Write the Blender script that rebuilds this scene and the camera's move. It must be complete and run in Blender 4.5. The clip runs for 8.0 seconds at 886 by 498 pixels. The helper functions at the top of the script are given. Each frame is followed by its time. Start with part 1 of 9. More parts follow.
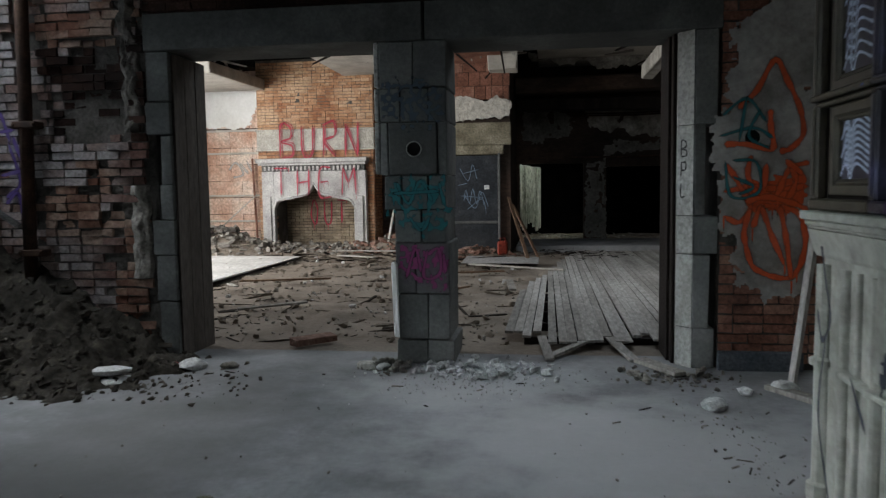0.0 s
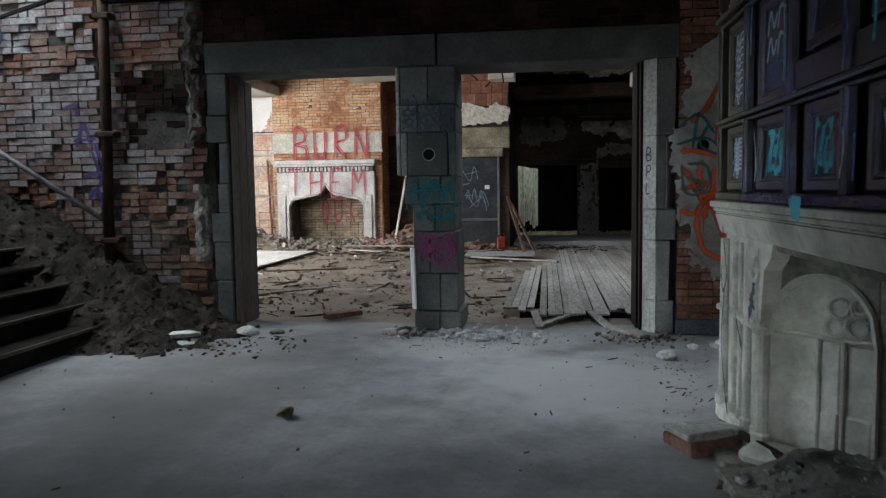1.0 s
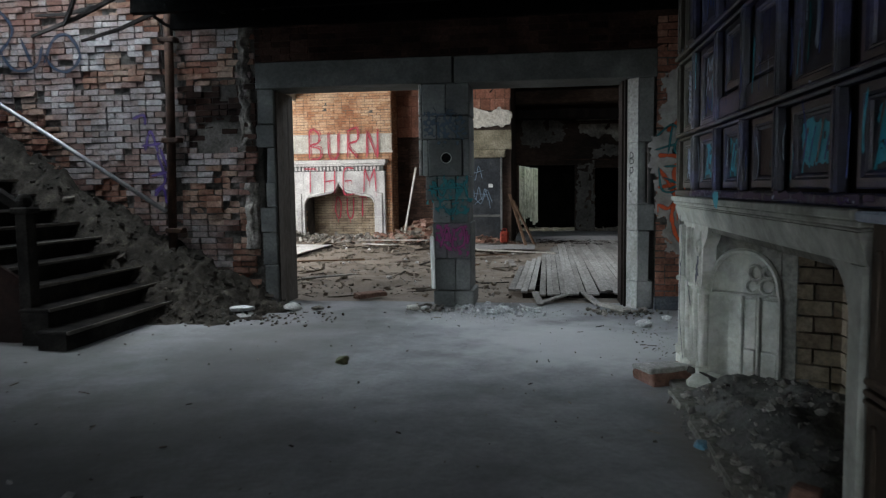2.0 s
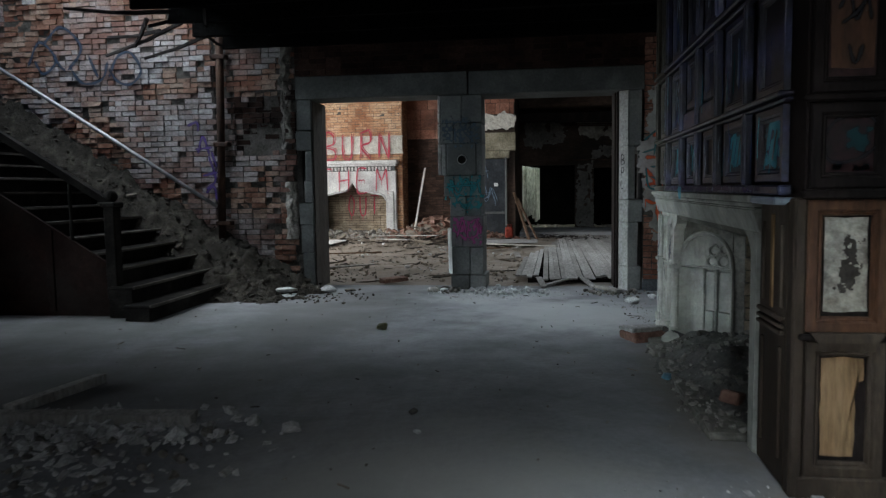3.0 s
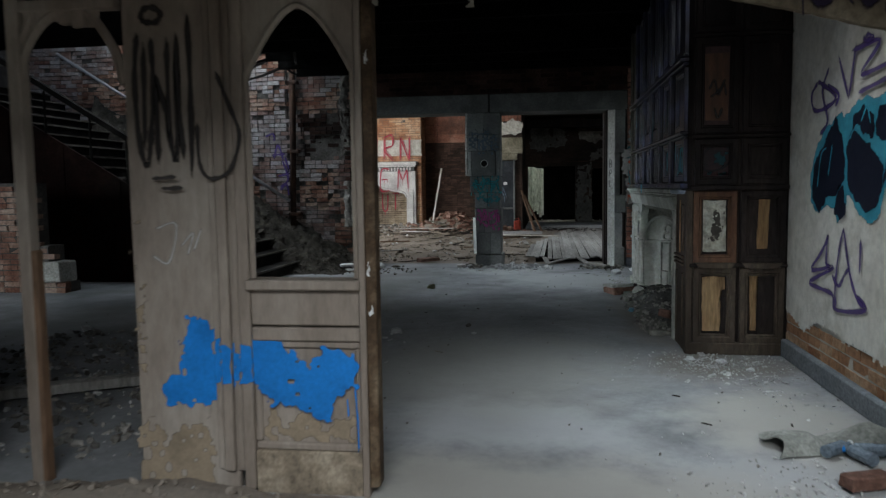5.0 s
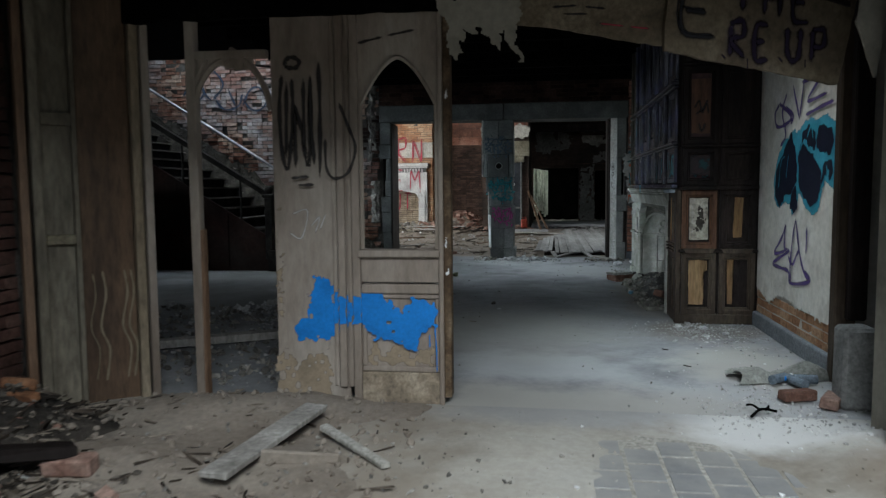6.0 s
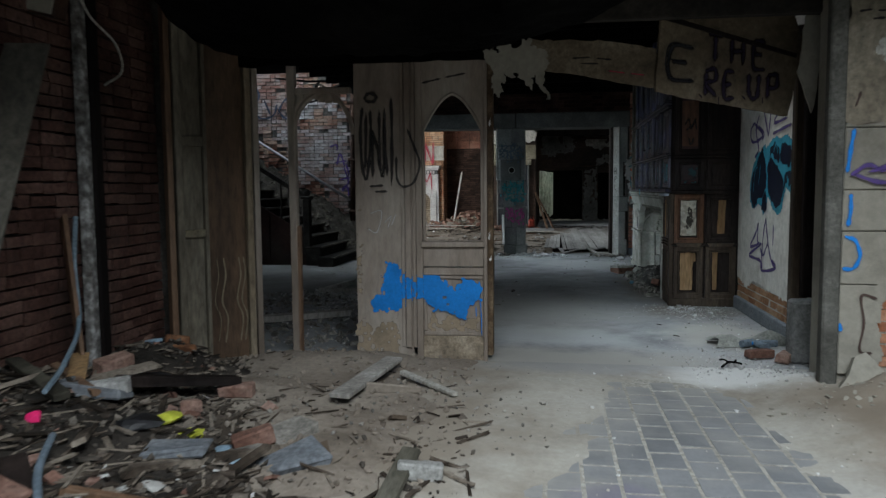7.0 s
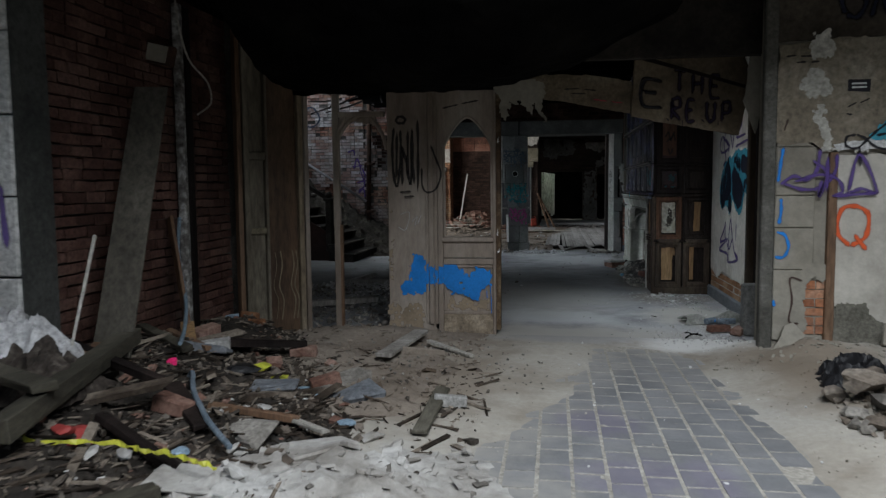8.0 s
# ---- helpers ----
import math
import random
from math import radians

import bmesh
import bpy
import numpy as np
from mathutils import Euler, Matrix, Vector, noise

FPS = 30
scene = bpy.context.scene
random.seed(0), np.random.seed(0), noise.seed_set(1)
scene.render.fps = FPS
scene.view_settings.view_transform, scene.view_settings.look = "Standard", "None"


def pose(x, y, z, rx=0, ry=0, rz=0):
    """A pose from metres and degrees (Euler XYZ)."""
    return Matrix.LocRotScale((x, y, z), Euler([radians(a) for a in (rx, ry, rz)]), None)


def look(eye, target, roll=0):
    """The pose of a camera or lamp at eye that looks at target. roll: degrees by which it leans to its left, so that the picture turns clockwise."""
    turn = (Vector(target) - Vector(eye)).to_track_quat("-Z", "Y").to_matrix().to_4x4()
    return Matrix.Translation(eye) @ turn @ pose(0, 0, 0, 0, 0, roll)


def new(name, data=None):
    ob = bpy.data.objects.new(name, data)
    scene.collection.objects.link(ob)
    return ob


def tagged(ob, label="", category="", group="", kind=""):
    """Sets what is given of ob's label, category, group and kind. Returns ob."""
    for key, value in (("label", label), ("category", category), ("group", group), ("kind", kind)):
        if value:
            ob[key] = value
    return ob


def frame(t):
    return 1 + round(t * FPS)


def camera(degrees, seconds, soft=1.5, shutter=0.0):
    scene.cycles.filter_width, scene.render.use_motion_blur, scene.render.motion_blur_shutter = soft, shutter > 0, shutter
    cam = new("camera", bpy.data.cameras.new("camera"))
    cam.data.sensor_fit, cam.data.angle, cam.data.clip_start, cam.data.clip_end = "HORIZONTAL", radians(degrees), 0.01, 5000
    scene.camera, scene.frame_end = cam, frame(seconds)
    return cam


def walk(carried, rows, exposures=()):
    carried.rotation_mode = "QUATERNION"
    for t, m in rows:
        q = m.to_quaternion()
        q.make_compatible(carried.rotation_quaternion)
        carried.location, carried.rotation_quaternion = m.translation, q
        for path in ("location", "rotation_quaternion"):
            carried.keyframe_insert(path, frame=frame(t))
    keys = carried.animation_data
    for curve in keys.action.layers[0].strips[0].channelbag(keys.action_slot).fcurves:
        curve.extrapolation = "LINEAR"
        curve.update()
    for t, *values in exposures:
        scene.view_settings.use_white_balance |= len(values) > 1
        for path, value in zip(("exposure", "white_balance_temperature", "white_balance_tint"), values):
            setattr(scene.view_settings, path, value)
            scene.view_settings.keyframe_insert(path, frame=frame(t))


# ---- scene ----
cam = camera(62.0, 8.0, soft=1.3, shutter=0.4)
PATH = [
    (0, (-0.185, 0.583, 1.437), (-0.465, 2.556, 1.274), -0.8),
    (0.5, (-0.129, -0.119, 1.425), (-0.408, 1.855, 1.263), -0.8),
    (1, (-0.098, -0.742, 1.414), (-0.377, 1.232, 1.253), -0.8),
    (1.5, (-0.086, -1.414, 1.415), (-0.363, 0.56, 1.251), -0.7),
    (3, (-0.116, -3.424, 1.383), (-0.396, -1.45, 1.218), -0.8),
    (3.5, (-0.107, -4.09, 1.373), (-0.389, -2.117, 1.208), -0.8),
    (4, (-0.085, -4.79, 1.378), (-0.369, -2.817, 1.212), -0.7),
    (4.5, (-0.097, -5.478, 1.376), (-0.383, -3.506, 1.209), -0.8),
    (5.8, (-0.262, -7.276, 1.357), (-0.548, -5.303, 1.189), -0.6),
    (6, (-0.288, -7.552, 1.355), (-0.575, -5.579, 1.19), -0.5),
    (6.5, (-0.36, -8.243, 1.375), (-0.65, -6.271, 1.209), -0.5),
    (7, (-0.426, -8.965, 1.406), (-0.717, -6.993, 1.241), -0.5),
    (7.5, (-0.419, -9.672, 1.444), (-0.715, -7.701, 1.277), -0.5),
    (8, (-0.365, -10.321, 1.466), (-0.664, -8.351, 1.3), -0.6),
]
walk(cam, [(t, look(eye, target, roll)) for t, eye, target, roll in PATH], exposures=[(0.0, -0.3, 6500, 10), (1.0, 0.05, 6450, 10), (2.0, 0.12, 6350, 9), (3.0, -0.05, 6250, 8), (3.6, -0.2, 6250, 7), (4.0, -0.14, 6280, 7), (4.5, -0.28, 6350, 8), (6.0, -0.12, 6200, 6), (7.0, -0.4, 6200, 6), (8.0, -0.75, 6350, 10)])

# ---------------------------------------------------------------- light
world = bpy.data.worlds.new("sky")
scene.world = world
world.use_nodes = True
wn = world.node_tree
sky = wn.nodes.new("ShaderNodeTexSky")
sky.sky_type = "NISHITA"
sky.sun_disc = False
sky.sun_elevation, sky.sun_rotation = radians(40), radians(-60)
wn.links.new(sky.outputs[0], wn.nodes["Background"].inputs[0])
wn.nodes["Background"].inputs[1].default_value = 0.055

sun = new("sun", bpy.data.lights.new("sun", "SUN"))
sun.data.energy, sun.data.angle, sun.data.color = 0.6, radians(14), (1.0, 0.96, 0.9)
sun.matrix_world = look((-30, 12, 40), (-6, 14, 0))


def daylight(name, eye, target, width, height, power, colour=(0.84, 0.93, 1.0), spread=180):
    lamp = new(name, bpy.data.lights.new(name, "AREA"))
    lamp.data.shape, lamp.data.size, lamp.data.size_y = "RECTANGLE", width, height
    lamp.data.energy, lamp.data.color = power, colour
    lamp.data.spread = radians(spread)
    lamp.matrix_world = look(eye, target)
    return lamp


daylight("window_light", (-9.75, 13.0, 2.6), (-5.6, 16.0, 0.9), 7.0, 3.0, 950, (1.0, 0.99, 0.97))
# Unseen gap in the far roof, assumed so that the boards get light.
daylight("roof_gap_light", (0.2, 10.6, 4.85), (0.0, 10.8, 0.0), 4.2, 3.6, 160)
daylight("stairwell_light", (-9.3, 4.4, 5.0), (1.0, 3.4, 0.5), 2.0, 2.2, 105, (0.80, 0.92, 1.0), spread=52)
daylight("back_gap_light", (-0.1, 21.5, 4.62), (-0.7, 22.5, 0.9), 0.9, 0.7, 18, (0.93, 1.0, 0.88), spread=70)
daylight("stairwell_skylight", (-6.2, 5.0, 6.35), (-5.4, 6.4, 1.5), 2.6, 1.2, 82, spread=105)
daylight("side_window_light", (-9.72, 0.1, 1.55), (-6.8, 2.4, 0.4), 1.8, 1.7, 36, spread=100)
daylight("porch_light", (0.7, -10.2, 5.6), (-0.1, -6.6, 0.0), 4.6, 3.6, 1020, (0.91, 0.95, 0.98))
# Unseen lamp above an invented ceiling hole, added to brighten the passage.
daylight("ceiling_gap_light", (0.45, -1.7, 4.3), (0.75, -1.3, 0.2), 0.6, 1.2, 28, spread=72)
# Unseen narrow beam, added only to brighten the fireplace and panelling.
daylight("doorway_light", (-0.8, -13.2, 0.85), (1.15, 2.9, 0.6), 1.0, 0.9, 2.6, spread=13)
daylight("entrance_light", (-0.6, -13.3, 1.2), (0.3, -3.0, 0.0), 4.6, 2.2, 14)


# ---------------------------------------------------------------- materials
def surface(name, colours, scale=3.0, rough=0.9, bump=0.35, grain=45.0, vary=0.0, dirt=0.35, dirt_colour=(0.03, 0.027, 0.024), metal=0.0, stretch=(1, 1, 1), dirt_scale=0.8, distance=0.01, contrast=0.18, spec=0.22, fine_range=(0.5, 1.38)):
    """Mottled, dirty surface: a broad colour drift, stains, grain and fine relief, all at real size."""
    m = bpy.data.materials.new(name)
    m.use_nodes = True
    t = m.node_tree
    n, ln = t.nodes, t.links.new
    b = n["Principled BSDF"]
    geo = n.new("ShaderNodeNewGeometry")
    mp = n.new("ShaderNodeMapping")
    mp.inputs["Scale"].default_value = stretch
    ln(geo.outputs["Position"], mp.inputs[0])

    def noise_node(s, detail, roughness=0.6):
        k = n.new("ShaderNodeTexNoise")
        k.inputs["Scale"].default_value, k.inputs["Detail"].default_value, k.inputs["Roughness"].default_value = s, detail, roughness
        ln(mp.outputs[0], k.inputs["Vector"])
        return k.outputs[0]

    broad = noise_node(scale, 6)
    ramp = n.new("ShaderNodeValToRGB")
    e = ramp.color_ramp.elements
    lo, hi = 0.5 - contrast, 0.5 + contrast
    e[0].position, e[1].position = lo, hi
    e[0].color, e[1].color = (*colours[0], 1), (*colours[-1], 1)
    for i, c in enumerate(colours[1:-1], 1):
        k = e.new(lo + (hi - lo) * i / (len(colours) - 1))
        k.color = (*c, 1)
    if vary:
        info = n.new("ShaderNodeObjectInfo")
        add = n.new("ShaderNodeMath")
        add.operation = "ADD"
        ln(info.outputs["Random"], add.inputs[0])
        ln(geo.outputs["Random Per Island"], add.inputs[1])
        fr = n.new("ShaderNodeMath")
        fr.operation = "FRACT"
        ln(add.outputs[0], fr.inputs[0])
        sp = n.new("ShaderNodeMapRange")
        sp.inputs[3].default_value, sp.inputs[4].default_value = -vary, vary
        ln(fr.outputs[0], sp.inputs[0])
        ad = n.new("ShaderNodeMath")
        ad.operation = "ADD"
        ln(broad, ad.inputs[0])
        ln(sp.outputs[0], ad.inputs[1])
        ln(ad.outputs[0], ramp.inputs[0])
    else:
        ln(broad, ramp.inputs[0])
    fine = noise_node(grain, 8, 0.7)
    fr2 = n.new("ShaderNodeMapRange")
    fr2.inputs[1].default_value, fr2.inputs[2].default_value, fr2.inputs[3].default_value, fr2.inputs[4].default_value = 0.3, 0.7, *fine_range
    ln(fine, fr2.inputs[0])
    mul = n.new("ShaderNodeMix")
    mul.data_type, mul.blend_type = "RGBA", "MULTIPLY"
    mul.inputs[0].default_value = 1.0
    ln(ramp.outputs[0], mul.inputs[6])
    ln(fr2.outputs[0], mul.inputs[7])
    stain = noise_node(dirt_scale, 9, 0.72)
    sr = n.new("ShaderNodeMapRange")
    sr.inputs[1].default_value, sr.inputs[2].default_value, sr.inputs[3].default_value, sr.inputs[4].default_value = 0.5, 0.68, 0.0, dirt
    ln(stain, sr.inputs[0])
    mix = n.new("ShaderNodeMix")
    mix.data_type = "RGBA"
    ln(sr.outputs[0], mix.inputs[0])
    ln(mul.outputs[2], mix.inputs[6])
    mix.inputs[7].default_value = (*dirt_colour, 1)
    ln(mix.outputs[2], b.inputs["Base Color"])
    rr = n.new("ShaderNodeMapRange")
    rr.inputs[3].default_value, rr.inputs[4].default_value = max(rough - 0.15, 0.05), min(rough + 0.12, 1)
    ln(fine, rr.inputs[0])
    ln(rr.outputs[0], b.inputs["Roughness"])
    b.inputs["Metallic"].default_value = metal
    b.inputs["Specular IOR Level"].default_value = spec
    if bump:
        bp = n.new("ShaderNodeBump")
        bp.inputs["Strength"].default_value, bp.inputs["Distance"].default_value = bump, distance
        ln(fine, bp.inputs["Height"])
        ln(bp.outputs[0], b.inputs["Normal"])
    return m


M_CONCRETE = surface("concrete", [(0.13, 0.132, 0.134), (0.24, 0.243, 0.25), (0.36, 0.362, 0.372)], 0.75, 0.85, 0.3, 22, fine_range=(0.82, 1.12), dirt=0.55, dirt_colour=(0.11, 0.10, 0.09), dirt_scale=0.7)
M_DIRT = surface("dirt", [(0.15, 0.122, 0.096), (0.22, 0.184, 0.15), (0.30, 0.26, 0.215)], 1.6, 0.95, 0.5, 26, dirt=0.4, dirt_colour=(0.06, 0.05, 0.04), distance=0.015, fine_range=(0.72, 1.2))
M_ENTRY = surface("dusty_earth", [(0.22, 0.19, 0.155), (0.38, 0.355, 0.31), (0.50, 0.48, 0.44)], 0.8, 0.95, 0.3, 24, dirt=0.3, dirt_colour=(0.16, 0.14, 0.115), distance=0.01, fine_range=(0.84, 1.1))
M_BLACKDIRT = surface("black_rubble_soil", [(0.02, 0.017, 0.014), (0.042, 0.035, 0.029), (0.085, 0.072, 0.06)], 4, 0.95, 0.9, 30, dirt=0.4, distance=0.03)
M_TILE = surface("grey_tile", [(0.165, 0.17, 0.178), (0.20, 0.204, 0.213), (0.245, 0.248, 0.257)], 2.5, 0.6, 0.12, 40, vary=0.1, fine_range=(0.88, 1.08), dirt=0.35, dirt_colour=(0.33, 0.31, 0.28), dirt_scale=1.5)
M_MORTAR = surface("mortar", [(0.05, 0.046, 0.041), (0.085, 0.078, 0.07), (0.15, 0.139, 0.127)], 2.2, 0.95, 0.8, 30, dirt=0.6, distance=0.02)
M_GROUT = surface("dusty_grout", [(0.33, 0.31, 0.27), (0.42, 0.40, 0.36)], 3, 0.95, 0.5, 30, dirt=0.2)
M_BRICK_GREY = surface("whitewashed_brick", [(0.19, 0.10, 0.08), (0.26, 0.18, 0.155), (0.33, 0.285, 0.275), (0.46, 0.435, 0.43)], 1.3, 0.9, 0.7, 30, vary=0.12, dirt=0.7, dirt_scale=0.75, distance=0.012, contrast=0.2)
M_BRICK_RED = surface("red_brick", [(0.16, 0.07, 0.047), (0.25, 0.115, 0.08), (0.33, 0.18, 0.13)], 2.0, 0.9, 0.6, 32, vary=0.13, dirt=0.55)
M_BRICK_ORANGE = surface("orange_brick", [(0.25, 0.11, 0.055), (0.37, 0.205, 0.115), (0.48, 0.325, 0.21)], 1.2, 0.9, 0.5, 24, vary=0.12, dirt=0.45, dirt_colour=(0.12, 0.07, 0.04), dirt_scale=1.1)
M_TERRACOTTA = surface("terracotta_block", [(0.47, 0.27, 0.19), (0.58, 0.40, 0.31), (0.66, 0.55, 0.47)], 1.3, 0.9, 0.3, 20, vary=0.08, dirt=0.3, dirt_colour=(0.2, 0.12, 0.08))
M_STONE = surface("weathered_sandstone", [(0.088, 0.091, 0.087), (0.14, 0.145, 0.14), (0.225, 0.227, 0.218)], 1.9, 0.88, 0.4, 30, vary=0.16, fine_range=(0.68, 1.2), dirt=0.4, dirt_colour=(0.05, 0.055, 0.06))
M_STONE_PALE = surface("pale_limestone", [(0.30, 0.285, 0.25), (0.42, 0.40, 0.36), (0.52, 0.50, 0.46)], 1.8, 0.88, 0.45, 30, vary=0.08, dirt=0.5, dirt_colour=(0.13, 0.12, 0.1))
M_PLASTER = surface("old_plaster", [(0.36, 0.34, 0.30), (0.48, 0.455, 0.405), (0.57, 0.545, 0.49)], 1.5, 0.92, 0.3, 20, fine_range=(0.84, 1.1), dirt=0.35, dirt_colour=(0.2, 0.18, 0.15), dirt_scale=1.4)
M_PLASTER_WHITE = surface("white_plaster", [(0.68, 0.67, 0.64), (0.76, 0.755, 0.73), (0.82, 0.815, 0.8)], 1.0, 0.92, 0.2, 16, fine_range=(0.93, 1.05), dirt=0.12, dirt_colour=(0.4, 0.37, 0.33))
M_WOOD_GREY = surface("weathered_wood", [(0.20, 0.185, 0.165), (0.30, 0.28, 0.255), (0.40, 0.38, 0.35)], 3, 0.85, 0.5, 30, vary=0.14, dirt=0.35, stretch=(1, 1, 0.25))
M_FLOORBOARD = surface("grey_floorboard", [(0.20, 0.19, 0.175), (0.30, 0.285, 0.265), (0.39, 0.375, 0.355)], 2.5, 0.85, 0.4, 30, vary=0.15, dirt=0.35, stretch=(1, 0.2, 1))
M_WOOD_PAINT = surface("faded_painted_wood", [(0.16, 0.125, 0.098), (0.265, 0.22, 0.182), (0.37, 0.325, 0.28)], 1.8, 0.7, 0.2, 30, fine_range=(0.8, 1.14), dirt=0.5, dirt_colour=(0.13, 0.1, 0.075), stretch=(1, 1, 0.3))
M_WOOD_DARK = surface("dark_oak", [(0.008, 0.0068, 0.0065), (0.016, 0.0125, 0.0115), (0.034, 0.025, 0.022)], 2.2, 0.62, 0.35, 40, dirt=0.4, dirt_colour=(0.014, 0.012, 0.012), stretch=(1, 1, 0.2), spec=0.05)
M_WOOD_BROWN = surface("brown_wood", [(0.10, 0.055, 0.032), (0.16, 0.095, 0.058), (0.22, 0.145, 0.095)], 2.2, 0.65, 0.35, 35, dirt=0.35, stretch=(1, 1, 0.2))
M_WOOD_FRESH = surface("split_fresh_wood", [(0.17, 0.098, 0.042), (0.26, 0.155, 0.072), (0.33, 0.215, 0.112)], 3, 0.75, 0.4, 40, dirt=0.2, stretch=(1, 1, 0.15))
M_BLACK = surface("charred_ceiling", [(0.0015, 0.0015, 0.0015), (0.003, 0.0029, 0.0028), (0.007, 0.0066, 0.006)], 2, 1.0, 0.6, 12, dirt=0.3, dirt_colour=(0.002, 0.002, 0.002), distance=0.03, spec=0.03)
M_IRON = surface("rusty_iron", [(0.03, 0.02, 0.017), (0.06, 0.034, 0.025), (0.1, 0.055, 0.035)], 6, 0.7, 0.4, 60, metal=0.4)
M_RAIL = surface("galvanised_rail", [(0.35, 0.35, 0.36), (0.45, 0.45, 0.46)], 6, 0.5, 0.2, 60, metal=0.6)


PAINTS, MISTS = set(), {}


def paint(name, c, rough=0.6):
    PAINTS.add(name)
    return surface(name, [tuple(k * 0.75 for k in c), c, tuple(min(k * 1.15, 1) for k in c)], 5, rough, 0.15, 40, fine_range=(0.86, 1.1), dirt=0.12)


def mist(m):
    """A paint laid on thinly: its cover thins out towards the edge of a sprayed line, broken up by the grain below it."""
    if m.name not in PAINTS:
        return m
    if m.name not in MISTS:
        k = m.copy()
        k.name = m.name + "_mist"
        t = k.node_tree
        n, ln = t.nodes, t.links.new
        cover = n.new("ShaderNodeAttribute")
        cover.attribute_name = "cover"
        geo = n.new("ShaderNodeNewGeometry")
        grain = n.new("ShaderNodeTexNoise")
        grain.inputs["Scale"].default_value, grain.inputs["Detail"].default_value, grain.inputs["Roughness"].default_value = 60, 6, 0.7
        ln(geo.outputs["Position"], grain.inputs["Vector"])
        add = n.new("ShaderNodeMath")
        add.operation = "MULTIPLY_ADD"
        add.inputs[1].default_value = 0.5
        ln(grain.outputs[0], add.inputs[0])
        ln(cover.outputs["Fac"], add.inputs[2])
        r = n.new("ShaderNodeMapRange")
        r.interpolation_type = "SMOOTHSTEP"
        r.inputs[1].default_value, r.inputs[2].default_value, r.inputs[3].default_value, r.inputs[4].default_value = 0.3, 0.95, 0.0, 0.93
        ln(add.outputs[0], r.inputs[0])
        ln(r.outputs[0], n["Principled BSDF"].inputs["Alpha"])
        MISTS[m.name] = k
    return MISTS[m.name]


M_ENTRY_PLASTER = surface("dirty_olive_plaster", [(0.17, 0.155, 0.125), (0.26, 0.24, 0.20), (0.35, 0.33, 0.28)], 1.4, 0.92, 0.3, 20, fine_range=(0.8, 1.12), dirt=0.45, dirt_colour=(0.12, 0.105, 0.085), dirt_scale=1.4)
P_RED = paint("red_spray", (0.33, 0.03, 0.055))
P_ORANGE = paint("orange_spray", (0.62, 0.10, 0.03))
P_BLACK = paint("black_spray", (0.015, 0.014, 0.018))
P_BLUE = paint("blue_paint", (0.015, 0.19, 0.58))
P_CYAN = paint("cyan_spray", (0.06, 0.34, 0.46))
P_DULL = paint("dull_blue_spray", (0.03, 0.045, 0.075))
P_TEAL = paint("teal_spray", (0.02, 0.15, 0.17))
P_PURPLE = paint("purple_spray", (0.085, 0.05, 0.20))
P_PINK = paint("magenta_spray", (0.28, 0.06, 0.18))
P_GREYLINE = paint("pale_chalk", (0.42, 0.40, 0.38))
M_WHITE_BIT = surface("white_debris", [(0.5, 0.5, 0.5), (0.66, 0.66, 0.65)], 6, 0.85, 0.5, 40, dirt=0.3)


def dust_and_light_zones(m, colour, zones, amount=0.75, scale=2.2, outside=False):
    """Powder, and painted shade and light, in oval patches (cx, cy, rx, ry) of a floor, with ragged soft edges;
    outside: all round them instead.
    """
    t = m.node_tree
    n, ln = t.nodes, t.links.new
    b = n["Principled BSDF"]
    geo = n.new("ShaderNodeNewGeometry")
    k = n.new("ShaderNodeTexNoise")
    k.inputs["Scale"].default_value, k.inputs["Detail"].default_value, k.inputs["Roughness"].default_value = scale, 8, 0.65
    ln(geo.outputs["Position"], k.inputs["Vector"])
    total = None
    for cx, cy, rx, ry in zones:
        mp = n.new("ShaderNodeMapping")
        mp.inputs["Location"].default_value = (-cx / rx, -cy / ry, 0)
        mp.inputs["Scale"].default_value = (1 / rx, 1 / ry, 0)
        ln(geo.outputs["Position"], mp.inputs[0])
        length = n.new("ShaderNodeVectorMath")
        length.operation = "LENGTH"
        ln(mp.outputs[0], length.inputs[0])
        if total is None:
            total = length.outputs["Value"]
        else:
            mn = n.new("ShaderNodeMath")
            mn.operation = "MINIMUM"
            ln(total, mn.inputs[0])
            ln(length.outputs["Value"], mn.inputs[1])
            total = mn.outputs[0]
    wob = n.new("ShaderNodeMath")
    wob.operation = "MULTIPLY_ADD"
    wob.inputs[1].default_value = 1.6
    ln(k.outputs[0], wob.inputs[0])
    ln(total, wob.inputs[2])
    r = n.new("ShaderNodeMapRange")
    r.interpolation_type = "SMOOTHSTEP"
    r.inputs[1].default_value, r.inputs[2].default_value = 1.2, 2.0
    r.inputs[3].default_value, r.inputs[4].default_value = (0, amount) if outside else (amount, 0)
    ln(wob.outputs[0], r.inputs[0])
    mix = n.new("ShaderNodeMix")
    mix.data_type = "RGBA"
    ln(r.outputs[0], mix.inputs[0])
    ln(b.inputs["Base Color"].links[0].from_socket, mix.inputs[6])
    mix.inputs[7].default_value = (*colour, 1)
    ln(mix.outputs[2], b.inputs["Base Color"])


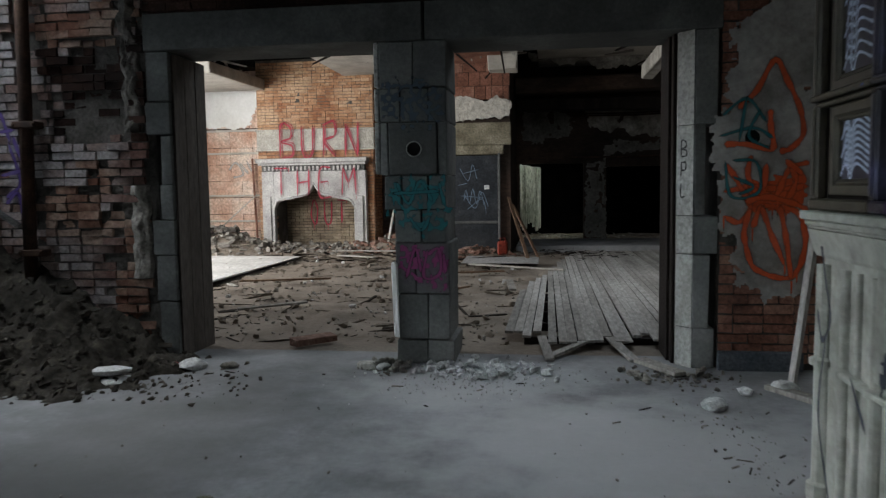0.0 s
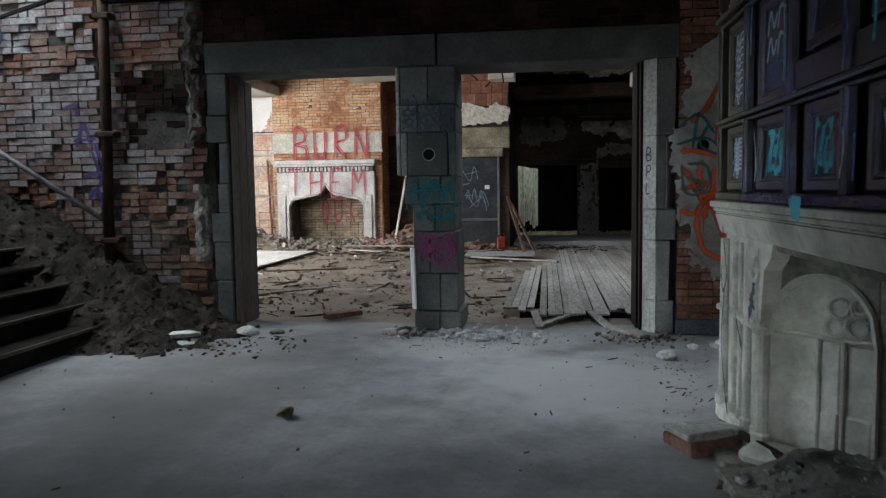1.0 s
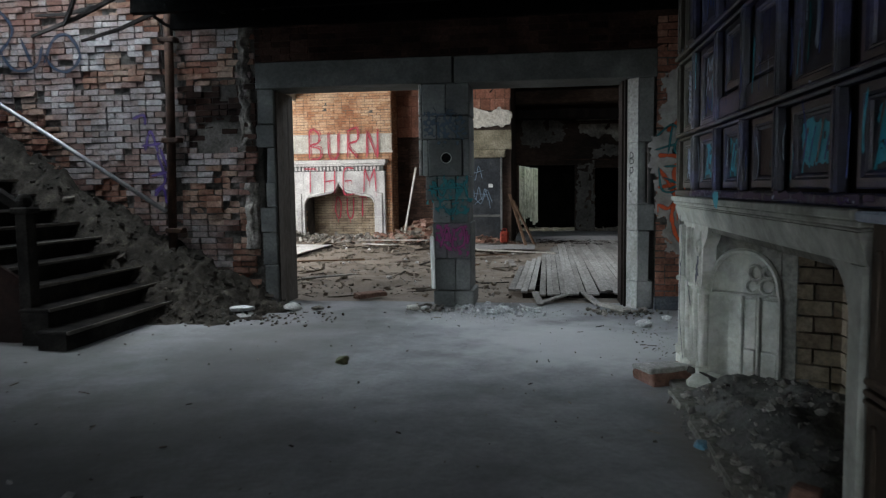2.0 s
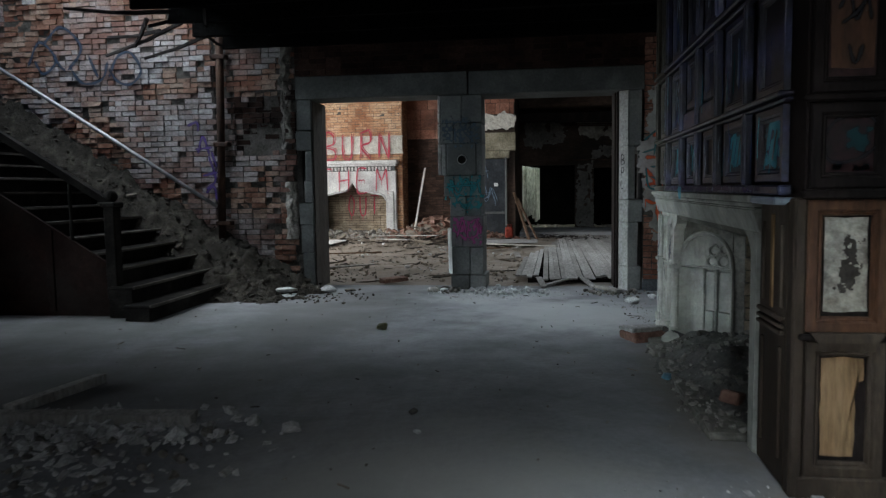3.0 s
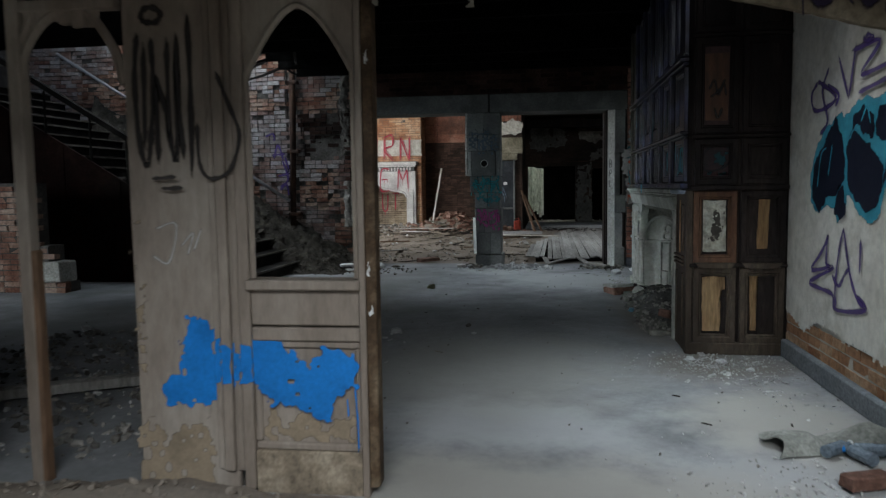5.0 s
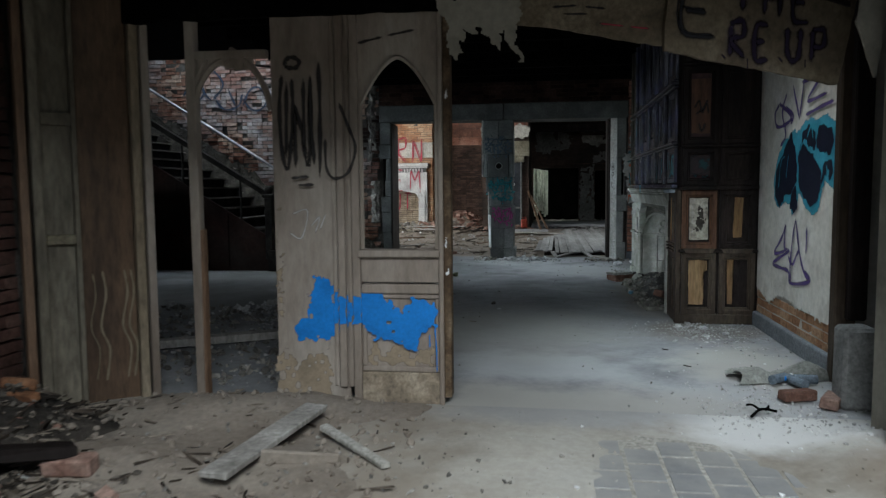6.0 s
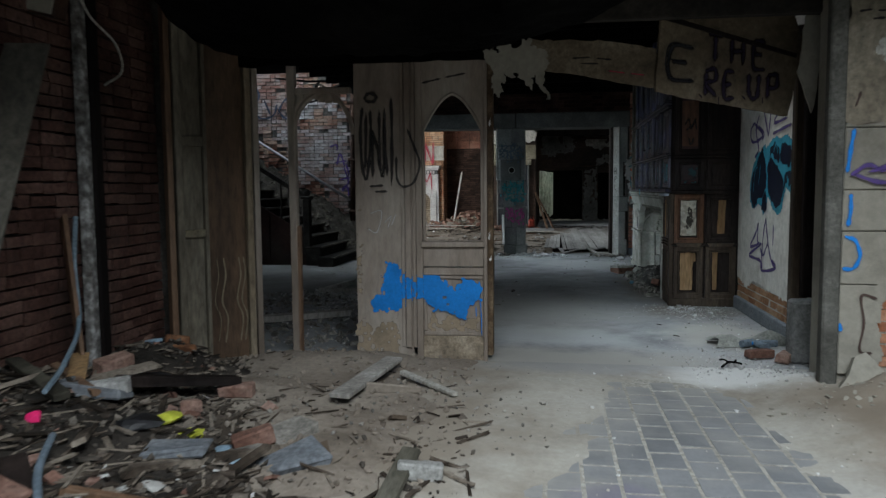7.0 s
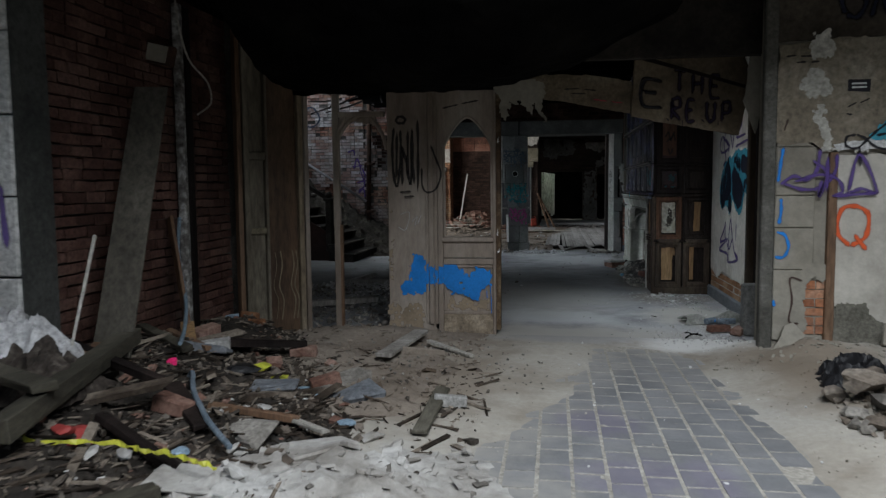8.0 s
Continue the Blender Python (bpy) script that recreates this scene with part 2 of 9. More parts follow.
dust_and_light_zones(M_TILE, (0.36, 0.345, 0.315), [(0.42, -6.5, 1.2, 3.1)], 0.75, 2.4, True)
# Violet tint laid over the tiles in oval patches.
violet_tint = [(-0.1, -5.75, 0.3, 0.3), (0.05, -6.6, 0.35, 0.3), (0.42, -6.6, 0.15, 0.35)]
dust_and_light_zones(M_TILE, (0.19, 0.155, 0.26), violet_tint, 0.3, 6.0)
dust_and_light_zones(M_CONCRETE, (0.50, 0.50, 0.50), [(-0.8, 5.9, 1.1, 0.9), (1.0, -2.8, 0.8, 0.8), (0.3, 4.6, 1.6, 1.2), (-0.4, -2.0, 1.0, 0.6)], 0.6)
dust_and_light_zones(M_CONCRETE, (0.17, 0.15, 0.122), [(1.1, -0.4, 0.7, 0.6), (0.85, 1.6, 0.35, 1.6)], 0.75)
# Shade beside the stairs, painted into the floor's colour.
dust_and_light_zones(M_CONCRETE, (0.135, 0.13, 0.115), [(-4.3, 1.2, 2.0, 1.6), (-4.7, 3.4, 1.5, 1.4), (-2.6, 3.5, 0.9, 1.1), (-2.7, 1.9, 1.3, 1.2)], 0.5)
dust_and_light_zones(M_CONCRETE, (0.12, 0.118, 0.112), [(-2.5, 4.7, 1.1, 1.5)], 0.6, 1.6)
# Light falling in through the passage, painted as a paler patch of floor.
dust_and_light_zones(M_CONCRETE, (0.36, 0.35, 0.32), [(-0.7, -0.6, 1.2, 1.5)], 0.6, 1.6)
dust_and_light_zones(M_CONCRETE, (0.38, 0.36, 0.325), [(-0.3, -3.0, 1.6, 0.6), (1.2, -1.8, 0.6, 0.9)], 0.8)
dust_and_light_zones(M_BLACKDIRT, (0.40, 0.39, 0.37), [(-1.35, -7.5, 0.75, 1.0), (-1.0, -9.0, 0.9, 0.9)], 0.85, 2.6)
dust_and_light_zones(M_BLACKDIRT, (0.13, 0.095, 0.066), [(-1.6, -4.9, 0.8, 1.1)], 0.7, 2.6)
dust_and_light_zones(M_ENTRY, (0.20, 0.16, 0.12), [(-1.5, -4.8, 1.1, 1.3), (1.5, -4.6, 0.5, 1.3), (-2.2, -3.6, 1.4, 0.7)], 0.75)
dust_and_light_zones(M_ENTRY, (0.64, 0.635, 0.62), [(0.95, -3.35, 0.75, 0.5), (-1.1, -7.6, 1.1, 1.2)], 0.85)
dust_and_light_zones(M_ENTRY, (0.30, 0.30, 0.30), [(-0.2, -3.15, 0.9, 0.3)], 0.7)

# ---------------------------------------------------------------- mesh helpers
def link(name, bm, material, parent=None, label="", smooth=False):
    me = bpy.data.meshes.new(name)
    bm.to_mesh(me)
    bm.free()
    me.materials.append(material)
    if smooth:
        for p in me.polygons:
            p.use_smooth = True
    ob = new(name, me)
    if parent is not None:
        ob.parent = parent
    if label:
        ob["label"] = label
    return ob


def part(name, bm, material, parent, label=""):
    return link(name, bm, material, parent, label)


def empty(name, m=None, **tags):
    ob = new(name)
    if m is not None:
        ob.matrix_world = m
    return tagged(ob, **tags)


def box(bm, x0, x1, y0, y1, z0, z1, jitter=0.0, bevel=0.0, rng=random):
    vs = []
    for z in (z0, z1):
        for x, y in ((x0, y0), (x1, y0), (x1, y1), (x0, y1)):
            vs.append(bm.verts.new((x + rng.uniform(-jitter, jitter), y + rng.uniform(-jitter, jitter), z + rng.uniform(-jitter, jitter))))
    fs = [bm.faces.new([vs[i] for i in f]) for f in ((3, 2, 1, 0), (4, 5, 6, 7), (0, 1, 5, 4), (1, 2, 6, 5), (2, 3, 7, 6), (3, 0, 4, 7))]
    if bevel:
        edges = {e for f in fs for e in f.edges}
        bmesh.ops.bevel(bm, geom=list(edges), offset=bevel, segments=1, affect="EDGES")
    return vs


def boxed(x0, x1, y0, y1, z0, z1, jitter=0.0, bevel=0.0):
    bm = bmesh.new()
    box(bm, x0, x1, y0, y1, z0, z1, jitter, bevel)
    return bm


def prism(bm, outline, axis, a, b):
    """A closed outline of (u, v) swept along an axis from a to b: x -> (y, z), y -> (x, z), z -> (x, y)."""
    put = {"x": lambda u, v, w: (w, u, v), "y": lambda u, v, w: (u, w, v), "z": lambda u, v, w: (u, v, w)}[axis]
    lo = [bm.verts.new(put(u, v, a)) for u, v in outline]
    hi = [bm.verts.new(put(u, v, b)) for u, v in outline]
    k = len(outline)
    for i in range(k):
        bm.faces.new((lo[i], lo[(i + 1) % k], hi[(i + 1) % k], hi[i]))
    bm.faces.new(lo[::-1])
    bm.faces.new(hi)
    bmesh.ops.recalc_face_normals(bm, faces=bm.faces)
    return bm


def tube(bm, points, radius, sides=8):
    """A round bar along points."""
    pts = [Vector(p) for p in points]
    rings = []
    for i, p in enumerate(pts):
        d = (pts[min(i + 1, len(pts) - 1)] - pts[max(i - 1, 0)]).normalized()
        u = d.orthogonal().normalized()
        w = d.cross(u)
        r = radius[i] if isinstance(radius, (list, tuple)) else radius
        rings.append([bm.verts.new(p + r * (math.cos(k * math.tau / sides) * u + math.sin(k * math.tau / sides) * w)) for k in range(sides)])
    for a, b in zip(rings, rings[1:]):
        best = min(range(sides), key=lambda s: (a[0].co - b[s].co).length)
        for k in range(sides):
            bm.faces.new((a[k], a[(k + 1) % sides], b[(k + 1 + best) % sides], b[(k + best) % sides]))
    bm.faces.new(rings[0][::-1])
    bm.faces.new(rings[-1])
    bmesh.ops.recalc_face_normals(bm, faces=bm.faces)
    return bm


def rock_mesh(name, size, material, seed, flat=0.7):
    rng = random.Random(seed)
    bm = bmesh.new()
    bmesh.ops.create_icosphere(bm, subdivisions=2, radius=0.5)
    off = Vector((rng.uniform(0, 50), rng.uniform(0, 50), rng.uniform(0, 50)))
    cuts = [(Vector((rng.gauss(0, 1), rng.gauss(0, 1), rng.gauss(0, 0.8))).normalized(), rng.uniform(0.26, 0.4)) for _ in range(9)]
    for v in bm.verts:
        k = 1 + 0.45 * noise.noise(v.co * 2.2 + off) + 0.2 * noise.noise(v.co * 6 + off)
        v.co *= k
        for n, o in cuts:
            over = v.co.dot(n) - o
            if over > 0:
                v.co -= n * over
        v.co = Vector((v.co.x * size, v.co.y * size * rng.uniform(0.98, 1.02), v.co.z * size * flat))
    me = bpy.data.meshes.new(name)
    bm.to_mesh(me)
    bm.free()
    me.materials.append(material)
    return me


def sheet(name, x0, x1, y0, y1, step, height, material, **tags):
    """A relief of the ground, with height(x, y)."""
    nx, ny = max(2, int((x1 - x0) / step)), max(2, int((y1 - y0) / step))
    xs, ys = np.linspace(x0, x1, nx + 1), np.linspace(y0, y1, ny + 1)
    verts = [(x, y, height(x, y)) for y in ys for x in xs]
    faces = [(j * (nx + 1) + i, j * (nx + 1) + i + 1, (j + 1) * (nx + 1) + i + 1, (j + 1) * (nx + 1) + i) for j in range(ny) for i in range(nx)]
    me = bpy.data.meshes.new(name)
    me.from_pydata(verts, [], faces)
    me.materials.append(material)
    for p in me.polygons:
        p.use_smooth = True
    return tagged(new(name, me), kind="structure", **tags)


def fbm(x, y, s, o=0.0):
    return noise.fractal(Vector((x * s, y * s, o)), 1.0, 2.0, 4)


def bump_at(x, y, cx, cy, rx, ry, h):
    d = ((x - cx) / rx) ** 2 + ((y - cy) / ry) ** 2
    return h * math.exp(-d * 1.6)


# ---------------------------------------------------------------- ground
def h_hall(x, y):
    return 0.006 * fbm(x, y, 0.7) + 0.002 * fbm(x, y, 5, 3)


def h_far(x, y):
    k = min(1, max(0, (y - 7.2) / 1.5))
    return h_hall(x, y) - 0.01 + k * (0.05 * fbm(x, y, 0.8, 7) + 0.035 * fbm(x, y, 3.2, 9) - 0.04) + bump_at(x, y, -8.2, 17.6, 1.2, 1.2, 0.6) + bump_at(x, y, -6, 18.4, 2.5, 0.6, 0.12) + bump_at(x, y, -3.4, 18.6, 1.2, 1.0, 0.5) + bump_at(x, y, -1.7, 16.4, 0.9, 0.5, 0.22)


def tile_left(y):
    return 0.16 - 0.23 * max(0, -3.7 - y) - 0.4 * min(0.6, max(0, -5.5 - y)) + 0.06 * fbm(0, y, 1.3)


def tile_right(y):
    return 0.5 + 0.19 * max(0, -3.7 - y) + 0.2 * max(0, -5.6 - y) + 0.05 * fbm(4, y, 1.1)


def h_entry(x, y):
    d = max(tile_left(y) - x, x - tile_right(y), (y + 3.5) * 1.2) + 0.14 * fbm(x, y, 1.6, 21) + 0.07 * fbm(x, y, 6, 22) + 0.1
    k = min(1, max(0, d / 0.8))
    k = k * k * (3 - 2 * k)
    z = -0.007 + 0.003 * fbm(x, y, 2.2, 5) + k * (0.03 + 0.016 * fbm(x, y, 1.5) + 0.01 * fbm(x, y, 6, 2))
    if x > 0.8:
        z += 0.14 * min(1, max(0, (x - 0.95) / 0.7)) * min(1, max(0, (-3.0 - y) / 0.8)) * (1 + 0.5 * fbm(x, y, 2, 8))
    if y > -3.6:
        z = z * max(0, (-3.1 - y) / 0.5) + h_hall(x, y) * (1 - max(0, (-3.1 - y) / 0.5)) + 0.003
    return z


def h_heap(x, y):
    z = bump_at(x, y, -3.35, -5.7, 1.3, 1.5, 0.46) + bump_at(x, y, -3.3, -7.6, 1.6, 1.5, 0.38) + bump_at(x, y, -3.2, -4.1, 0.7, 0.6, 0.3) + bump_at(x, y, -1.95, -6.3, 0.7, 0.9, 0.05)
    k = min(1, z / 0.12)
    return z - 0.045 + k * (0.05 * fbm(x, y, 2.0, 4) + 0.035 * fbm(x, y, 6.5, 6))


floor = sheet("floor", -9.7, 3.2, -3.12, 6.9, 0.09, h_hall, M_CONCRETE, label="dusty grey concrete hall floor with stains, shade and light painted in")
sheet("floor_far_room", -10.2, 4.4, 6.86, 24.5, 0.09, h_far, M_DIRT, label="bare brown earth floor of the burnt-out far room")
sheet("floor_entry", -7.6, 4.7, -14.0, -3.1, 0.06, h_entry, M_ENTRY, label="pale dust and earth over the entry floor")
heap = sheet("rubble_ground", -6.6, -0.55, -10.4, -3.14, 0.05, h_heap, M_BLACKDIRT, label="dark heap of soil, ash and broken rubble")


# ---------------------------------------------------------------- walls
M_SMOKED = surface("smoked_brick_wall", [(0.018, 0.014, 0.012), (0.04, 0.028, 0.022), (0.085, 0.055, 0.042)], 1.2, 0.92, 0.6, 18, dirt=0.6, dirt_colour=(0.012, 0.011, 0.01), stretch=(0.4, 1, 1))


def wall(name, blocks, material, label):
    bm = bmesh.new()
    for b in blocks:
        box(bm, *b)
    ob = link(name, bm, material)
    return tagged(ob, label=label, kind="structure")


PX0, PX1, PX2, PX3 = -3.34, -1.40, -0.98, 0.87     # edges of the two portals
wall_north = wall("wall_north", [
    (-9.7, -3.5, 6.56, 7.15, -0.3, 6.4), (-3.5, 1.12, 6.56, 7.15, 2.93, 6.4), (1.12, 3.3, 6.56, 7.15, -0.3, 6.4)],
    M_MORTAR, "thick ruined brick wall between hall and far room")
wall_east = wall("wall_east", [(1.72, 2.1, -2.2, 4.2, -0.3, 6.4), (2.6, 3.0, 4.2, 6.56, -0.3, 6.4), (2.1, 2.6, 3.8, 4.2, -0.3, 6.4)], M_PLASTER, "stained plaster hall wall")
wall_west = wall("wall_west", [(-10.1, -9.7, -3.4, -0.9, -0.3, 6.4), (-10.1, -9.7, 1.1, 2.6, -0.3, 6.4), (-10.1, -9.7, -0.9, 1.1, -0.3, 0.6), (-10.1, -9.7, -0.9, 1.1, 2.5, 6.4), (-10.1, -9.7, 6.2, 7.15, -0.3, 6.4), (-10.1, -9.7, 2.6, 6.2, -0.3, 3.6), (-10.1, -9.7, 2.6, 6.2, 6.2, 6.4)], M_MORTAR, "bare brick stairwell wall with two empty windows")
wall_partition = wall("wall_partition", [(-9.7, -3.42, -3.4, -3.12, -0.3, 6.4)], M_MORTAR, "brick wall beside the timber screen")
wall_entry_west = wall("wall_entry_west", [(-4.7, -3.56, -6.18, -3.4, -0.3, 3.4)], M_MORTAR, "brick side wall of the entry")
wall_entry_east = wall("wall_entry_east", [(1.42, 4.6, -3.8, -3.4, -0.3, 3.4), (3.0, 3.3, -3.4, -2.2, -0.3, 3.4), (2.1, 3.3, -2.2, -1.9, -0.3, 3.4)], M_ENTRY_PLASTER, "flaking plaster wall of the entry")
wall_south = wall("wall_south", [(-7.6, -2.8, -14.0, -13.5, -0.3, 3.4), (2.8, 4.9, -14.0, -13.5, -0.3, 3.4), (-7.9, -7.5, -14.0, -5.8, -0.3, 3.4), (-7.5, -4.7, -6.18, -5.8, -0.3, 3.4), (4.6, 4.9, -13.5, -3.4, -0.3, 3.4)], M_MORTAR, "roofless brick porch walls with a wide entrance")
wall("wall_far_west", [(-10.2, -9.8, 6.86, 8.8, -0.3, 5.2), (-10.2, -9.8, 16.6, 24.5, -0.3, 5.2), (-10.2, -9.8, 8.8, 16.6, -0.3, 1.0), (-10.2, -9.8, 8.8, 16.6, 4.2, 5.2)], M_MORTAR, "far room wall with a high empty window")
wall("wall_far_east", [(4.0, 4.4, 6.86, 24.5, -0.3, 5.2)], M_MORTAR, "dark side wall of the far room")
far_north = wall("wall_far_north", [
    (-9.8, -2.5, 19.45, 19.9, -0.3, 5.2), (-2.5, -0.98, 16.84, 19.9, -0.3, 5.2),
    (-0.98, -0.9, 20.0, 20.4, -0.3, 5.2), (0.75, 1.32, 20.0, 20.4, -0.3, 5.2), (2.95, 4.0, 20.0, 20.4, -0.3, 5.2), (-0.9, 0.75, 20.0, 20.4, 2.05, 5.2), (1.32, 2.95, 20.0, 20.4, 1.95, 5.2)],
    M_SMOKED, "smoke-blackened brick wall with two empty doorways")
# Black finish paints in the darkness of the room behind the doorways.
wall("wall_back", [(-2.5, 4.4, 24.1, 24.5, -0.3, 5.2), (-2.9, -2.5, 19.9, 24.5, -0.3, 5.2)], M_BLACK, "wall beyond the doorways, blackened to stand for an unlit room")

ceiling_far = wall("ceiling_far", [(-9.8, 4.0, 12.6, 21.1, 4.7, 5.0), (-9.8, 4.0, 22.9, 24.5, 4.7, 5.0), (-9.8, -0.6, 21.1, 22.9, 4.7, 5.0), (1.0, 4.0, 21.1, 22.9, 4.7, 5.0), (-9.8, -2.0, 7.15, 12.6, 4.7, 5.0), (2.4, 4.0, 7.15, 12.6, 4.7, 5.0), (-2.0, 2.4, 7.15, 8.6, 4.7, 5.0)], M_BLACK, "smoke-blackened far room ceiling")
# Last slab, over the porch, is unseen and added to shade the left wall.
ceiling_entry = wall("ceiling_entry", [(-4.7, 0.5, -6.1, -3.12, 3.1, 3.3), (1.6, 3.3, -6.1, -3.12, 3.1, 3.3), (0.5, 1.6, -6.1, -3.12, 3.1, 3.3), (1.72, 3.3, -3.12, -1.9, 3.1, 3.3), (-4.7, -1.3, -8.8, -6.1, 3.1, 3.3)], M_BLACK, "charred entry ceiling with an added slab shading the porch")

# ---------------------------------------------------------------- portal stones
M_REVEAL = surface("brown_reveal_board", [(0.055, 0.046, 0.039), (0.09, 0.076, 0.065), (0.135, 0.117, 0.102)], 1.6, 0.85, 0.35, 26, dirt=0.35, stretch=(1, 1, 0.3))
portal = empty("stone_portal", label="weathered grey sandstone double doorway with a block-built middle pier", category="doorway", kind="structure")


def block(x0, x1, y0, y1, z0, z1, parent, material=M_STONE, name="stone_block", bevel=0.007, label=""):
    bm = boxed(x0, x1, y0, y1, z0, z1, 0.005, bevel)
    return part(name, bm, material, parent, label)


G = 0.003
# middle pier, course by course
for z0, z1, cuts in ((0.0, 0.2, (-1.42, -1.16, -0.94)), (0.2, 0.58, (-1.40, -1.15, -0.97)), (0.58, 1.0, (-1.42, -1.25, -0.97)), (1.0, 1.27, (-1.42, -1.20, -1.00)),
                     (1.27, 1.55, (-1.50, -1.36, -1.14, -0.99)), (1.55, 1.98, (-1.53, -1.46, -1.06, -0.98)), (1.98, 2.25, (-1.53, -1.36, -1.13, -0.98)), (2.25, 2.62, (-1.53, -1.25, -0.98))):
    for a, b in zip(cuts, cuts[1:]):
        block(a + G, b - G, 6.5 + random.uniform(-0.008, 0.008), 7.1, z0 + G, z1 - G, portal)
# lintels
block(-3.55, -1.17, 6.49, 7.12, 2.63, 2.93, portal, name="lintel")
block(-1.155, 1.14, 6.50, 7.12, 2.62, 2.93, portal, name="lintel")
# left jamb
for z0, z1, a in ((0.0, 0.5, -3.50), (0.5, 0.9, -3.52), (0.9, 1.2, -3.54), (1.2, 1.5, -3.46), (1.5, 1.92, -3.44), (1.92, 2.2, -3.56), (2.2, 2.62, -3.54)):
    block(a, PX0, 6.5, 7.14, z0 + G, z1 - G, portal)
# right jamb
M_JAMB = surface("pale_chamfer_stone", [(0.26, 0.26, 0.245), (0.36, 0.36, 0.34), (0.44, 0.44, 0.42)], 2.5, 0.88, 0.4, 30, vary=0.08, dirt=0.4, dirt_colour=(0.13, 0.12, 0.1))
for z0, z1, b in ((0.0, 0.32, 1.1), (0.32, 0.9, 1.06), (0.9, 1.2, 1.12), (1.2, 1.9, 1.02), (1.9, 2.62, 1.10)):
    block(0.935, b, 6.5, 7.14, z0 + G, z1 - G, portal)
    bm = bmesh.new()
    prism(bm, [(0.93, 6.505), (0.93, 7.14), (0.83, 7.14), (0.83, 6.62)], "z", z0 + G, z1 - G)
    part("chamfer_stone", bm, M_JAMB, portal)
for x, y in ((0.80, 6.66), (0.778, 6.76)):
    part("door_lining", boxed(x, x + 0.026, y, 7.16, 0.0, 2.62, 0, 0.006), M_WOOD_DARK, portal)
for z0, z1 in ((1.56, 1.98), (1.99, 2.25), (2.26, 2.62)):
    part("chamfer_stone", boxed(-1.575, -1.535, 6.512, 7.08, z0, z1, 0.002, 0.008), M_JAMB, portal)
part("broken_edge", boxed(-1.45, -1.405, 6.488, 6.9, 0.22, 0.84, 0.014, 0.008), M_PLASTER_WHITE, portal)
# brown boarding on the left reveal
for k in range(3):
    part("reveal_board", boxed(PX0, PX0 + 0.022, 6.54 + k * 0.2, 6.735 + k * 0.2, 0.0, 2.6, 0.003, 0.004), M_REVEAL, portal)


# ---------------------------------------------------------------- bricks
def brick_mesh(name, material, length, height, depth, seed, jitter=0.006):
    bm = bmesh.new()
    rng = random.Random(seed)
    box(bm, 0.006, length - 0.006, 0, depth, 0.006, height - 0.006, jitter, 0.0, rng)
    me = bpy.data.meshes.new(name)
    bm.to_mesh(me)
    bm.free()
    me.materials.append(material)
    return me


CORNERS = ((0, 0, 0), (1, 0, 0), (1, 1, 0), (0, 1, 0), (0, 0, 1), (1, 0, 1), (1, 1, 1), (0, 1, 1))
FACES = ((3, 2, 1, 0), (4, 5, 6, 7), (0, 1, 5, 4), (1, 2, 6, 5), (2, 3, 7, 6), (3, 0, 4, 7))


def bricks(owner, turn, u0, u1, z0, z1, material, keep=None, sink=None, near=None, length=0.225, course=0.077, depth=0.12, rough=0.006, out=0.012, seed=1, name="brick", label="", halves=0.2):
    """Brickwork on a face: turn places (u, depth, z), with -depth to the viewer. Those inside near are parts, the rest one joined part."""
    rng = random.Random(seed)
    kinds = {k: [brick_mesh(name, material, length * k, course, depth, seed * 31 + i, rough) for i in range(6)] for k in (1, 0.5)}
    verts, faces = [], []
    for row in range(int((z1 - z0) / course)):
        z = z0 + row * course
        u = u0 - (row % 2) * length / 2
        while u < u1:
            k = 0.5 if rng.random() < halves else 1
            a, b = max(u, u0), min(u + length * k, u1)
            u += length * k
            um = (a + b) / 2
            if b - a < 0.05 or (keep and not keep(um, z)):
                continue
            d = rng.gauss(0, 0.5) * out + (sink(um, z) if sink else 0)
            if near and near[0] <= um <= near[1] and near[2] <= z <= near[3] and b - a > length * k * 0.98:
                ob = new(name, rng.choice(kinds[k]))
                ob.parent = owner
                ob.matrix_basis = turn @ pose(a, d, z, rng.gauss(0, 0.7), rng.gauss(0, 0.5), rng.gauss(0, 0.7))
            else:
                o = len(verts)
                for cx, cy, cz in CORNERS:
                    p = Vector((a + 0.006 + cx * (b - a - 0.012), d + cy * depth, z + 0.006 + cz * (course - 0.012)))
                    p += Vector([rng.uniform(-rough, rough) for _ in range(3)])
                    verts.append(turn @ p)
                faces += [tuple(o + i for i in f) for f in FACES]
    if verts:
        me = bpy.data.meshes.new("brickwork")
        me.from_pydata(verts, [], faces)
        me.materials.append(material)
        ob = new("brickwork", me)
        ob.parent = owner
        tagged(ob, kind="stuff", label=label)


SOUTH = lambda y: pose(0, y, 0)                      # a face that looks south
EAST = lambda x: pose(x, 0, 0, 0, 0, 90)             # a face that looks east: u runs along +y
WEST = lambda x: pose(x, 0, 0, 0, 0, -90)            # a face that looks west: u runs along -y


# ---------------------------------------------------------------- flat paint strokes
def smooth_line(pts, n=6):
    p = [Vector(q) for q in pts]
    p = [2 * p[0] - p[1]] + p + [2 * p[-1] - p[-2]]
    out = []
    for i in range(1, len(p) - 2):
        for k in range(n):
            t = k / n
            out.append(0.5 * ((2 * p[i]) + (p[i + 1] - p[i - 1]) * t + (2 * p[i - 1] - 5 * p[i] + 4 * p[i + 1] - p[i + 2]) * t * t + (3 * p[i] - p[i - 1] - 3 * p[i + 1] + p[i + 2]) * t ** 3))
    out.append(p[-2])
    return out


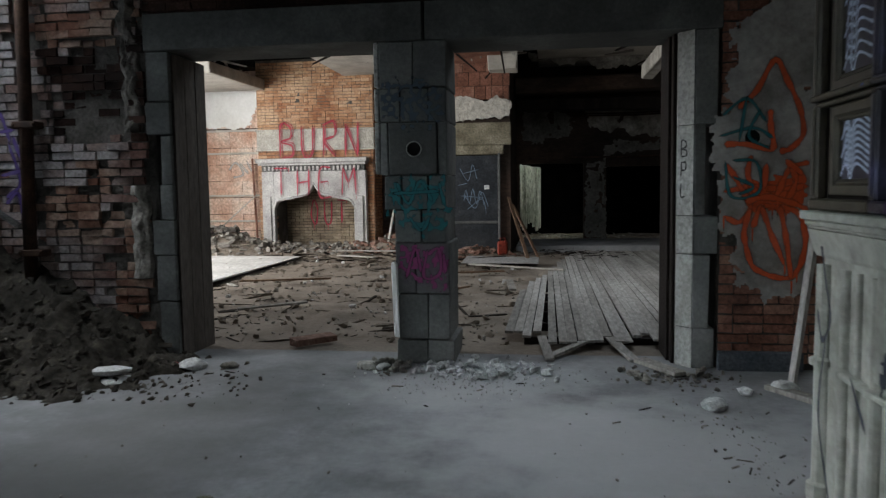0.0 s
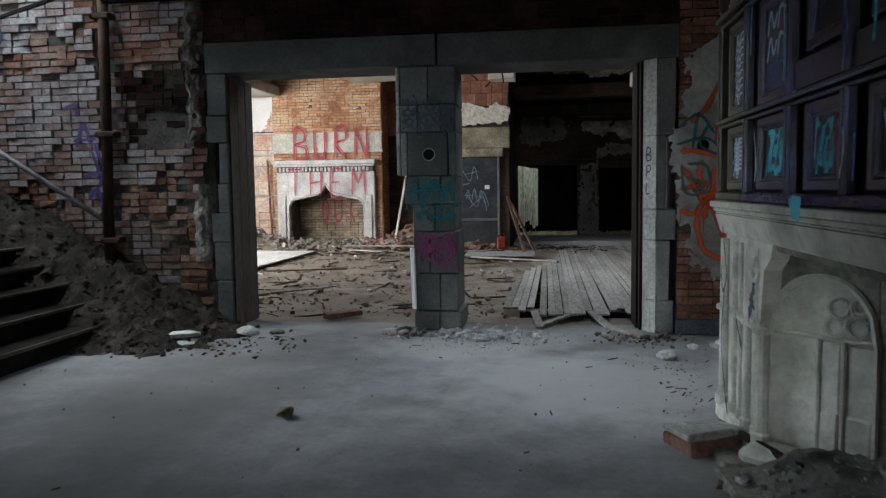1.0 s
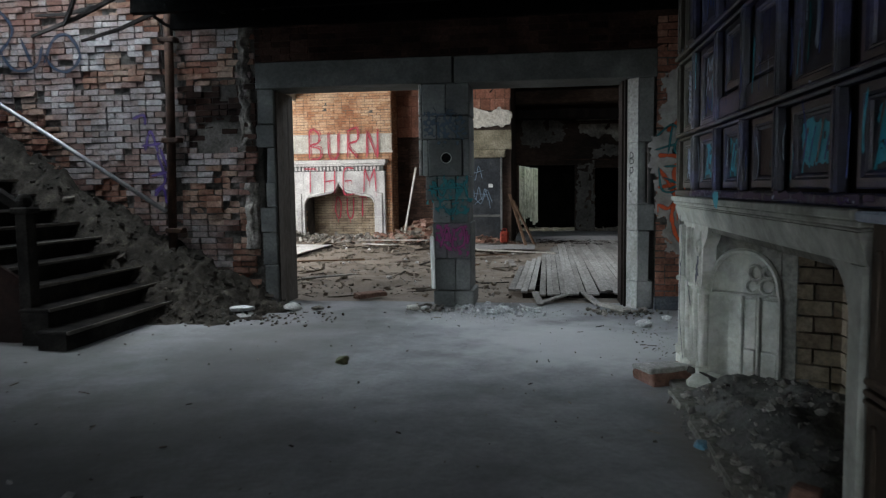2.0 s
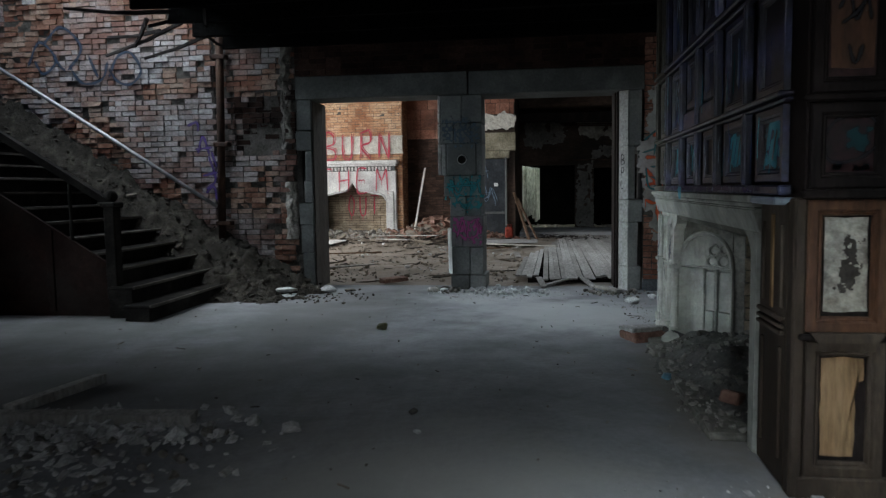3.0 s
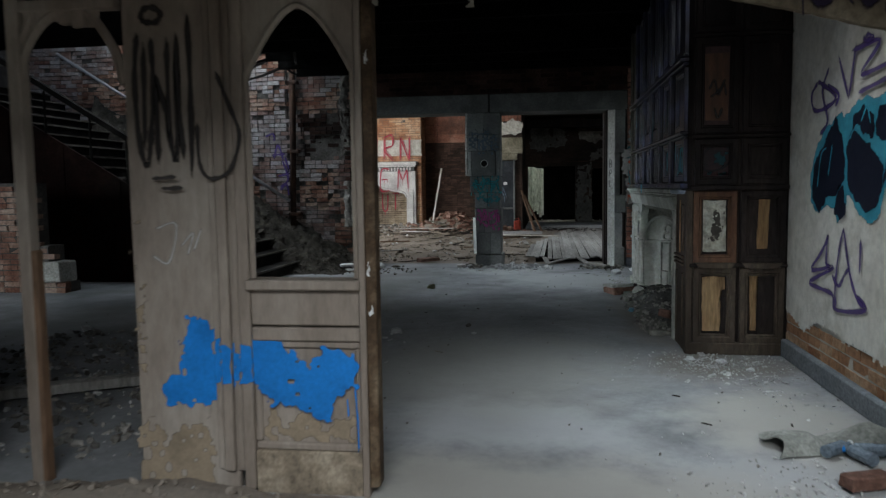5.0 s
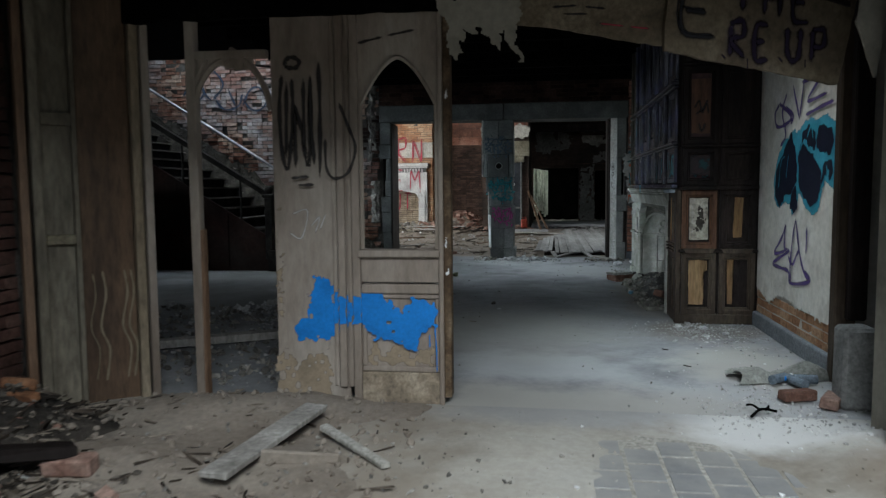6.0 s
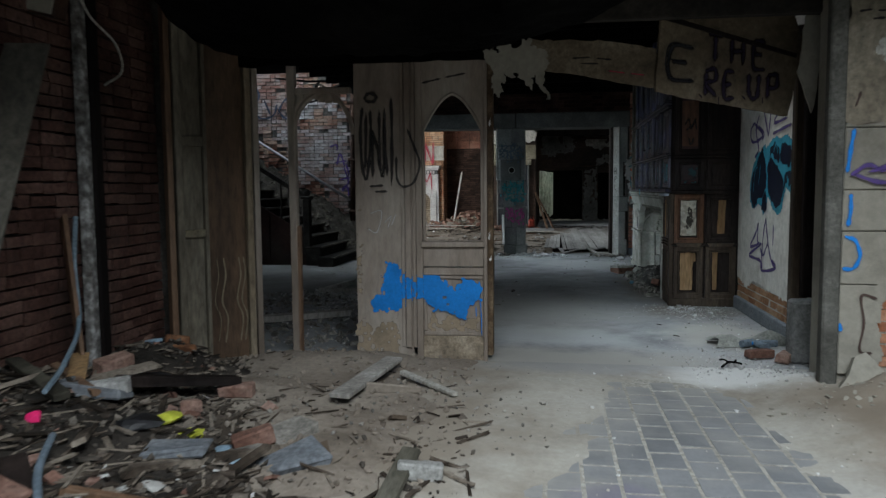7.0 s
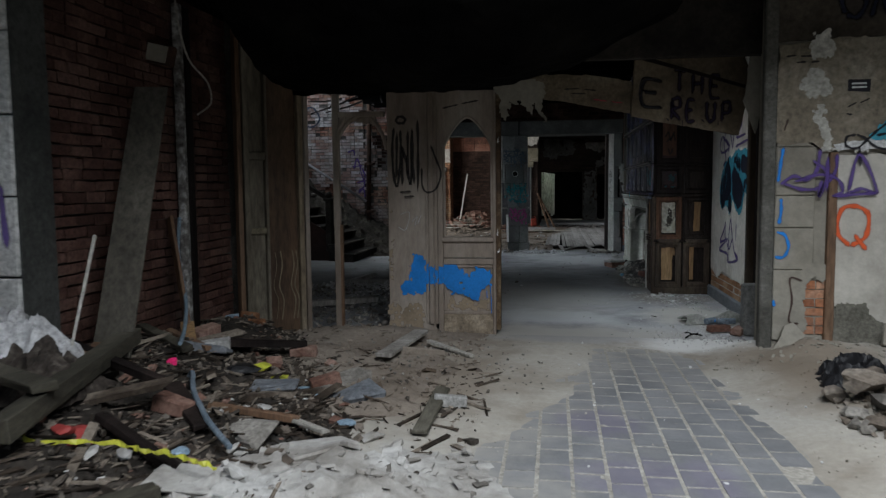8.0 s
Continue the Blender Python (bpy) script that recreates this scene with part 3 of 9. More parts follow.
def strokes(name, lines, width, turn, material, parent=None, seed=1, label="", lift=0.004, curved=True, category="graffiti", drip=0.0, letters=None):
    """Sprayed lines on a face, given in (u, z); turn places (u, -lift, z). Each line, or each letter, is a part."""
    rng = random.Random(seed)
    owner = parent if parent is not None else empty(name, label=label, category=category)
    groups = letters or [[line] for line in lines]
    i = 0
    for group in groups:
        bm = bmesh.new()
        cover = bm.verts.layers.float.new("cover")

        def dab(u, y, z, c):
            v = bm.verts.new((u, y, z))
            v[cover] = c
            return v

        for line in group:
            i += 1
            pts = smooth_line(line)
            y = -lift - 0.0006 * i
            left, mid, right = [], [], []
            for j, q in enumerate(pts):
                d = pts[min(j + 1, len(pts) - 1)] - pts[max(j - 1, 0)]
                d = Vector((d.x, d.y)).normalized() if d.length else Vector((1, 0))
                w = width * 1.3 * (0.5 + 0.1 * math.sin(j * 1.1 + i) + rng.uniform(-0.05, 0.05))
                c = 1.0
                if j in (0, len(pts) - 1):
                    w, c = w * 0.6, 0.3
                left.append(dab(q.x - d.y * w, y, q.y + d.x * w, 0.0))
                mid.append(dab(q.x, y, q.y, c))
                right.append(dab(q.x + d.y * w, y, q.y - d.x * w, 0.0))
            for j in range(len(pts) - 1):
                bm.faces.new((left[j], mid[j], mid[j + 1], left[j + 1]))
                bm.faces.new((mid[j], right[j], right[j + 1], mid[j + 1]))
            if drip:
                for q in (pts[-1], pts[len(pts) // 2]):
                    if rng.random() < 0.7:
                        h, w = rng.uniform(0.4, 1.0) * drip, width * 0.14
                        bm.faces.new([dab(*v, k) for *v, k in ((q.x - w, y - 0.0003, q.y, 0.9), (q.x + w, y - 0.0003, q.y, 0.9), (q.x + w * 0.6, y - 0.0003, q.y - h, 0.3), (q.x - w * 0.6, y - 0.0003, q.y - h, 0.3))])
        bm.transform(turn)
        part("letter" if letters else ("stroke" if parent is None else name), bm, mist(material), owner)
    return owner


def patch(name, outline, turn, material, parent=None, seed=1, ragged=0.03, thick=0.006, lift=0.004, label="", step=0.04, category="paint"):
    """A ragged flat patch (plaster, paint, paper) with a broken outline and some thickness."""
    off = seed * 7.3
    pts = []
    ring = [Vector(q) for q in outline]
    for a, b in zip(ring, ring[1:] + ring[:1]):
        n = max(1, int((b - a).length / step))
        for k in range(n):
            q = a.lerp(b, k / n)
            pts.append(q + ragged * Vector([sum(g * noise.noise(Vector((q.x * s, q.y * s, off + o))) for s, g in ((9, 1), (27, 0.6), (80, 0.5))) for o in (0, 5)]))
    bm = bmesh.new()
    front = [bm.verts.new((q.x, -lift - thick, q.y)) for q in pts]
    back = [bm.verts.new((q.x, -lift, q.y)) for q in pts]
    k = len(pts)
    f = bm.faces.new(front)
    for i in range(k):
        bm.faces.new((front[i], back[i], back[(i + 1) % k], front[(i + 1) % k]))
    bmesh.ops.triangulate(bm, faces=[f])
    bmesh.ops.recalc_face_normals(bm, faces=bm.faces)
    bm.transform(turn)
    ob = link(name, bm, material, parent)
    if parent is None:
        tagged(ob, label=label, category=category)
    elif label:
        ob["label"] = label
    return ob


def blot(name, outline, turn, material, parent=None, seed=1, ragged=0.03, freq=14, cell=0.006, lift=0.005, holes=0.0, label="", category="graffiti"):
    """A painted blot with a frayed edge and gaps: the cells of a fine grid whose shaken centres lie inside the outline."""
    us, zs = [p[0] for p in outline], [p[1] for p in outline]
    nu, nz = int((max(us) - min(us) + 0.1) / cell), int((max(zs) - min(zs) + 0.1) / cell)
    u0, z0, off = min(us) - 0.05, min(zs) - 0.05, seed * 5.7
    edges = list(zip(outline, outline[1:] + outline[:1]))
    verts, faces, ids = [], [], {}
    for j in range(nz):
        for i in range(nu):
            u, z = u0 + i * cell, z0 + j * cell
            q = Vector((u * freq, z * freq, off))
            a = u + ragged * (noise.noise(q) + 0.6 * noise.noise(q * 3.1))
            b = z + ragged * (noise.noise(q + Vector((9, 3, 0))) + 0.6 * noise.noise(q * 3.1 + Vector((2, 7, 0))))
            inside = False
            for (ax, az), (bx, bz) in edges:
                if (az > b) != (bz > b) and a < (bx - ax) * (b - az) / (bz - az) + ax:
                    inside = not inside
            if not inside or (holes and noise.noise(q * 1.7 + Vector((0, 0, 4))) > 0.75 - holes):
                continue
            loop = []
            for di, dj in ((0, 0), (1, 0), (1, 1), (0, 1)):
                k = (i + di, j + dj)
                if k not in ids:
                    ids[k] = len(verts)
                    verts.append(turn @ Vector((u0 + k[0] * cell, -lift, z0 + k[1] * cell)))
                loop.append(ids[k])
            faces.append(loop)
    me = bpy.data.meshes.new(name)
    me.from_pydata(verts, [], faces)
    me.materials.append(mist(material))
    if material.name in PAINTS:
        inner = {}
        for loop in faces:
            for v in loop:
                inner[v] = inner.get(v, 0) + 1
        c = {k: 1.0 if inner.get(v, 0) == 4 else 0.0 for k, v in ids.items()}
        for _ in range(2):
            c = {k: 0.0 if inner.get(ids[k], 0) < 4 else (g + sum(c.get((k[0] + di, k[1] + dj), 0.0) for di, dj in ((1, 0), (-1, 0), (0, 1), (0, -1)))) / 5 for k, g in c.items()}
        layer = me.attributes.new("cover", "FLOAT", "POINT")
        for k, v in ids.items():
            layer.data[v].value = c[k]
    ob = new(name, me)
    if parent is None:
        return tagged(ob, label=label, category=category)
    ob.parent = parent
    return ob


LETTERS = {
    "B": [[(0, 0), (0.05, 1), (0.6, 0.95), (0.62, 0.62), (0.05, 0.5), (0.7, 0.38), (0.68, 0.06), (0, 0)]],
    "U": [[(0, 1), (0.02, 0.25), (0.3, 0), (0.62, 0.2), (0.68, 1)]],
    "R": [[(0, 0), (0.05, 1)], [(-0.05, 0.98), (0.62, 1.08), (0.66, 0.66), (0.05, 0.5), (0.75, 0)]],
    "N": [[(0, 0), (0.03, 1)], [(0.03, 1), (0.7, 0.02)], [(0.7, 0), (0.73, 1.05)]],
    "T": [[(-0.1, 1), (0.8, 1)], [(0.35, 1), (0.33, 0)]],
    "H": [[(0, 0), (0.02, 1)], [(0.65, 0), (0.68, 1)], [(0, 0.48), (0.68, 0.55)]],
    "E": [[(0.68, 1), (0.05, 0.95), (0, 0.02), (0.7, 0)], [(0.02, 0.5), (0.5, 0.53)]],
    "M": [[(0, 0), (0.06, 1)], [(0.06, 1), (0.38, 0.45)], [(0.38, 0.45), (0.72, 1)], [(0.72, 1), (0.8, 0)]],
    "O": [[(0.3, 0), (0, 0.4), (0.25, 1), (0.6, 0.7), (0.5, 0.1), (0.28, 0.0)]],
    "P": [[(0, 0), (0.05, 1)], [(0, 0.95), (0.62, 0.95), (0.6, 0.5), (0.04, 0.45)]],
    "Q": [[(0.4, 0), (0, 0.35), (0.1, 0.9), (0.5, 1.0), (0.9, 0.8), (0.85, 0.25), (0.4, 0.0)], [(0.5, 0.3), (0.9, -0.1)]],
    "L": [[(0.05, 1), (0, 0.02), (0.6, 0)]],
    ".": [[(0, 0), (0.08, 0.05)]],
}


def word(text, u, z, width, height, slope=0.0):
    """Lines of a hand-sprayed word, letters spread over the width."""
    adv = [0.28 if c == "." else 1.0 for c in text]
    total, pen, out = sum(adv), 0.0, []          # one list of lines for each letter
    for c, a in zip(text, adv):
        s = width / total * 0.78
        out.append([])
        for line in LETTERS[c]:
            out[-1].append([(u + pen * width / total + x * s, z + y * height + slope * (pen * width / total + x * s)) for x, y in line])
        pen += a
    return out


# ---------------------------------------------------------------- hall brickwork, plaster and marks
# Very dark brick: stain by the pipe, and painted shade above the lintels.
M_BRICK_STAIN_SHADE = surface("fire_blackened_brick", [(0.014, 0.009, 0.008), (0.03, 0.017, 0.014), (0.065, 0.036, 0.028)], 1.8, 0.92, 0.5, 30, vary=0.12, dirt=0.6, dirt_colour=(0.01, 0.009, 0.008), spec=0.08)

def sink_north(u, z):
    a = fbm(u, z, 0.9, 12)
    d = 0.06 * max(0, a + 0.05) + 0.012 * fbm(u, z, 4, 3)
    if -4.5 < u < -3.7 and 1.8 < z < 2.75:
        d += 0.07 * max(0, min(1, 1.6 * (0.42 + fbm(u, z, 2.2, 8))))
    if abs(u + 4.62) < 0.1:
        d += 0.05
    return d


def brick_zone(u, z):
    """0 whitewashed, 1 sooty stain beside the pipe, 2 bare eroded brick, -1 fallen out."""
    if noise.random() < 0.02:
        return -1
    if abs(u + 4.0) < 0.42 + 0.2 * fbm(u, z, 2.5, 31) and abs(z - 2.3) < 0.42 + 0.3 * fbm(u, z, 2, 32):
        return 1
    return 2 if fbm(u * 0.8, z * 1.3, 0.9, 33) > 0.16 else 0


def in_zone(k):
    return lambda u, z: zones.setdefault((round(u, 3), round(z, 3)), brick_zone(u, z)) == k


zones = {}
M_BRICK_BARE = surface("bare_eroded_brick", [(0.16, 0.07, 0.047), (0.26, 0.15, 0.108), (0.36, 0.26, 0.205)], 2.2, 0.92, 0.8, 26, vary=0.16, dirt=0.5, dirt_scale=1.5)
bricks(wall_north, SOUTH(6.5), -9.7, -3.56, -0.05, 4.9, M_BRICK_STAIN_SHADE, keep=in_zone(1), sink=sink_north, near=(-5.0, -3.6, 0.7, 2.75), length=0.21, course=0.074, halves=0.4, rough=0.005, out=0.016, seed=3, label="soot-stained dark brick")
bricks(wall_north, SOUTH(6.5), -9.7, -3.56, -0.05, 4.9, M_BRICK_BARE, keep=in_zone(2), sink=lambda u, z: sink_north(u, z) + 0.012, near=(-5.0, -3.6, 0.7, 2.75), length=0.21, course=0.074, halves=0.4, rough=0.009, out=0.024, seed=3, label="bare eroded brick")
bricks(wall_north, SOUTH(6.5), -9.7, -3.56, -0.05, 4.9, M_BRICK_GREY, keep=in_zone(0), sink=sink_north, near=(-5.0, -3.6, 0.7, 2.75), length=0.21, course=0.074, halves=0.4, rough=0.005, out=0.016, seed=3, label="rough whitewashed brick, eroded in patches")


def mortar_bed(owner, u0, u1, z0, z1, y, step, depth):
    """Crumbled mortar between and, where it has smeared, over the bricks of a wall that looks south."""
    nu, nz = int((u1 - u0) / step), int((z1 - z0) / step)
    verts = []
    for j in range(nz + 1):
        for i in range(nu + 1):
            u, z = u0 + (u1 - u0) * i / nu, z0 + (z1 - z0) * j / nz
            verts.append((u, y + depth(u, z), z))
    me = bpy.data.meshes.new("mortar_bed")
    me.from_pydata(verts, [], [(j * (nu + 1) + i, j * (nu + 1) + i + 1, (j + 1) * (nu + 1) + i + 1, (j + 1) * (nu + 1) + i) for j in range(nz) for i in range(nu)])
    me.materials.append(M_MORTAR)
    ob = new("mortar_bed", me)
    ob.parent = owner


mortar_bed(wall_north, -9.7, -3.52, -0.05, 4.9, 6.5, 0.035, lambda u, z: 0.034 + sink_north(u, z) * 0.85 + 0.01 * fbm(u, z, 9, 52))
# Wall over the lintels is blackened to stand for shade below the ceiling.
part("mortar_bed", boxed(-3.5, 2.6, 6.518, 6.556, 2.94, 4.0), M_BRICK_STAIN_SHADE, wall_north)
part("mortar_bed", boxed(1.13, 2.6, 6.524, 6.556, 0.0, 2.93), M_MORTAR, wall_north)
bricks(wall_north, SOUTH(6.5), -3.56, 1.12, 2.945, 3.6, M_BRICK_STAIN_SHADE, near=(-3.56, 1.12, 2.94, 3.2), seed=4, rough=0.006, label="red brick above the lintels, darkened in place of ceiling shade")
bricks(wall_north, SOUTH(6.51), 1.13, 2.6, 0.05, 3.3, M_BRICK_RED, near=(1.13, 2.1, 0.05, 0.75), seed=5, label="red brick beneath fallen plaster")
blot("plaster_sheet", [(1.12, 1.1), (1.24, 1.0), (1.26, 0.68), (1.45, 0.55), (1.75, 0.6), (1.8, 0.9), (2.6, 0.9), (2.6, 3.3), (1.6, 3.3), (1.55, 2.85), (1.2, 2.62), (1.16, 2.05), (1.05, 1.75), (1.12, 1.3)], SOUTH(6.477), surface("worn_grey_plaster", [(0.2, 0.19, 0.175), (0.34, 0.33, 0.315), (0.47, 0.465, 0.45)], 2.6, 0.92, 0.5, 20, fine_range=(0.75, 1.15), dirt=0.5, dirt_colour=(0.1, 0.085, 0.07), dirt_scale=2.2), wall_north, 3, 0.09, 7, cell=0.012, lift=0.008, holes=0.04)
skirting = part("baseboard", boxed(1.12, 1.75, 6.44, 6.5, 0.0, 0.15, 0, 0.008), surface("slate_skirting", [(0.06, 0.07, 0.085), (0.11, 0.12, 0.135)], 4, 0.7, 0.3), wall_north)

# putlog holes in pier and wall: flat black discs painted as their inner shade
for cx, cz, depth_y in ((-1.25, 1.76, 6.489), (1.35, 1.79, 6.466)):
    bm = bmesh.new()
    bmesh.ops.create_cone(bm, cap_ends=True, segments=20, radius1=0.055, radius2=0.055, depth=0.004, matrix=pose(cx, depth_y, cz, 90))
    hole = link("socket_hole", bm, M_BLACK)
    bm = bmesh.new()
    tube(bm, [(cx + 0.06 * math.cos(a * math.tau / 20), depth_y, cz + 0.06 * math.sin(a * math.tau / 20)) for a in range(21)], 0.006, 6)
    part("rim", bm, M_JAMB, hole)
    tagged(hole, label="flat black disc as a shaded socket hole in the stone", category="hole", kind="structure")

GY = SOUTH(6.462)
strokes("red_graffiti", [
    [(1.24, 2.0), (1.38, 2.15), (1.5, 2.36), (1.6, 2.18), (1.68, 2.0), (1.71, 1.81), (1.62, 1.7), (1.54, 1.68)], [(1.47, 2.0), (1.48, 1.85), (1.49, 1.7), (1.3, 1.74), (1.14, 1.74)],
    [(1.14, 1.38), (1.34, 1.42), (1.55, 1.4), (1.76, 1.42)], [(1.16, 1.6), (1.25, 1.45), (1.34, 1.26), (1.26, 1.15), (1.15, 1.2)], [(1.34, 1.26), (1.3, 1.08), (1.32, 0.95), (1.37, 0.81), (1.5, 0.74), (1.64, 0.73), (1.72, 0.85), (1.74, 1.05), (1.68, 1.22), (1.55, 1.26), (1.42, 1.26), (1.36, 1.1)],
    [(1.42, 1.28), (1.5, 1.05), (1.6, 0.82)], [(1.55, 1.28), (1.6, 1.05), (1.65, 0.7)], [(1.76, 1.6), (1.62, 1.55), (1.55, 1.4), (1.5, 1.3)], [(1.34, 1.66), (1.32, 1.5), (1.4, 1.34)], [(1.62, 1.62), (1.66, 1.45), (1.6, 1.3)], [(1.45, 1.6), (1.44, 1.4)], [(1.58, 1.62), (1.72, 1.5)], [(1.3, 1.3), (1.45, 1.34), (1.62, 1.3), (1.76, 1.24)]], 0.052, GY, P_ORANGE, seed=2, label="looping orange-red spray on the plaster", drip=0.15)
blot("red_graffiti", [(1.36, 1.22), (1.62, 1.22), (1.74, 1.36), (1.68, 1.5), (1.45, 1.46), (1.3, 1.42)], SOUTH(6.4635), P_ORANGE, None, 12, 0.08, 7, cell=0.008, lift=0.0, holes=0.2, label="cloud of orange-red spray on the plaster")
strokes("teal_graffiti", [[(1.12, 1.95), (1.3, 2.08), (1.45, 1.9)], [(1.1, 1.8), (1.35, 1.86), (1.5, 1.78)], [(1.15, 1.62), (1.2, 1.35), (1.4, 1.38), (1.38, 1.6), (1.2, 1.62)], [(1.2, 1.5), (1.36, 1.42), (1.25, 1.36)], [(1.3, 2.1), (1.25, 1.75)], [(1.4, 2.0), (1.32, 1.8), (1.48, 1.7)]], 0.03, SOUTH(6.458), P_TEAL, seed=4, label="dark teal spray scrawl on the plaster")
strokes("violet_graffiti", [[(-5.0, 1.9), (-4.92, 2.15), (-4.82, 1.88)], [(-5.05, 1.97), (-4.78, 2.0)], [(-4.85, 1.9), (-4.75, 1.55), (-4.9, 1.4)], [(-4.95, 1.6), (-4.7, 1.65)], [(-4.8, 1.95), (-4.72, 1.7)], [(-5.15, 2.3), (-5.0, 2.35), (-4.98, 2.22)], [(-4.9, 1.35), (-4.78, 1.45), (-4.74, 1.25)]], 0.045, SOUTH(6.49), P_PURPLE, seed=5, label="violet spray tag on the brick wall")
strokes("blue_graffiti", [[(-7.55, 3.2), (-7.35, 3.55), (-7.1, 3.3), (-7.3, 3.1), (-7.45, 3.3)], [(-7.3, 3.5), (-7.0, 3.75), (-6.7, 3.45), (-6.95, 3.15), (-7.15, 3.35)], [(-6.9, 3.2), (-6.7, 2.95), (-6.4, 3.0), (-6.3, 3.25)], [(-6.6, 3.35), (-6.45, 3.0)], [(-6.3, 3.0), (-6.15, 3.3), (-5.95, 3.35), (-5.8, 3.1), (-5.95, 2.92), (-6.15, 2.95), (-6.3, 3.15)]], 0.05, SOUTH(6.488), P_DULL, seed=6, label="dull blue looping spray on whitewashed brick")
# marks on the pier and jambs
strokes("pier_graffiti", [[(-1.4, 1.5), (-1.3, 1.32), (-1.2, 1.5), (-1.1, 1.33)], [(-1.45, 1.4), (-1.02, 1.42)], [(-1.05, 1.5), (-1.0, 1.3)], [(-1.3, 1.22), (-1.2, 1.1), (-1.12, 1.22)]], 0.035, SOUTH(6.483), P_TEAL, seed=7, label="teal spray on the pier stones")
strokes("pier_graffiti", [[(-1.33, 0.7), (-1.25, 0.95), (-1.2, 0.75)], [(-1.15, 0.95), (-1.18, 0.72), (-1.05, 0.75), (-1.06, 0.95), (-1.15, 0.9)], [(-1.02, 0.92), (-1.0, 0.75)]], 0.035, SOUTH(6.483), P_PINK, seed=8, label="faded magenta spray on the pier stones")
strokes("jamb_graffiti", None, 0.014, pose(0.83, 6.62, 0, 0, 0, -49), P_BLACK, seed=9, label="three black marker letters written down the jamb", letters=word("B", 0.04, 1.66, 0.09, 0.12) + word("P", 0.04, 1.5, 0.09, 0.12) + word("L", 0.04, 1.35, 0.09, 0.11))
strokes("jamb_graffiti", [[(-6.9, 1.55), (-6.85, 1.2), (-6.75, 1.5), (-6.7, 1.15)]], 0.07, EAST(PX0 + 0.012), P_PURPLE, seed=9, label="dark blue smear on the jamb")

for k, (ring, m) in enumerate((([(-1.5, 1.52), (-0.98, 1.55), (-0.96, 1.12), (-1.2, 1.04), (-1.48, 1.2)], P_TEAL), ([(-1.55, 2.3), (-1.2, 2.34), (-1.0, 2.2), (-0.98, 1.95), (-1.3, 1.9), (-1.52, 2.05)], paint("faint_blue_spray", (0.07, 0.1, 0.13))), ([(-1.42, 1.0), (-1.0, 0.98), (-1.0, 0.62), (-1.36, 0.66)], P_PINK))):
    blot("pier_overspray", ring, SOUTH(6.4845), m, None, 70 + k, 0.07, 16, cell=0.007, lift=0.002, holes=0.62, label="speckled overspray across the pier stones")

# iron pipe and wall rail
bm = bmesh.new()
tube(bm, [(-4.58, 6.43, 4.6), (-4.61, 6.43, 2.6), (-4.66, 6.43, 0.55)], 0.055, 10)
pipe = tagged(link("downpipe", bm, M_IRON, smooth=True), label="rusty black iron pipe fixed up the brick wall", category="pipe")
for z in (0.9, 2.0, 3.2):
    clip = part("bracket", boxed(-4.72, -4.5, 6.37, 6.5, z, z + 0.06, 0, 0.008), M_IRON, pipe)
    for x in (-4.7, -4.52):
        part("bolt", boxed(x - 0.012, x + 0.012, 6.355, 6.372, z + 0.018, z + 0.042, 0, 0.004), M_IRON, clip)
bm = bmesh.new()
tube(bm, [(-9.0, 6.34, 3.88), (-7.86, 6.34, 3.16), (-6.2, 6.34, 2.13), (-4.68, 6.34, 1.17)], 0.028, 10)
rail = tagged(link("wall_handrail", bm, M_RAIL, smooth=True), label="straight grey metal handrail fixed along the stair wall", category="handrail")
for k in range(4):
    x = -8.6 + 1.2 * k
    z = 3.16 + (-7.86 - x) * 0.625
    bm = bmesh.new()
    tube(bm, [(x, 6.34, z), (x, 6.36, z - 0.08), (x, 6.5, z - 0.09)], 0.01, 6)
    arm = part("bracket", bm, M_IRON, rail)
    part("wall_plate", boxed(x - 0.03, x + 0.03, 6.49, 6.505, z - 0.13, z - 0.05, 0, 0.004), M_IRON, arm)

# ---------------------------------------------------------------- stairs
stairs = empty("staircase", pose(-4.3, 4.2, 0), label="dark rotting timber staircase climbing along the brick wall", category="staircase")
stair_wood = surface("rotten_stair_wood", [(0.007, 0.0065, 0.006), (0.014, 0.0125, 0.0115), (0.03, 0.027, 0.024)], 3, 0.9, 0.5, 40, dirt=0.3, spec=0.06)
nosing_wood = surface("worn_nosing", [(0.05, 0.042, 0.035), (0.09, 0.078, 0.066), (0.14, 0.125, 0.108)], 3, 0.8, 0.4, 40, dirt=0.5)
for i in range(18):
    z, x = 0.175 * (i + 1), -0.288 * i
    near_y = -0.35 + 0.17 * i if i < 2 else 0.0
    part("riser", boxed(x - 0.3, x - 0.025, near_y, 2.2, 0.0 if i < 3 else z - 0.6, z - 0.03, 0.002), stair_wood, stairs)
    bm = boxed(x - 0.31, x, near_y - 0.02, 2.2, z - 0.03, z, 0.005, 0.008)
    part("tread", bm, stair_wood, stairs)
    part("nosing", boxed(x - 0.005, x + 0.016, near_y - 0.02, 2.18, z - 0.022, z + 0.004, 0.005), nosing_wood, stairs)
# outer string, spandrel, newel, handrail and balusters
def slope_z(x):
    return 0.175 + -x * 0.608


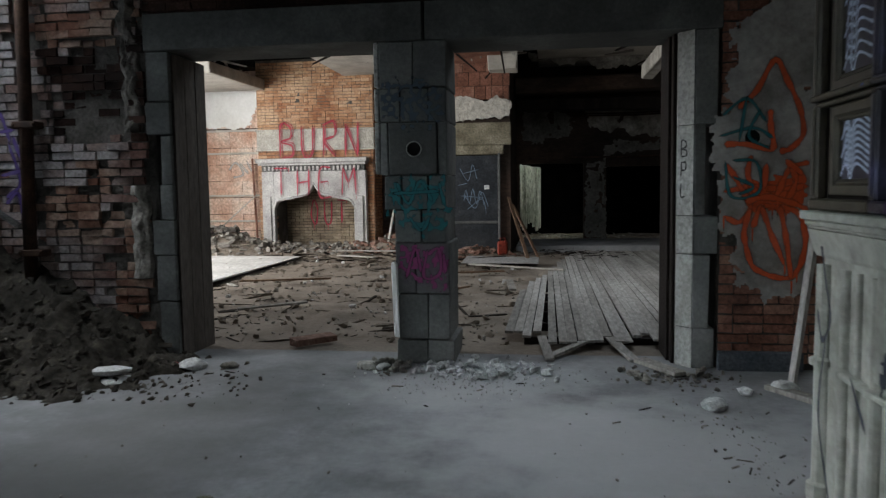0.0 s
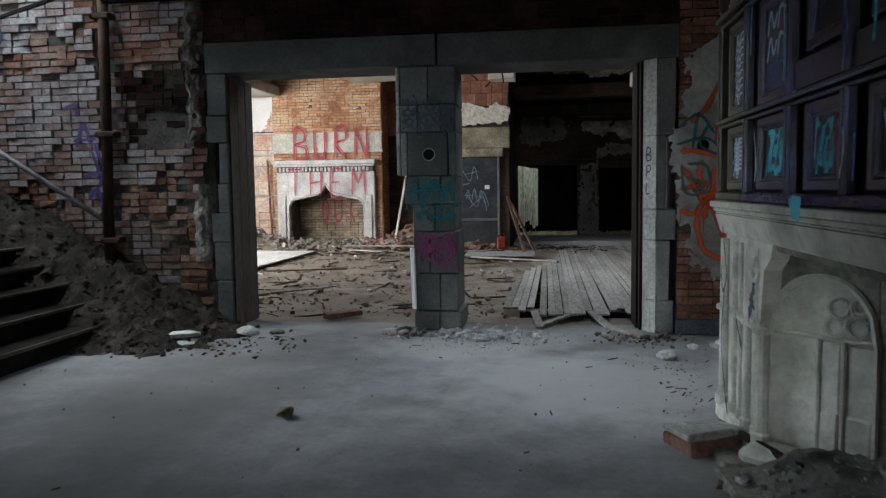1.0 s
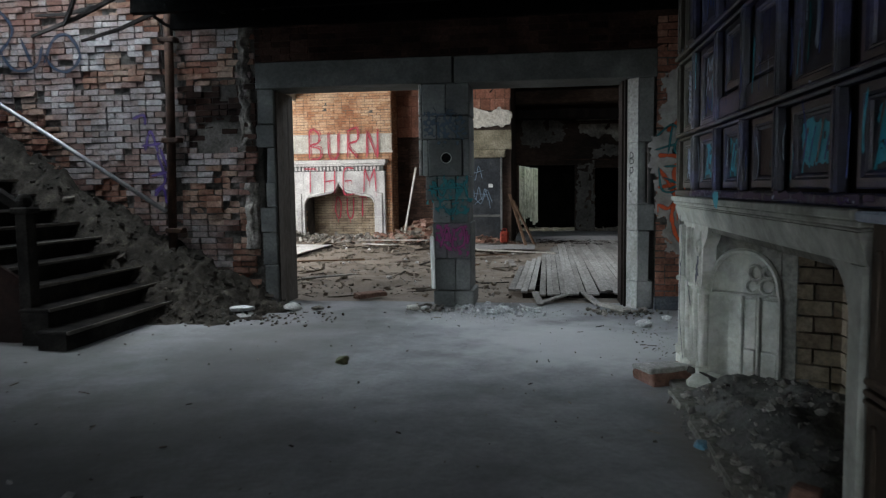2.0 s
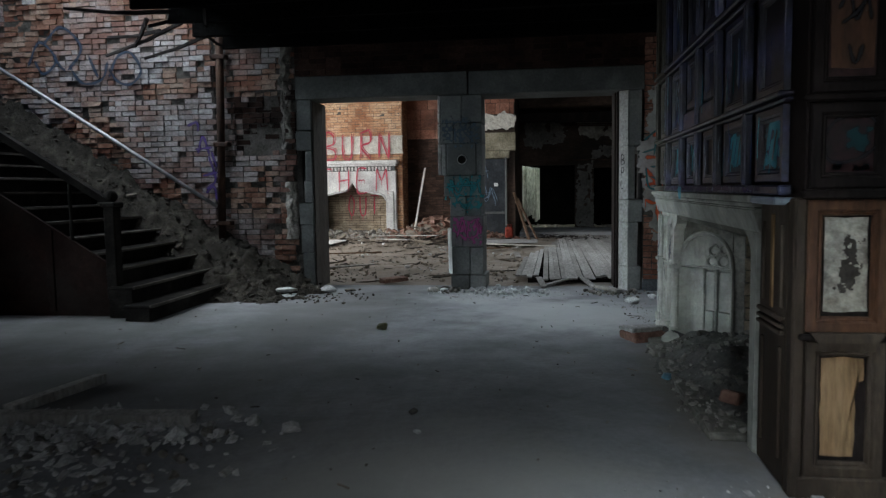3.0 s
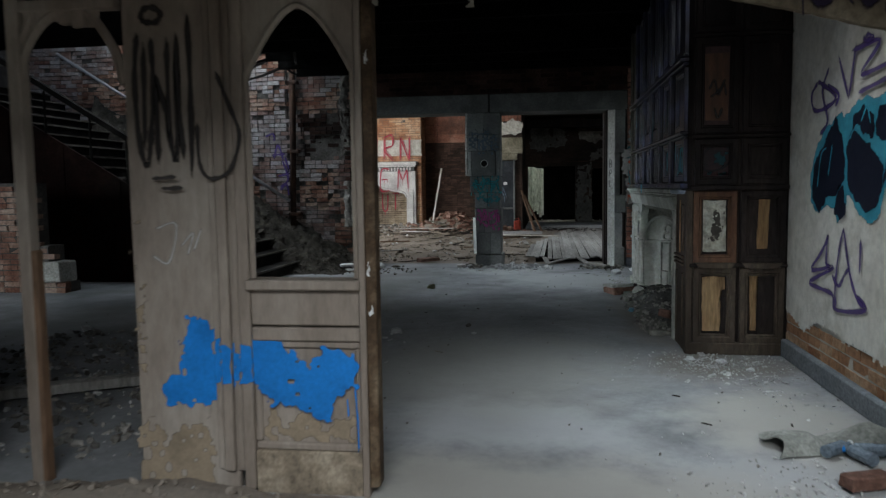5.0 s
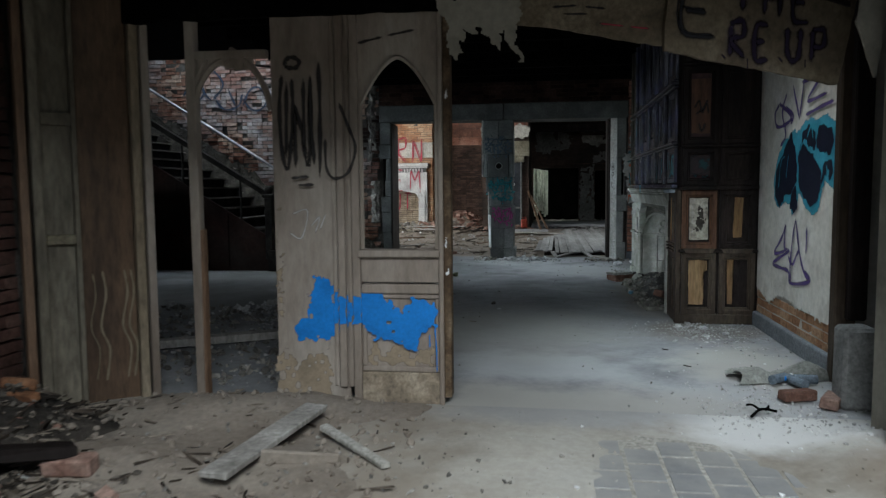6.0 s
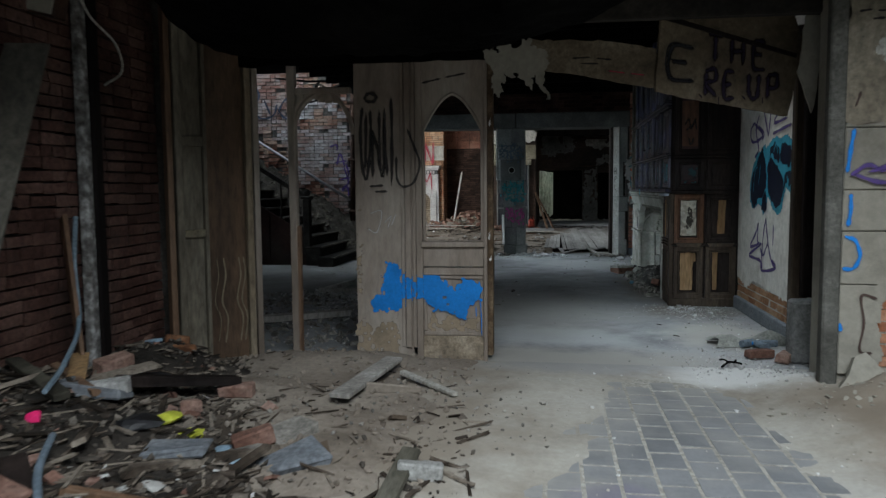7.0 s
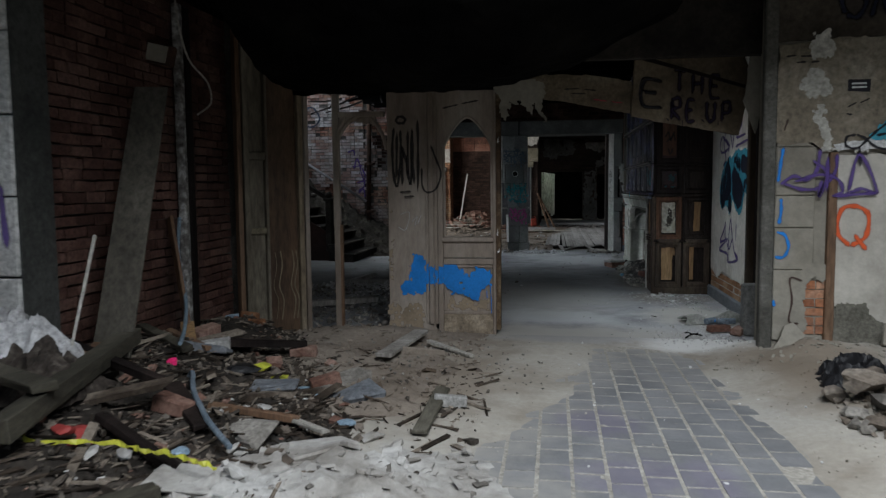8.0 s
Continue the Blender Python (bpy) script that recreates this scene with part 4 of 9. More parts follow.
bm = bmesh.new()
prism(bm, [(-0.55, 0.0), (-0.55, slope_z(-0.55) + 0.02), (-5.2, slope_z(-5.2) + 0.02), (-5.2, 0.0)], "y", -0.05, -0.01)
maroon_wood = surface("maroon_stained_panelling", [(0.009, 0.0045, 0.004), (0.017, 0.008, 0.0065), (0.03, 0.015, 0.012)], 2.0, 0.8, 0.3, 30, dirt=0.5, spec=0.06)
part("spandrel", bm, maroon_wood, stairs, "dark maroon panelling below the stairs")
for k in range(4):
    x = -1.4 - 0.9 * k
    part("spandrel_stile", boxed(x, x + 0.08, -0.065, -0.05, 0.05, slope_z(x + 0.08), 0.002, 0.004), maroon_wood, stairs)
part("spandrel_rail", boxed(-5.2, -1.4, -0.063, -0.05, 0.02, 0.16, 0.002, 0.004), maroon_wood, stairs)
bm = bmesh.new()
box(bm, -0.66, -0.53, -0.1, 0.03, 0.2, 1.22, 0, 0.012)
box(bm, -0.69, -0.50, -0.13, 0.06, 1.22, 1.28, 0, 0.015)
bmesh.ops.create_uvsphere(bm, u_segments=12, v_segments=8, radius=0.07, matrix=Matrix.Translation((-0.595, -0.035, 1.34)))
part("newel_post", bm, stair_wood, stairs)
bm = bmesh.new()
prism(bm, [(-0.55, 1.18), (-0.55, 1.27), (-5.2, 1.27 + 4.65 * 0.608), (-5.2, 1.18 + 4.65 * 0.608)], "y", -0.08, 0.01)
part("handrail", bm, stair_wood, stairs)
for k in range(30):
    x = -0.8 - 0.145 * k
    if random.random() < 0.72:
        continue
    bm = bmesh.new()
    zb, zt = slope_z(x) + 0.02, 1.2 + (-x - 0.55) * 0.608
    h = zt - zb
    tube(bm, [(x, -0.035, zb), (x, -0.035, zb + 0.2 * h), (x, -0.035, zb + 0.35 * h), (x, -0.035, zb + 0.6 * h), (x, -0.035, zt)], [0.018, 0.028, 0.015, 0.022, 0.014], 8)
    part("baluster", bm, stair_wood, stairs)

# broken brick pier beside the foot of the stairwell
pier_stub = wall("brick_pier", [(-8.6, -7.12, 2.96, 3.3, -0.05, 1.5), (-7.12, -6.9, 2.96, 3.3, -0.05, 0.64), (-6.9, -6.68, 2.96, 3.3, -0.05, 0.14)], M_MORTAR, "broken brick pier stub in daylight")
bricks(pier_stub, SOUTH(2.95), -8.6, -6.66, 0.0, 1.5, M_BRICK_BARE, keep=lambda u, z: (z < 0.13 or u < -6.88) and (z < 0.6 or u < -7.1) and not (0.13 < z < 0.44 and u > -7.2), near=(-8.0, -6.6, 0, 1.5), seed=45, rough=0.006, out=0.012, label="sunlit eroded brick")
part("stone_block", boxed(-7.24, -6.7, 2.9, 3.28, 0.145, 0.44, 0.02, 0.02), M_STONE_PALE, pier_stub, "pale rough stone block")

# ---------------------------------------------------------------- rotten hall ceiling
bm = bmesh.new()
for k in range(13):
    x0 = -4.4 + 0.05 * math.sin(k * 2.1)
    y = -2.9 + k * 0.75
    box(bm, x0, 0.15 if -2.7 < y < -1.1 else 1.72, y, y + 0.07, 3.28, 3.46, 0.01)
rng = random.Random(12)
for k in range(60):
    y = rng.uniform(-3, 6.4)
    x = -4.4 + rng.uniform(0, 6)
    if y < -1.1 and x > -2.0:
        continue
    box(bm, x, min(x + rng.uniform(0.5, 2.0), 1.7), y, y + 0.1, 3.46, 3.48, 0.01)
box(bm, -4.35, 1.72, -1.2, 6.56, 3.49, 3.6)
# The opening left over the passage is invented, for the fill lamp above.
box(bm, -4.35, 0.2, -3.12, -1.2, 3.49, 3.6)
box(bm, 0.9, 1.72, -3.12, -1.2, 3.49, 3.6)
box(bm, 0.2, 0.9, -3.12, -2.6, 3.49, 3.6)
# West strip is added, carried north to keep daylight off the stair-side floor.
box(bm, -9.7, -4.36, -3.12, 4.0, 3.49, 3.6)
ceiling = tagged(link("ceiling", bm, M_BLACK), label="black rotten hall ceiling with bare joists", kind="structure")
rng = random.Random(5)
hanging = empty("hanging_laths", pose(-4.3, 5.2, 3.4), label="broken charred laths hanging from the ceiling edge", category="lath")
for k in range(11):
    a = Vector((rng.uniform(-0.7, 1.1), rng.uniform(-0.9, 1.0), rng.uniform(0.0, 0.1)))
    b = a + Vector((rng.uniform(-1.3, 0.3), rng.uniform(-0.3, 0.2), rng.uniform(-0.38, 0.35)))
    bm = bmesh.new()
    tube(bm, [a, a.lerp(b, 0.5) + Vector((0, 0, -0.03)), b], [0.03, 0.025, 0.02], 4)
    part("lath", bm, M_WOOD_DARK, hanging)


# ---------------------------------------------------------------- hall chimney breast: panelling and stone fireplace
def panel(parent, turn, u0, u1, z0, z1, field_mat, frame_mat=M_WOOD_DARK, width=0.045, name="panel"):
    """A fielded panel: a moulded frame round a sunk board; turn places (u, depth, z)."""
    bm = bmesh.new()
    profile = ((0, 0.01), (0, -0.018), (0.006, -0.022), (width * 0.8, -0.022), (width, -0.012), (width + 0.006, -0.014), (width + 0.014, -0.008), (width + 0.018, 0.004))
    rings = [[bm.verts.new(p) for p in ((u0 + o, d, z0 + o), (u1 - o, d, z0 + o), (u1 - o, d, z1 - o), (u0 + o, d, z1 - o))] for o, d in profile]
    for a, b in zip(rings, rings[1:]):
        for k in range(4):
            bm.faces.new((a[k], a[(k + 1) % 4], b[(k + 1) % 4], b[k]))
    bmesh.ops.recalc_face_normals(bm, faces=bm.faces)
    i = width
    bm.transform(turn)
    f = part(name, bm, frame_mat, parent)
    bm = bmesh.new()
    box(bm, u0 + i + 0.018, u1 - i - 0.018, 0.004, 0.012, z0 + i + 0.018, z1 - i - 0.018)
    bm.transform(turn)
    part("field", bm, field_mat, f)
    return f


breast = empty("chimney_breast", pose(1.3, 1.8, 0), label="dark oak panelled chimney breast over a carved stone fireplace", category="chimney breast")
breast.matrix_world = Matrix()
for b in ((0.98, 1.72, -0.06, 0.6, 0, 3.49), (1.06, 1.72, 3.12, 3.88, 0, 1.25), (0.98, 1.72, 0.6, 3.88, 1.25, 3.49)):
    part("core", boxed(*b), M_WOOD_DARK, breast)
S, W = SOUTH(-0.075), WEST(0.962)
STAINED = surface("peeling_white_panel", [(0.05, 0.045, 0.04), (0.34, 0.31, 0.25), (0.46, 0.43, 0.36), (0.5, 0.47, 0.4)], 5, 0.8, 0.4, 30, dirt=0.95, dirt_colour=(0.03, 0.025, 0.02), dirt_scale=3.5)
M_VIOLET_PANEL = surface("violet_sprayed_panel", [(0.007, 0.007, 0.01), (0.018, 0.017, 0.034), (0.06, 0.075, 0.13)], 6.0, 0.42, 0.25, 30, dirt=0.6, dirt_colour=(0.012, 0.01, 0.012), dirt_scale=3)
M_MAROON_PANEL = surface("maroon_sprayed_panel", [(0.01, 0.008, 0.008), (0.028, 0.012, 0.013), (0.05, 0.02, 0.02)], 6, 0.45, 0.25, 30, dirt=0.5)
M_DUSTY_OAK = surface("dusty_oak", [(0.026, 0.017, 0.011), (0.048, 0.033, 0.022), (0.095, 0.073, 0.054)], 2.4, 0.7, 0.3, 35, dirt=0.4, stretch=(1, 1, 0.25))
M_RED_OAK = surface("red_brown_oak", [(0.055, 0.023, 0.011), (0.1, 0.045, 0.023), (0.14, 0.072, 0.04)], 2.2, 0.55, 0.35, 35, dirt=0.4, stretch=(1, 1, 0.2))
# the end that looks towards the entry: two columns of panels
for u0, u1, z0, z1, f, fr in (
        (0.99, 1.315, 0.1, 0.70, M_WOOD_DARK, M_DUSTY_OAK), (1.345, 1.68, 0.1, 0.70, M_WOOD_DARK, M_DUSTY_OAK),
        (0.985, 1.315, 0.74, 1.31, M_WOOD_DARK, M_RED_OAK), (1.345, 1.68, 0.74, 1.31, M_WOOD_DARK, M_WOOD_DARK),
        (0.99, 1.315, 1.36, 1.72, M_MAROON_PANEL, M_WOOD_DARK), (1.345, 1.68, 1.36, 1.72, M_WOOD_DARK, M_WOOD_DARK),
        (0.99, 1.315, 1.76, 2.5, M_MAROON_PANEL, M_WOOD_DARK), (1.345, 1.68, 1.76, 2.5, M_WOOD_DARK, M_WOOD_DARK),
        (0.99, 1.315, 2.54, 3.25, M_WOOD_DARK, M_WOOD_DARK), (1.345, 1.68, 2.54, 3.25, M_WOOD_DARK, M_WOOD_DARK)):
    panel(breast, S, u0, u1, z0, z1, f, fr, 0.05)
INK_SCRAWL = paint("blue_black_scrawl", (0.02, 0.024, 0.04))
M_SOOT = surface("soot", [(0.03, 0.025, 0.02), (0.07, 0.06, 0.05)], 8, 0.9, 0.3)
patch("bare_wood", [(1.065, 0.19), (1.2, 0.19), (1.205, 0.52), (1.235, 0.53), (1.235, 0.63), (1.06, 0.63)], SOUTH(-0.071), M_WOOD_FRESH, breast, 1, 0.008, 0.003, label="raw split wood where the veneer is torn away")
patch("bare_wood", [(1.43, 0.2), (1.475, 0.2), (1.48, 0.63), (1.42, 0.63)], SOUTH(-0.071), M_WOOD_FRESH, breast, 2, 0.008, 0.003)
patch("bare_wood", [(1.47, 0.85), (1.55, 0.85), (1.56, 1.24), (1.48, 1.24)], SOUTH(-0.071), M_WOOD_FRESH, breast, 3, 0.008, 0.003)
patch("peeling_panel", [(1.06, 0.83), (1.235, 0.83), (1.235, 1.235), (1.06, 1.235)], SOUTH(-0.071), STAINED, breast, 4, 0.006, 0.003, label="flaking cream panel with a black burn stain")
blot("burn_stain", [(1.11, 0.92), (1.15, 0.9), (1.19, 0.97), (1.2, 1.1), (1.18, 1.17), (1.13, 1.16), (1.12, 1.05)], SOUTH(-0.075), M_SOOT, breast, 5, 0.04, 30, cell=0.004, holes=0.25)
strokes("loop_graffiti", [[(1.03, 1.55), (1.1, 1.65), (1.22, 1.66), (1.27, 1.57), (1.2, 1.49), (1.08, 1.47), (1.03, 1.55)]], 0.018, SOUTH(-0.076), P_BLACK, breast, 4)
patch("bare_panel", [(1.065, 1.86), (1.235, 1.86), (1.24, 2.38), (1.06, 2.38)], SOUTH(-0.071), M_RED_OAK, breast, 6, 0.006, 0.003, label="bare red-brown panel under dark scrawls")
strokes("dark_scrawl", [[(1.09, 2.1), (1.13, 2.17), (1.16, 2.06), (1.2, 2.14), (1.22, 2.05)], [(1.1, 2.04), (1.17, 2.1), (1.21, 2.18)], [(1.13, 1.96), (1.16, 1.88), (1.19, 1.96)], [(1.0, 1.74), (1.15, 1.76), (1.3, 1.73)]], 0.022, SOUTH(-0.077), P_BLACK, breast, 12)
blot("spray_mark", [(1.13, 1.52), (1.2, 1.5), (1.25, 1.57), (1.2, 1.63), (1.13, 1.6)], SOUTH(-0.069), paint("dull_teal_spray", (0.012, 0.05, 0.058)), breast, 72, 0.03, 16, cell=0.006, lift=0.003, holes=0.3)
blot("spray_mark", [(1.06, 1.43), (1.24, 1.43), (1.22, 1.475), (1.08, 1.47)], SOUTH(-0.068), P_TEAL, breast, 71, 0.03, 16, cell=0.006, lift=0.003, holes=0.25)
for z, h in ((0.705, 0.03), (1.315, 0.04), (1.725, 0.03), (2.505, 0.03)):
    bm = bmesh.new()
    box(bm, 0.955, 1.70, -0.115, -0.07, z, z + h, 0, 0.008)
    part("moulding", bm, M_WOOD_DARK, breast)
part("plinth", boxed(0.955, 1.71, -0.105, -0.06, 0.0, 0.1, 0, 0.01), M_DUSTY_OAK, breast)
for u in (1.02, 1.375):
    bm = bmesh.new()
    prism(bm, [(u - 0.02, 0.742), (u + 0.28, 0.742), (u + 0.25, 0.7), (u + 0.01, 0.7)], "y", -0.128, -0.08)
    part("ledge", bm, M_DUSTY_OAK, breast, "dusty grey ledge moulding")
# pilaster at the corner beside the fireplace
part("pilaster", boxed(0.93, 0.985, -0.1, -0.02, 0.0, 1.32, 0, 0.01), M_DUSTY_OAK, breast)
part("pilaster", boxed(0.938, 0.985, 0.0, 0.43, 0.0, 1.3, 0, 0.012), M_DUSTY_OAK, breast)
part("ochre_strip", boxed(0.93, 0.945, 0.2, 0.235, 0.8, 1.24, 0, 0.004), M_WOOD_FRESH, breast)
for z in (0.70, 0.73, 0.765):
    part("pilaster_moulding", boxed(0.915, 0.945, 0.03, 0.40, z, z + 0.02, 0, 0.005), M_DUSTY_OAK, breast)
for z0, z1 in ((0.12, 0.64), (0.82, 1.2)):
    for y0, y1 in ((0.06, 0.09), (0.34, 0.37)):
        part("pilaster_bead", boxed(0.926, 0.945, y0, y1, z0, z1, 0, 0.006), M_DUSTY_OAK, breast)
part("shelf_end", boxed(0.885, 0.985, 0.05, 0.43, 1.285, 1.32, 0.002, 0.008), paint("pale_blue_shelf", (0.30, 0.34, 0.40)), breast, "shelf end washed with pale blue spray")
# overmantel: three rows of panels along the front, oversprayed in blue and violet
M_OVERSPRAY = surface("oversprayed_oak", [(0.006, 0.0055, 0.009), (0.015, 0.014, 0.032), (0.05, 0.055, 0.15)], 2.6, 0.34, 0.35, 40, dirt=0.5, dirt_colour=(0.01, 0.009, 0.01), stretch=(1, 0.4, 1), spec=0.5)
M_OLIVE_OAK = surface("bare_olive_oak", [(0.03, 0.026, 0.018), (0.06, 0.052, 0.036), (0.10, 0.088, 0.062)], 2.4, 0.55, 0.35, 40, dirt=0.4, stretch=(1, 0.4, 0.4), spec=0.3)
P_PALE_BLUE = paint("pale_blue_overspray", (0.48, 0.57, 0.72))
P_DIM_BLUE = paint("dim_blue_overspray", (0.08, 0.12, 0.34))
P_BRIGHT_CYAN = paint("bright_cyan_spray", (0.05, 0.44, 0.58), 0.4)
P_DEEP_VIOLET = paint("deep_violet_spray", (0.035, 0.02, 0.075), 0.4)
P_MAROON = paint("maroon_spray", (0.12, 0.012, 0.03), 0.4)
rng = random.Random(3)
FIELDS = (("scribble", "cyan", "cyan_red", "maroon", "cyan", "cyan"), ("scribble", "letters", "dark", "dark", "streak", "dark"), ("dark", "letters", "dark", "streak", "dark", "dark"))
BAYS = ((3.30, 3.86), (2.62, 3.30), (2.01, 2.62), (1.41, 2.01), (0.72, 1.41), (0.08, 0.72))
ROWS = ((1.39, 1.74), (1.80, 2.31), (2.42, 3.3))
for row, (z0, z1) in enumerate(ROWS):
    for k, (y0, y1) in enumerate(BAYS):
        a, b = -y1 + (0.15 if k else 0.1), -y0 - 0.05
        kind = FIELDS[row][k]
        oak = M_OLIVE_OAK if k == 0 else M_OVERSPRAY
        if row == 1 and k in (2, 3):
            part("frieze_board", boxed(0.935, 0.965, y0 + 0.03, y1 - 0.03, 1.80, 1.93, 0, 0.01), oak, breast)
            z0 = 1.95
        elif row == 1:
            z0 = 1.80
        f = panel(breast, W, a, b, z0, z1, {"maroon": M_MAROON_PANEL, "dark": M_OVERSPRAY}.get(kind, M_VIOLET_PANEL), oak, 0.045)
        c0, c1, d0, d1 = a + 0.075, b - 0.075, z0 + 0.07, z1 - 0.07
        if kind in ("cyan", "cyan_red"):
            blot("spray_mark", [(c0, d0), (c1, d0), (c1, d1), (c0, d1)], WEST(0.967), P_BRIGHT_CYAN, f, 30 + row * 6 + k, 0.06, 10, cell=0.007, lift=0.003, holes=0.28)
            for q in range(4):
                u = c0 + (c1 - c0) * (q + 0.5) / 4
                strokes("spray_mark", [[(u - 0.03, d0 + rng.uniform(0, 0.05)), (u, (d0 + d1) / 2), (u + 0.04, d1 - rng.uniform(0, 0.04))]], 0.016, WEST(0.964), P_DIM_BLUE if q % 2 else M_OVERSPRAY, f, q)
            strokes("spray_mark", [[(c0 + 0.02, d0 - 0.02), (c0 + 0.06, d0 + 0.07), (c0 + 0.12, d0 + 0.01)]], 0.02, WEST(0.963), P_BRIGHT_CYAN, f, 9)
            if kind == "cyan_red":
                strokes("spray_mark", [[(c1 - 0.05, d1 + 0.04), (c1 - 0.03, (d0 + d1) / 2), (c1, d0 - 0.03)]], 0.05, WEST(0.961), P_MAROON, f, 2)
        elif kind == "scribble":
            for q in range(9):
                z = d0 + (d1 - d0) * q / 9
                strokes("spray_mark", [[(c0 - 0.02 + 0.02 * (q % 3), z), (c0 + 0.04, z + 0.05), (c0 + 0.08, z - 0.01), (c0 + 0.13, z + 0.05), (c1 + 0.02, z)]], 0.014, WEST(0.966), P_PALE_BLUE, f, q)
        elif kind == "letters":
            h = (d1 - d0) / 3
            for q in range(3):
                z = d0 + q * h
                strokes("spray_mark", [[(c0, z), (c0 + 0.05, z + h * 0.9), (c0 + 0.1, z + h * 0.3), (c0 + 0.15, z + h * 0.8)], [(c0 + 0.16, z + h * 0.1), (c0 + 0.2, z + h * 0.9), (c1, z + h * 0.5)]], 0.03, WEST(0.966), P_PALE_BLUE if q else P_DIM_BLUE, f, q)
        elif kind == "streak":
            for q in range(5):
                u = c0 + (c1 - c0) * rng.random()
                strokes("spray_mark", [[(u, d0 + rng.uniform(0, 0.1)), (u + 0.02, d0 + 0.2), (u + 0.01, d1 - rng.uniform(0, 0.1))]], 0.03, WEST(0.966), (P_PALE_BLUE, P_DIM_BLUE, P_TEAL)[q % 3], f, q)
        elif kind == "maroon":
            strokes("spray_mark", [[(a + 0.24, 1.48), (a + 0.3, 1.62), (a + 0.36, 1.5)]], 0.02, WEST(0.966), P_TEAL, f, 5)
        part("stile", boxed(0.915, 0.965, y1 - 0.028, y1 + 0.028, ROWS[row][0] - 0.02, z1 + 0.02, 0, 0.01), oak, breast)
        part("bead", boxed(0.908, 0.917, y1 - 0.012, y1 + 0.012, ROWS[row][0], z1, 0, 0.003), oak, breast)
for z, h, o in ((1.33, 0.045, 0.06), (1.745, 0.02, 0.045), (1.77, 0.025, 0.065), (2.32, 0.025, 0.045), (2.35, 0.03, 0.075), (2.385, 0.02, 0.05)):
    part("moulding", boxed(0.962 - o, 0.966, 0.05, 3.3, z, z + h, 0, 0.008), M_OVERSPRAY, breast)
    part("moulding", boxed(0.962 - o, 0.966, 3.302, 3.88, z, z + h, 0, 0.008), M_OLIVE_OAK, breast)
# Streaks and dabs on stiles and mouldings: overspray mixed with painted glossy highlights.
for k in range(34):
    u, z = -rng.uniform(0.15, 3.25), rng.choice((1.42, 1.5, 1.85, 1.95, 2.05, 2.5))
    strokes("spray_mark", [[(u, z), (u + rng.uniform(-0.02, 0.04), z + 0.1), (u + rng.uniform(-0.03, 0.03), z + rng.uniform(0.15, 0.3))]], rng.uniform(0.008, 0.022), WEST(0.913 if k % 3 else 0.938), (P_PALE_BLUE, P_DIM_BLUE, P_DIM_BLUE, P_BRIGHT_CYAN)[k % 4], breast, k)
blot("spray_mark", [(-3.2, 1.332), (-0.3, 1.332), (-0.3, 1.372), (-3.2, 1.372)], WEST(0.898), P_DEEP_VIOLET, breast, 58, 0.02, 12, cell=0.008, lift=0.003, holes=0.2)
blot("spray_mark", [(-2.36, 1.27), (-2.28, 1.26), (-2.25, 1.37), (-2.42, 1.37)], WEST(0.872), P_BRIGHT_CYAN, breast, 59, 0.015, 20, cell=0.006, lift=0.004)
for k in range(22):
    u, z = -rng.uniform(0.2, 3.6), rng.choice((1.34, 1.775, 1.775, 2.355, 2.355))
    blot("spray_mark", [(u, z), (u + rng.uniform(0.05, 0.2), z), (u + 0.06, z + 0.022), (u + 0.01, z + 0.02)], WEST(0.886 if z > 2 else 0.895), rng.choice((P_PALE_BLUE, P_PALE_BLUE, P_DIM_BLUE, P_PURPLE)), breast, 60 + k, 0.02, 20, cell=0.006, lift=0.004, holes=0.2)

# stone surround
fire = empty("hall_fireplace", pose(0.95, 1.7, 0), label="carved grey limestone fireplace with a moulded mantel and blind-arched cheeks", category="fireplace")
fire.matrix_world = Matrix()
fire_stone = surface("carved_limestone", [(0.24, 0.24, 0.21), (0.38, 0.378, 0.335), (0.50, 0.495, 0.445)], 3.2, 0.85, 0.3, 26, fine_range=(0.82, 1.12), dirt=0.6, dirt_colour=(0.12, 0.115, 0.095), dirt_scale=2.6)
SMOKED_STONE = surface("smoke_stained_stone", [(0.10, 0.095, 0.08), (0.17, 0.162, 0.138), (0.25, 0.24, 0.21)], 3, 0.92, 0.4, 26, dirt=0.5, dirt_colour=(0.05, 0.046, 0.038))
# mantel shelf with stepped mouldings over a sloping fascia
for z0, z1, o in ((1.29, 1.325, 0.10), (1.265, 1.288, 0.08), (1.25, 1.263, 0.065)):
    part("mantel_moulding", boxed(0.975 - o, 0.985, 0.44, 3.9, z0, z1, 0.0, 0.006), fire_stone, fire)
bm = bmesh.new()
prism(bm, [(0.905, 1.248), (0.935, 1.15), (0.945, 1.135), (1.0, 1.135), (1.0, 1.248)], "y", 0.45, 3.88)
part("fascia", bm, fire_stone, fire)
# near jamb with a curved bracket
bm = bmesh.new()
prism(bm, [(0.945, 0.45), (0.93, 0.47), (0.93, 0.57), (0.97, 0.625), (1.02, 0.625), (1.02, 0.45)], "z", 0.0, 1.135)
part("jamb", bm, fire_stone, fire)
bm = bmesh.new()
prism(bm, [(0.62, 0.86)] + [(0.62 + 0.24 * (1 - math.cos(k * math.pi / 20)), 0.86 + 0.275 * math.sin(k * math.pi / 20)) for k in range(1, 11)] + [(0.62, 1.135)], "x", 0.955, 1.03)
part("bracket", bm, fire_stone, fire)
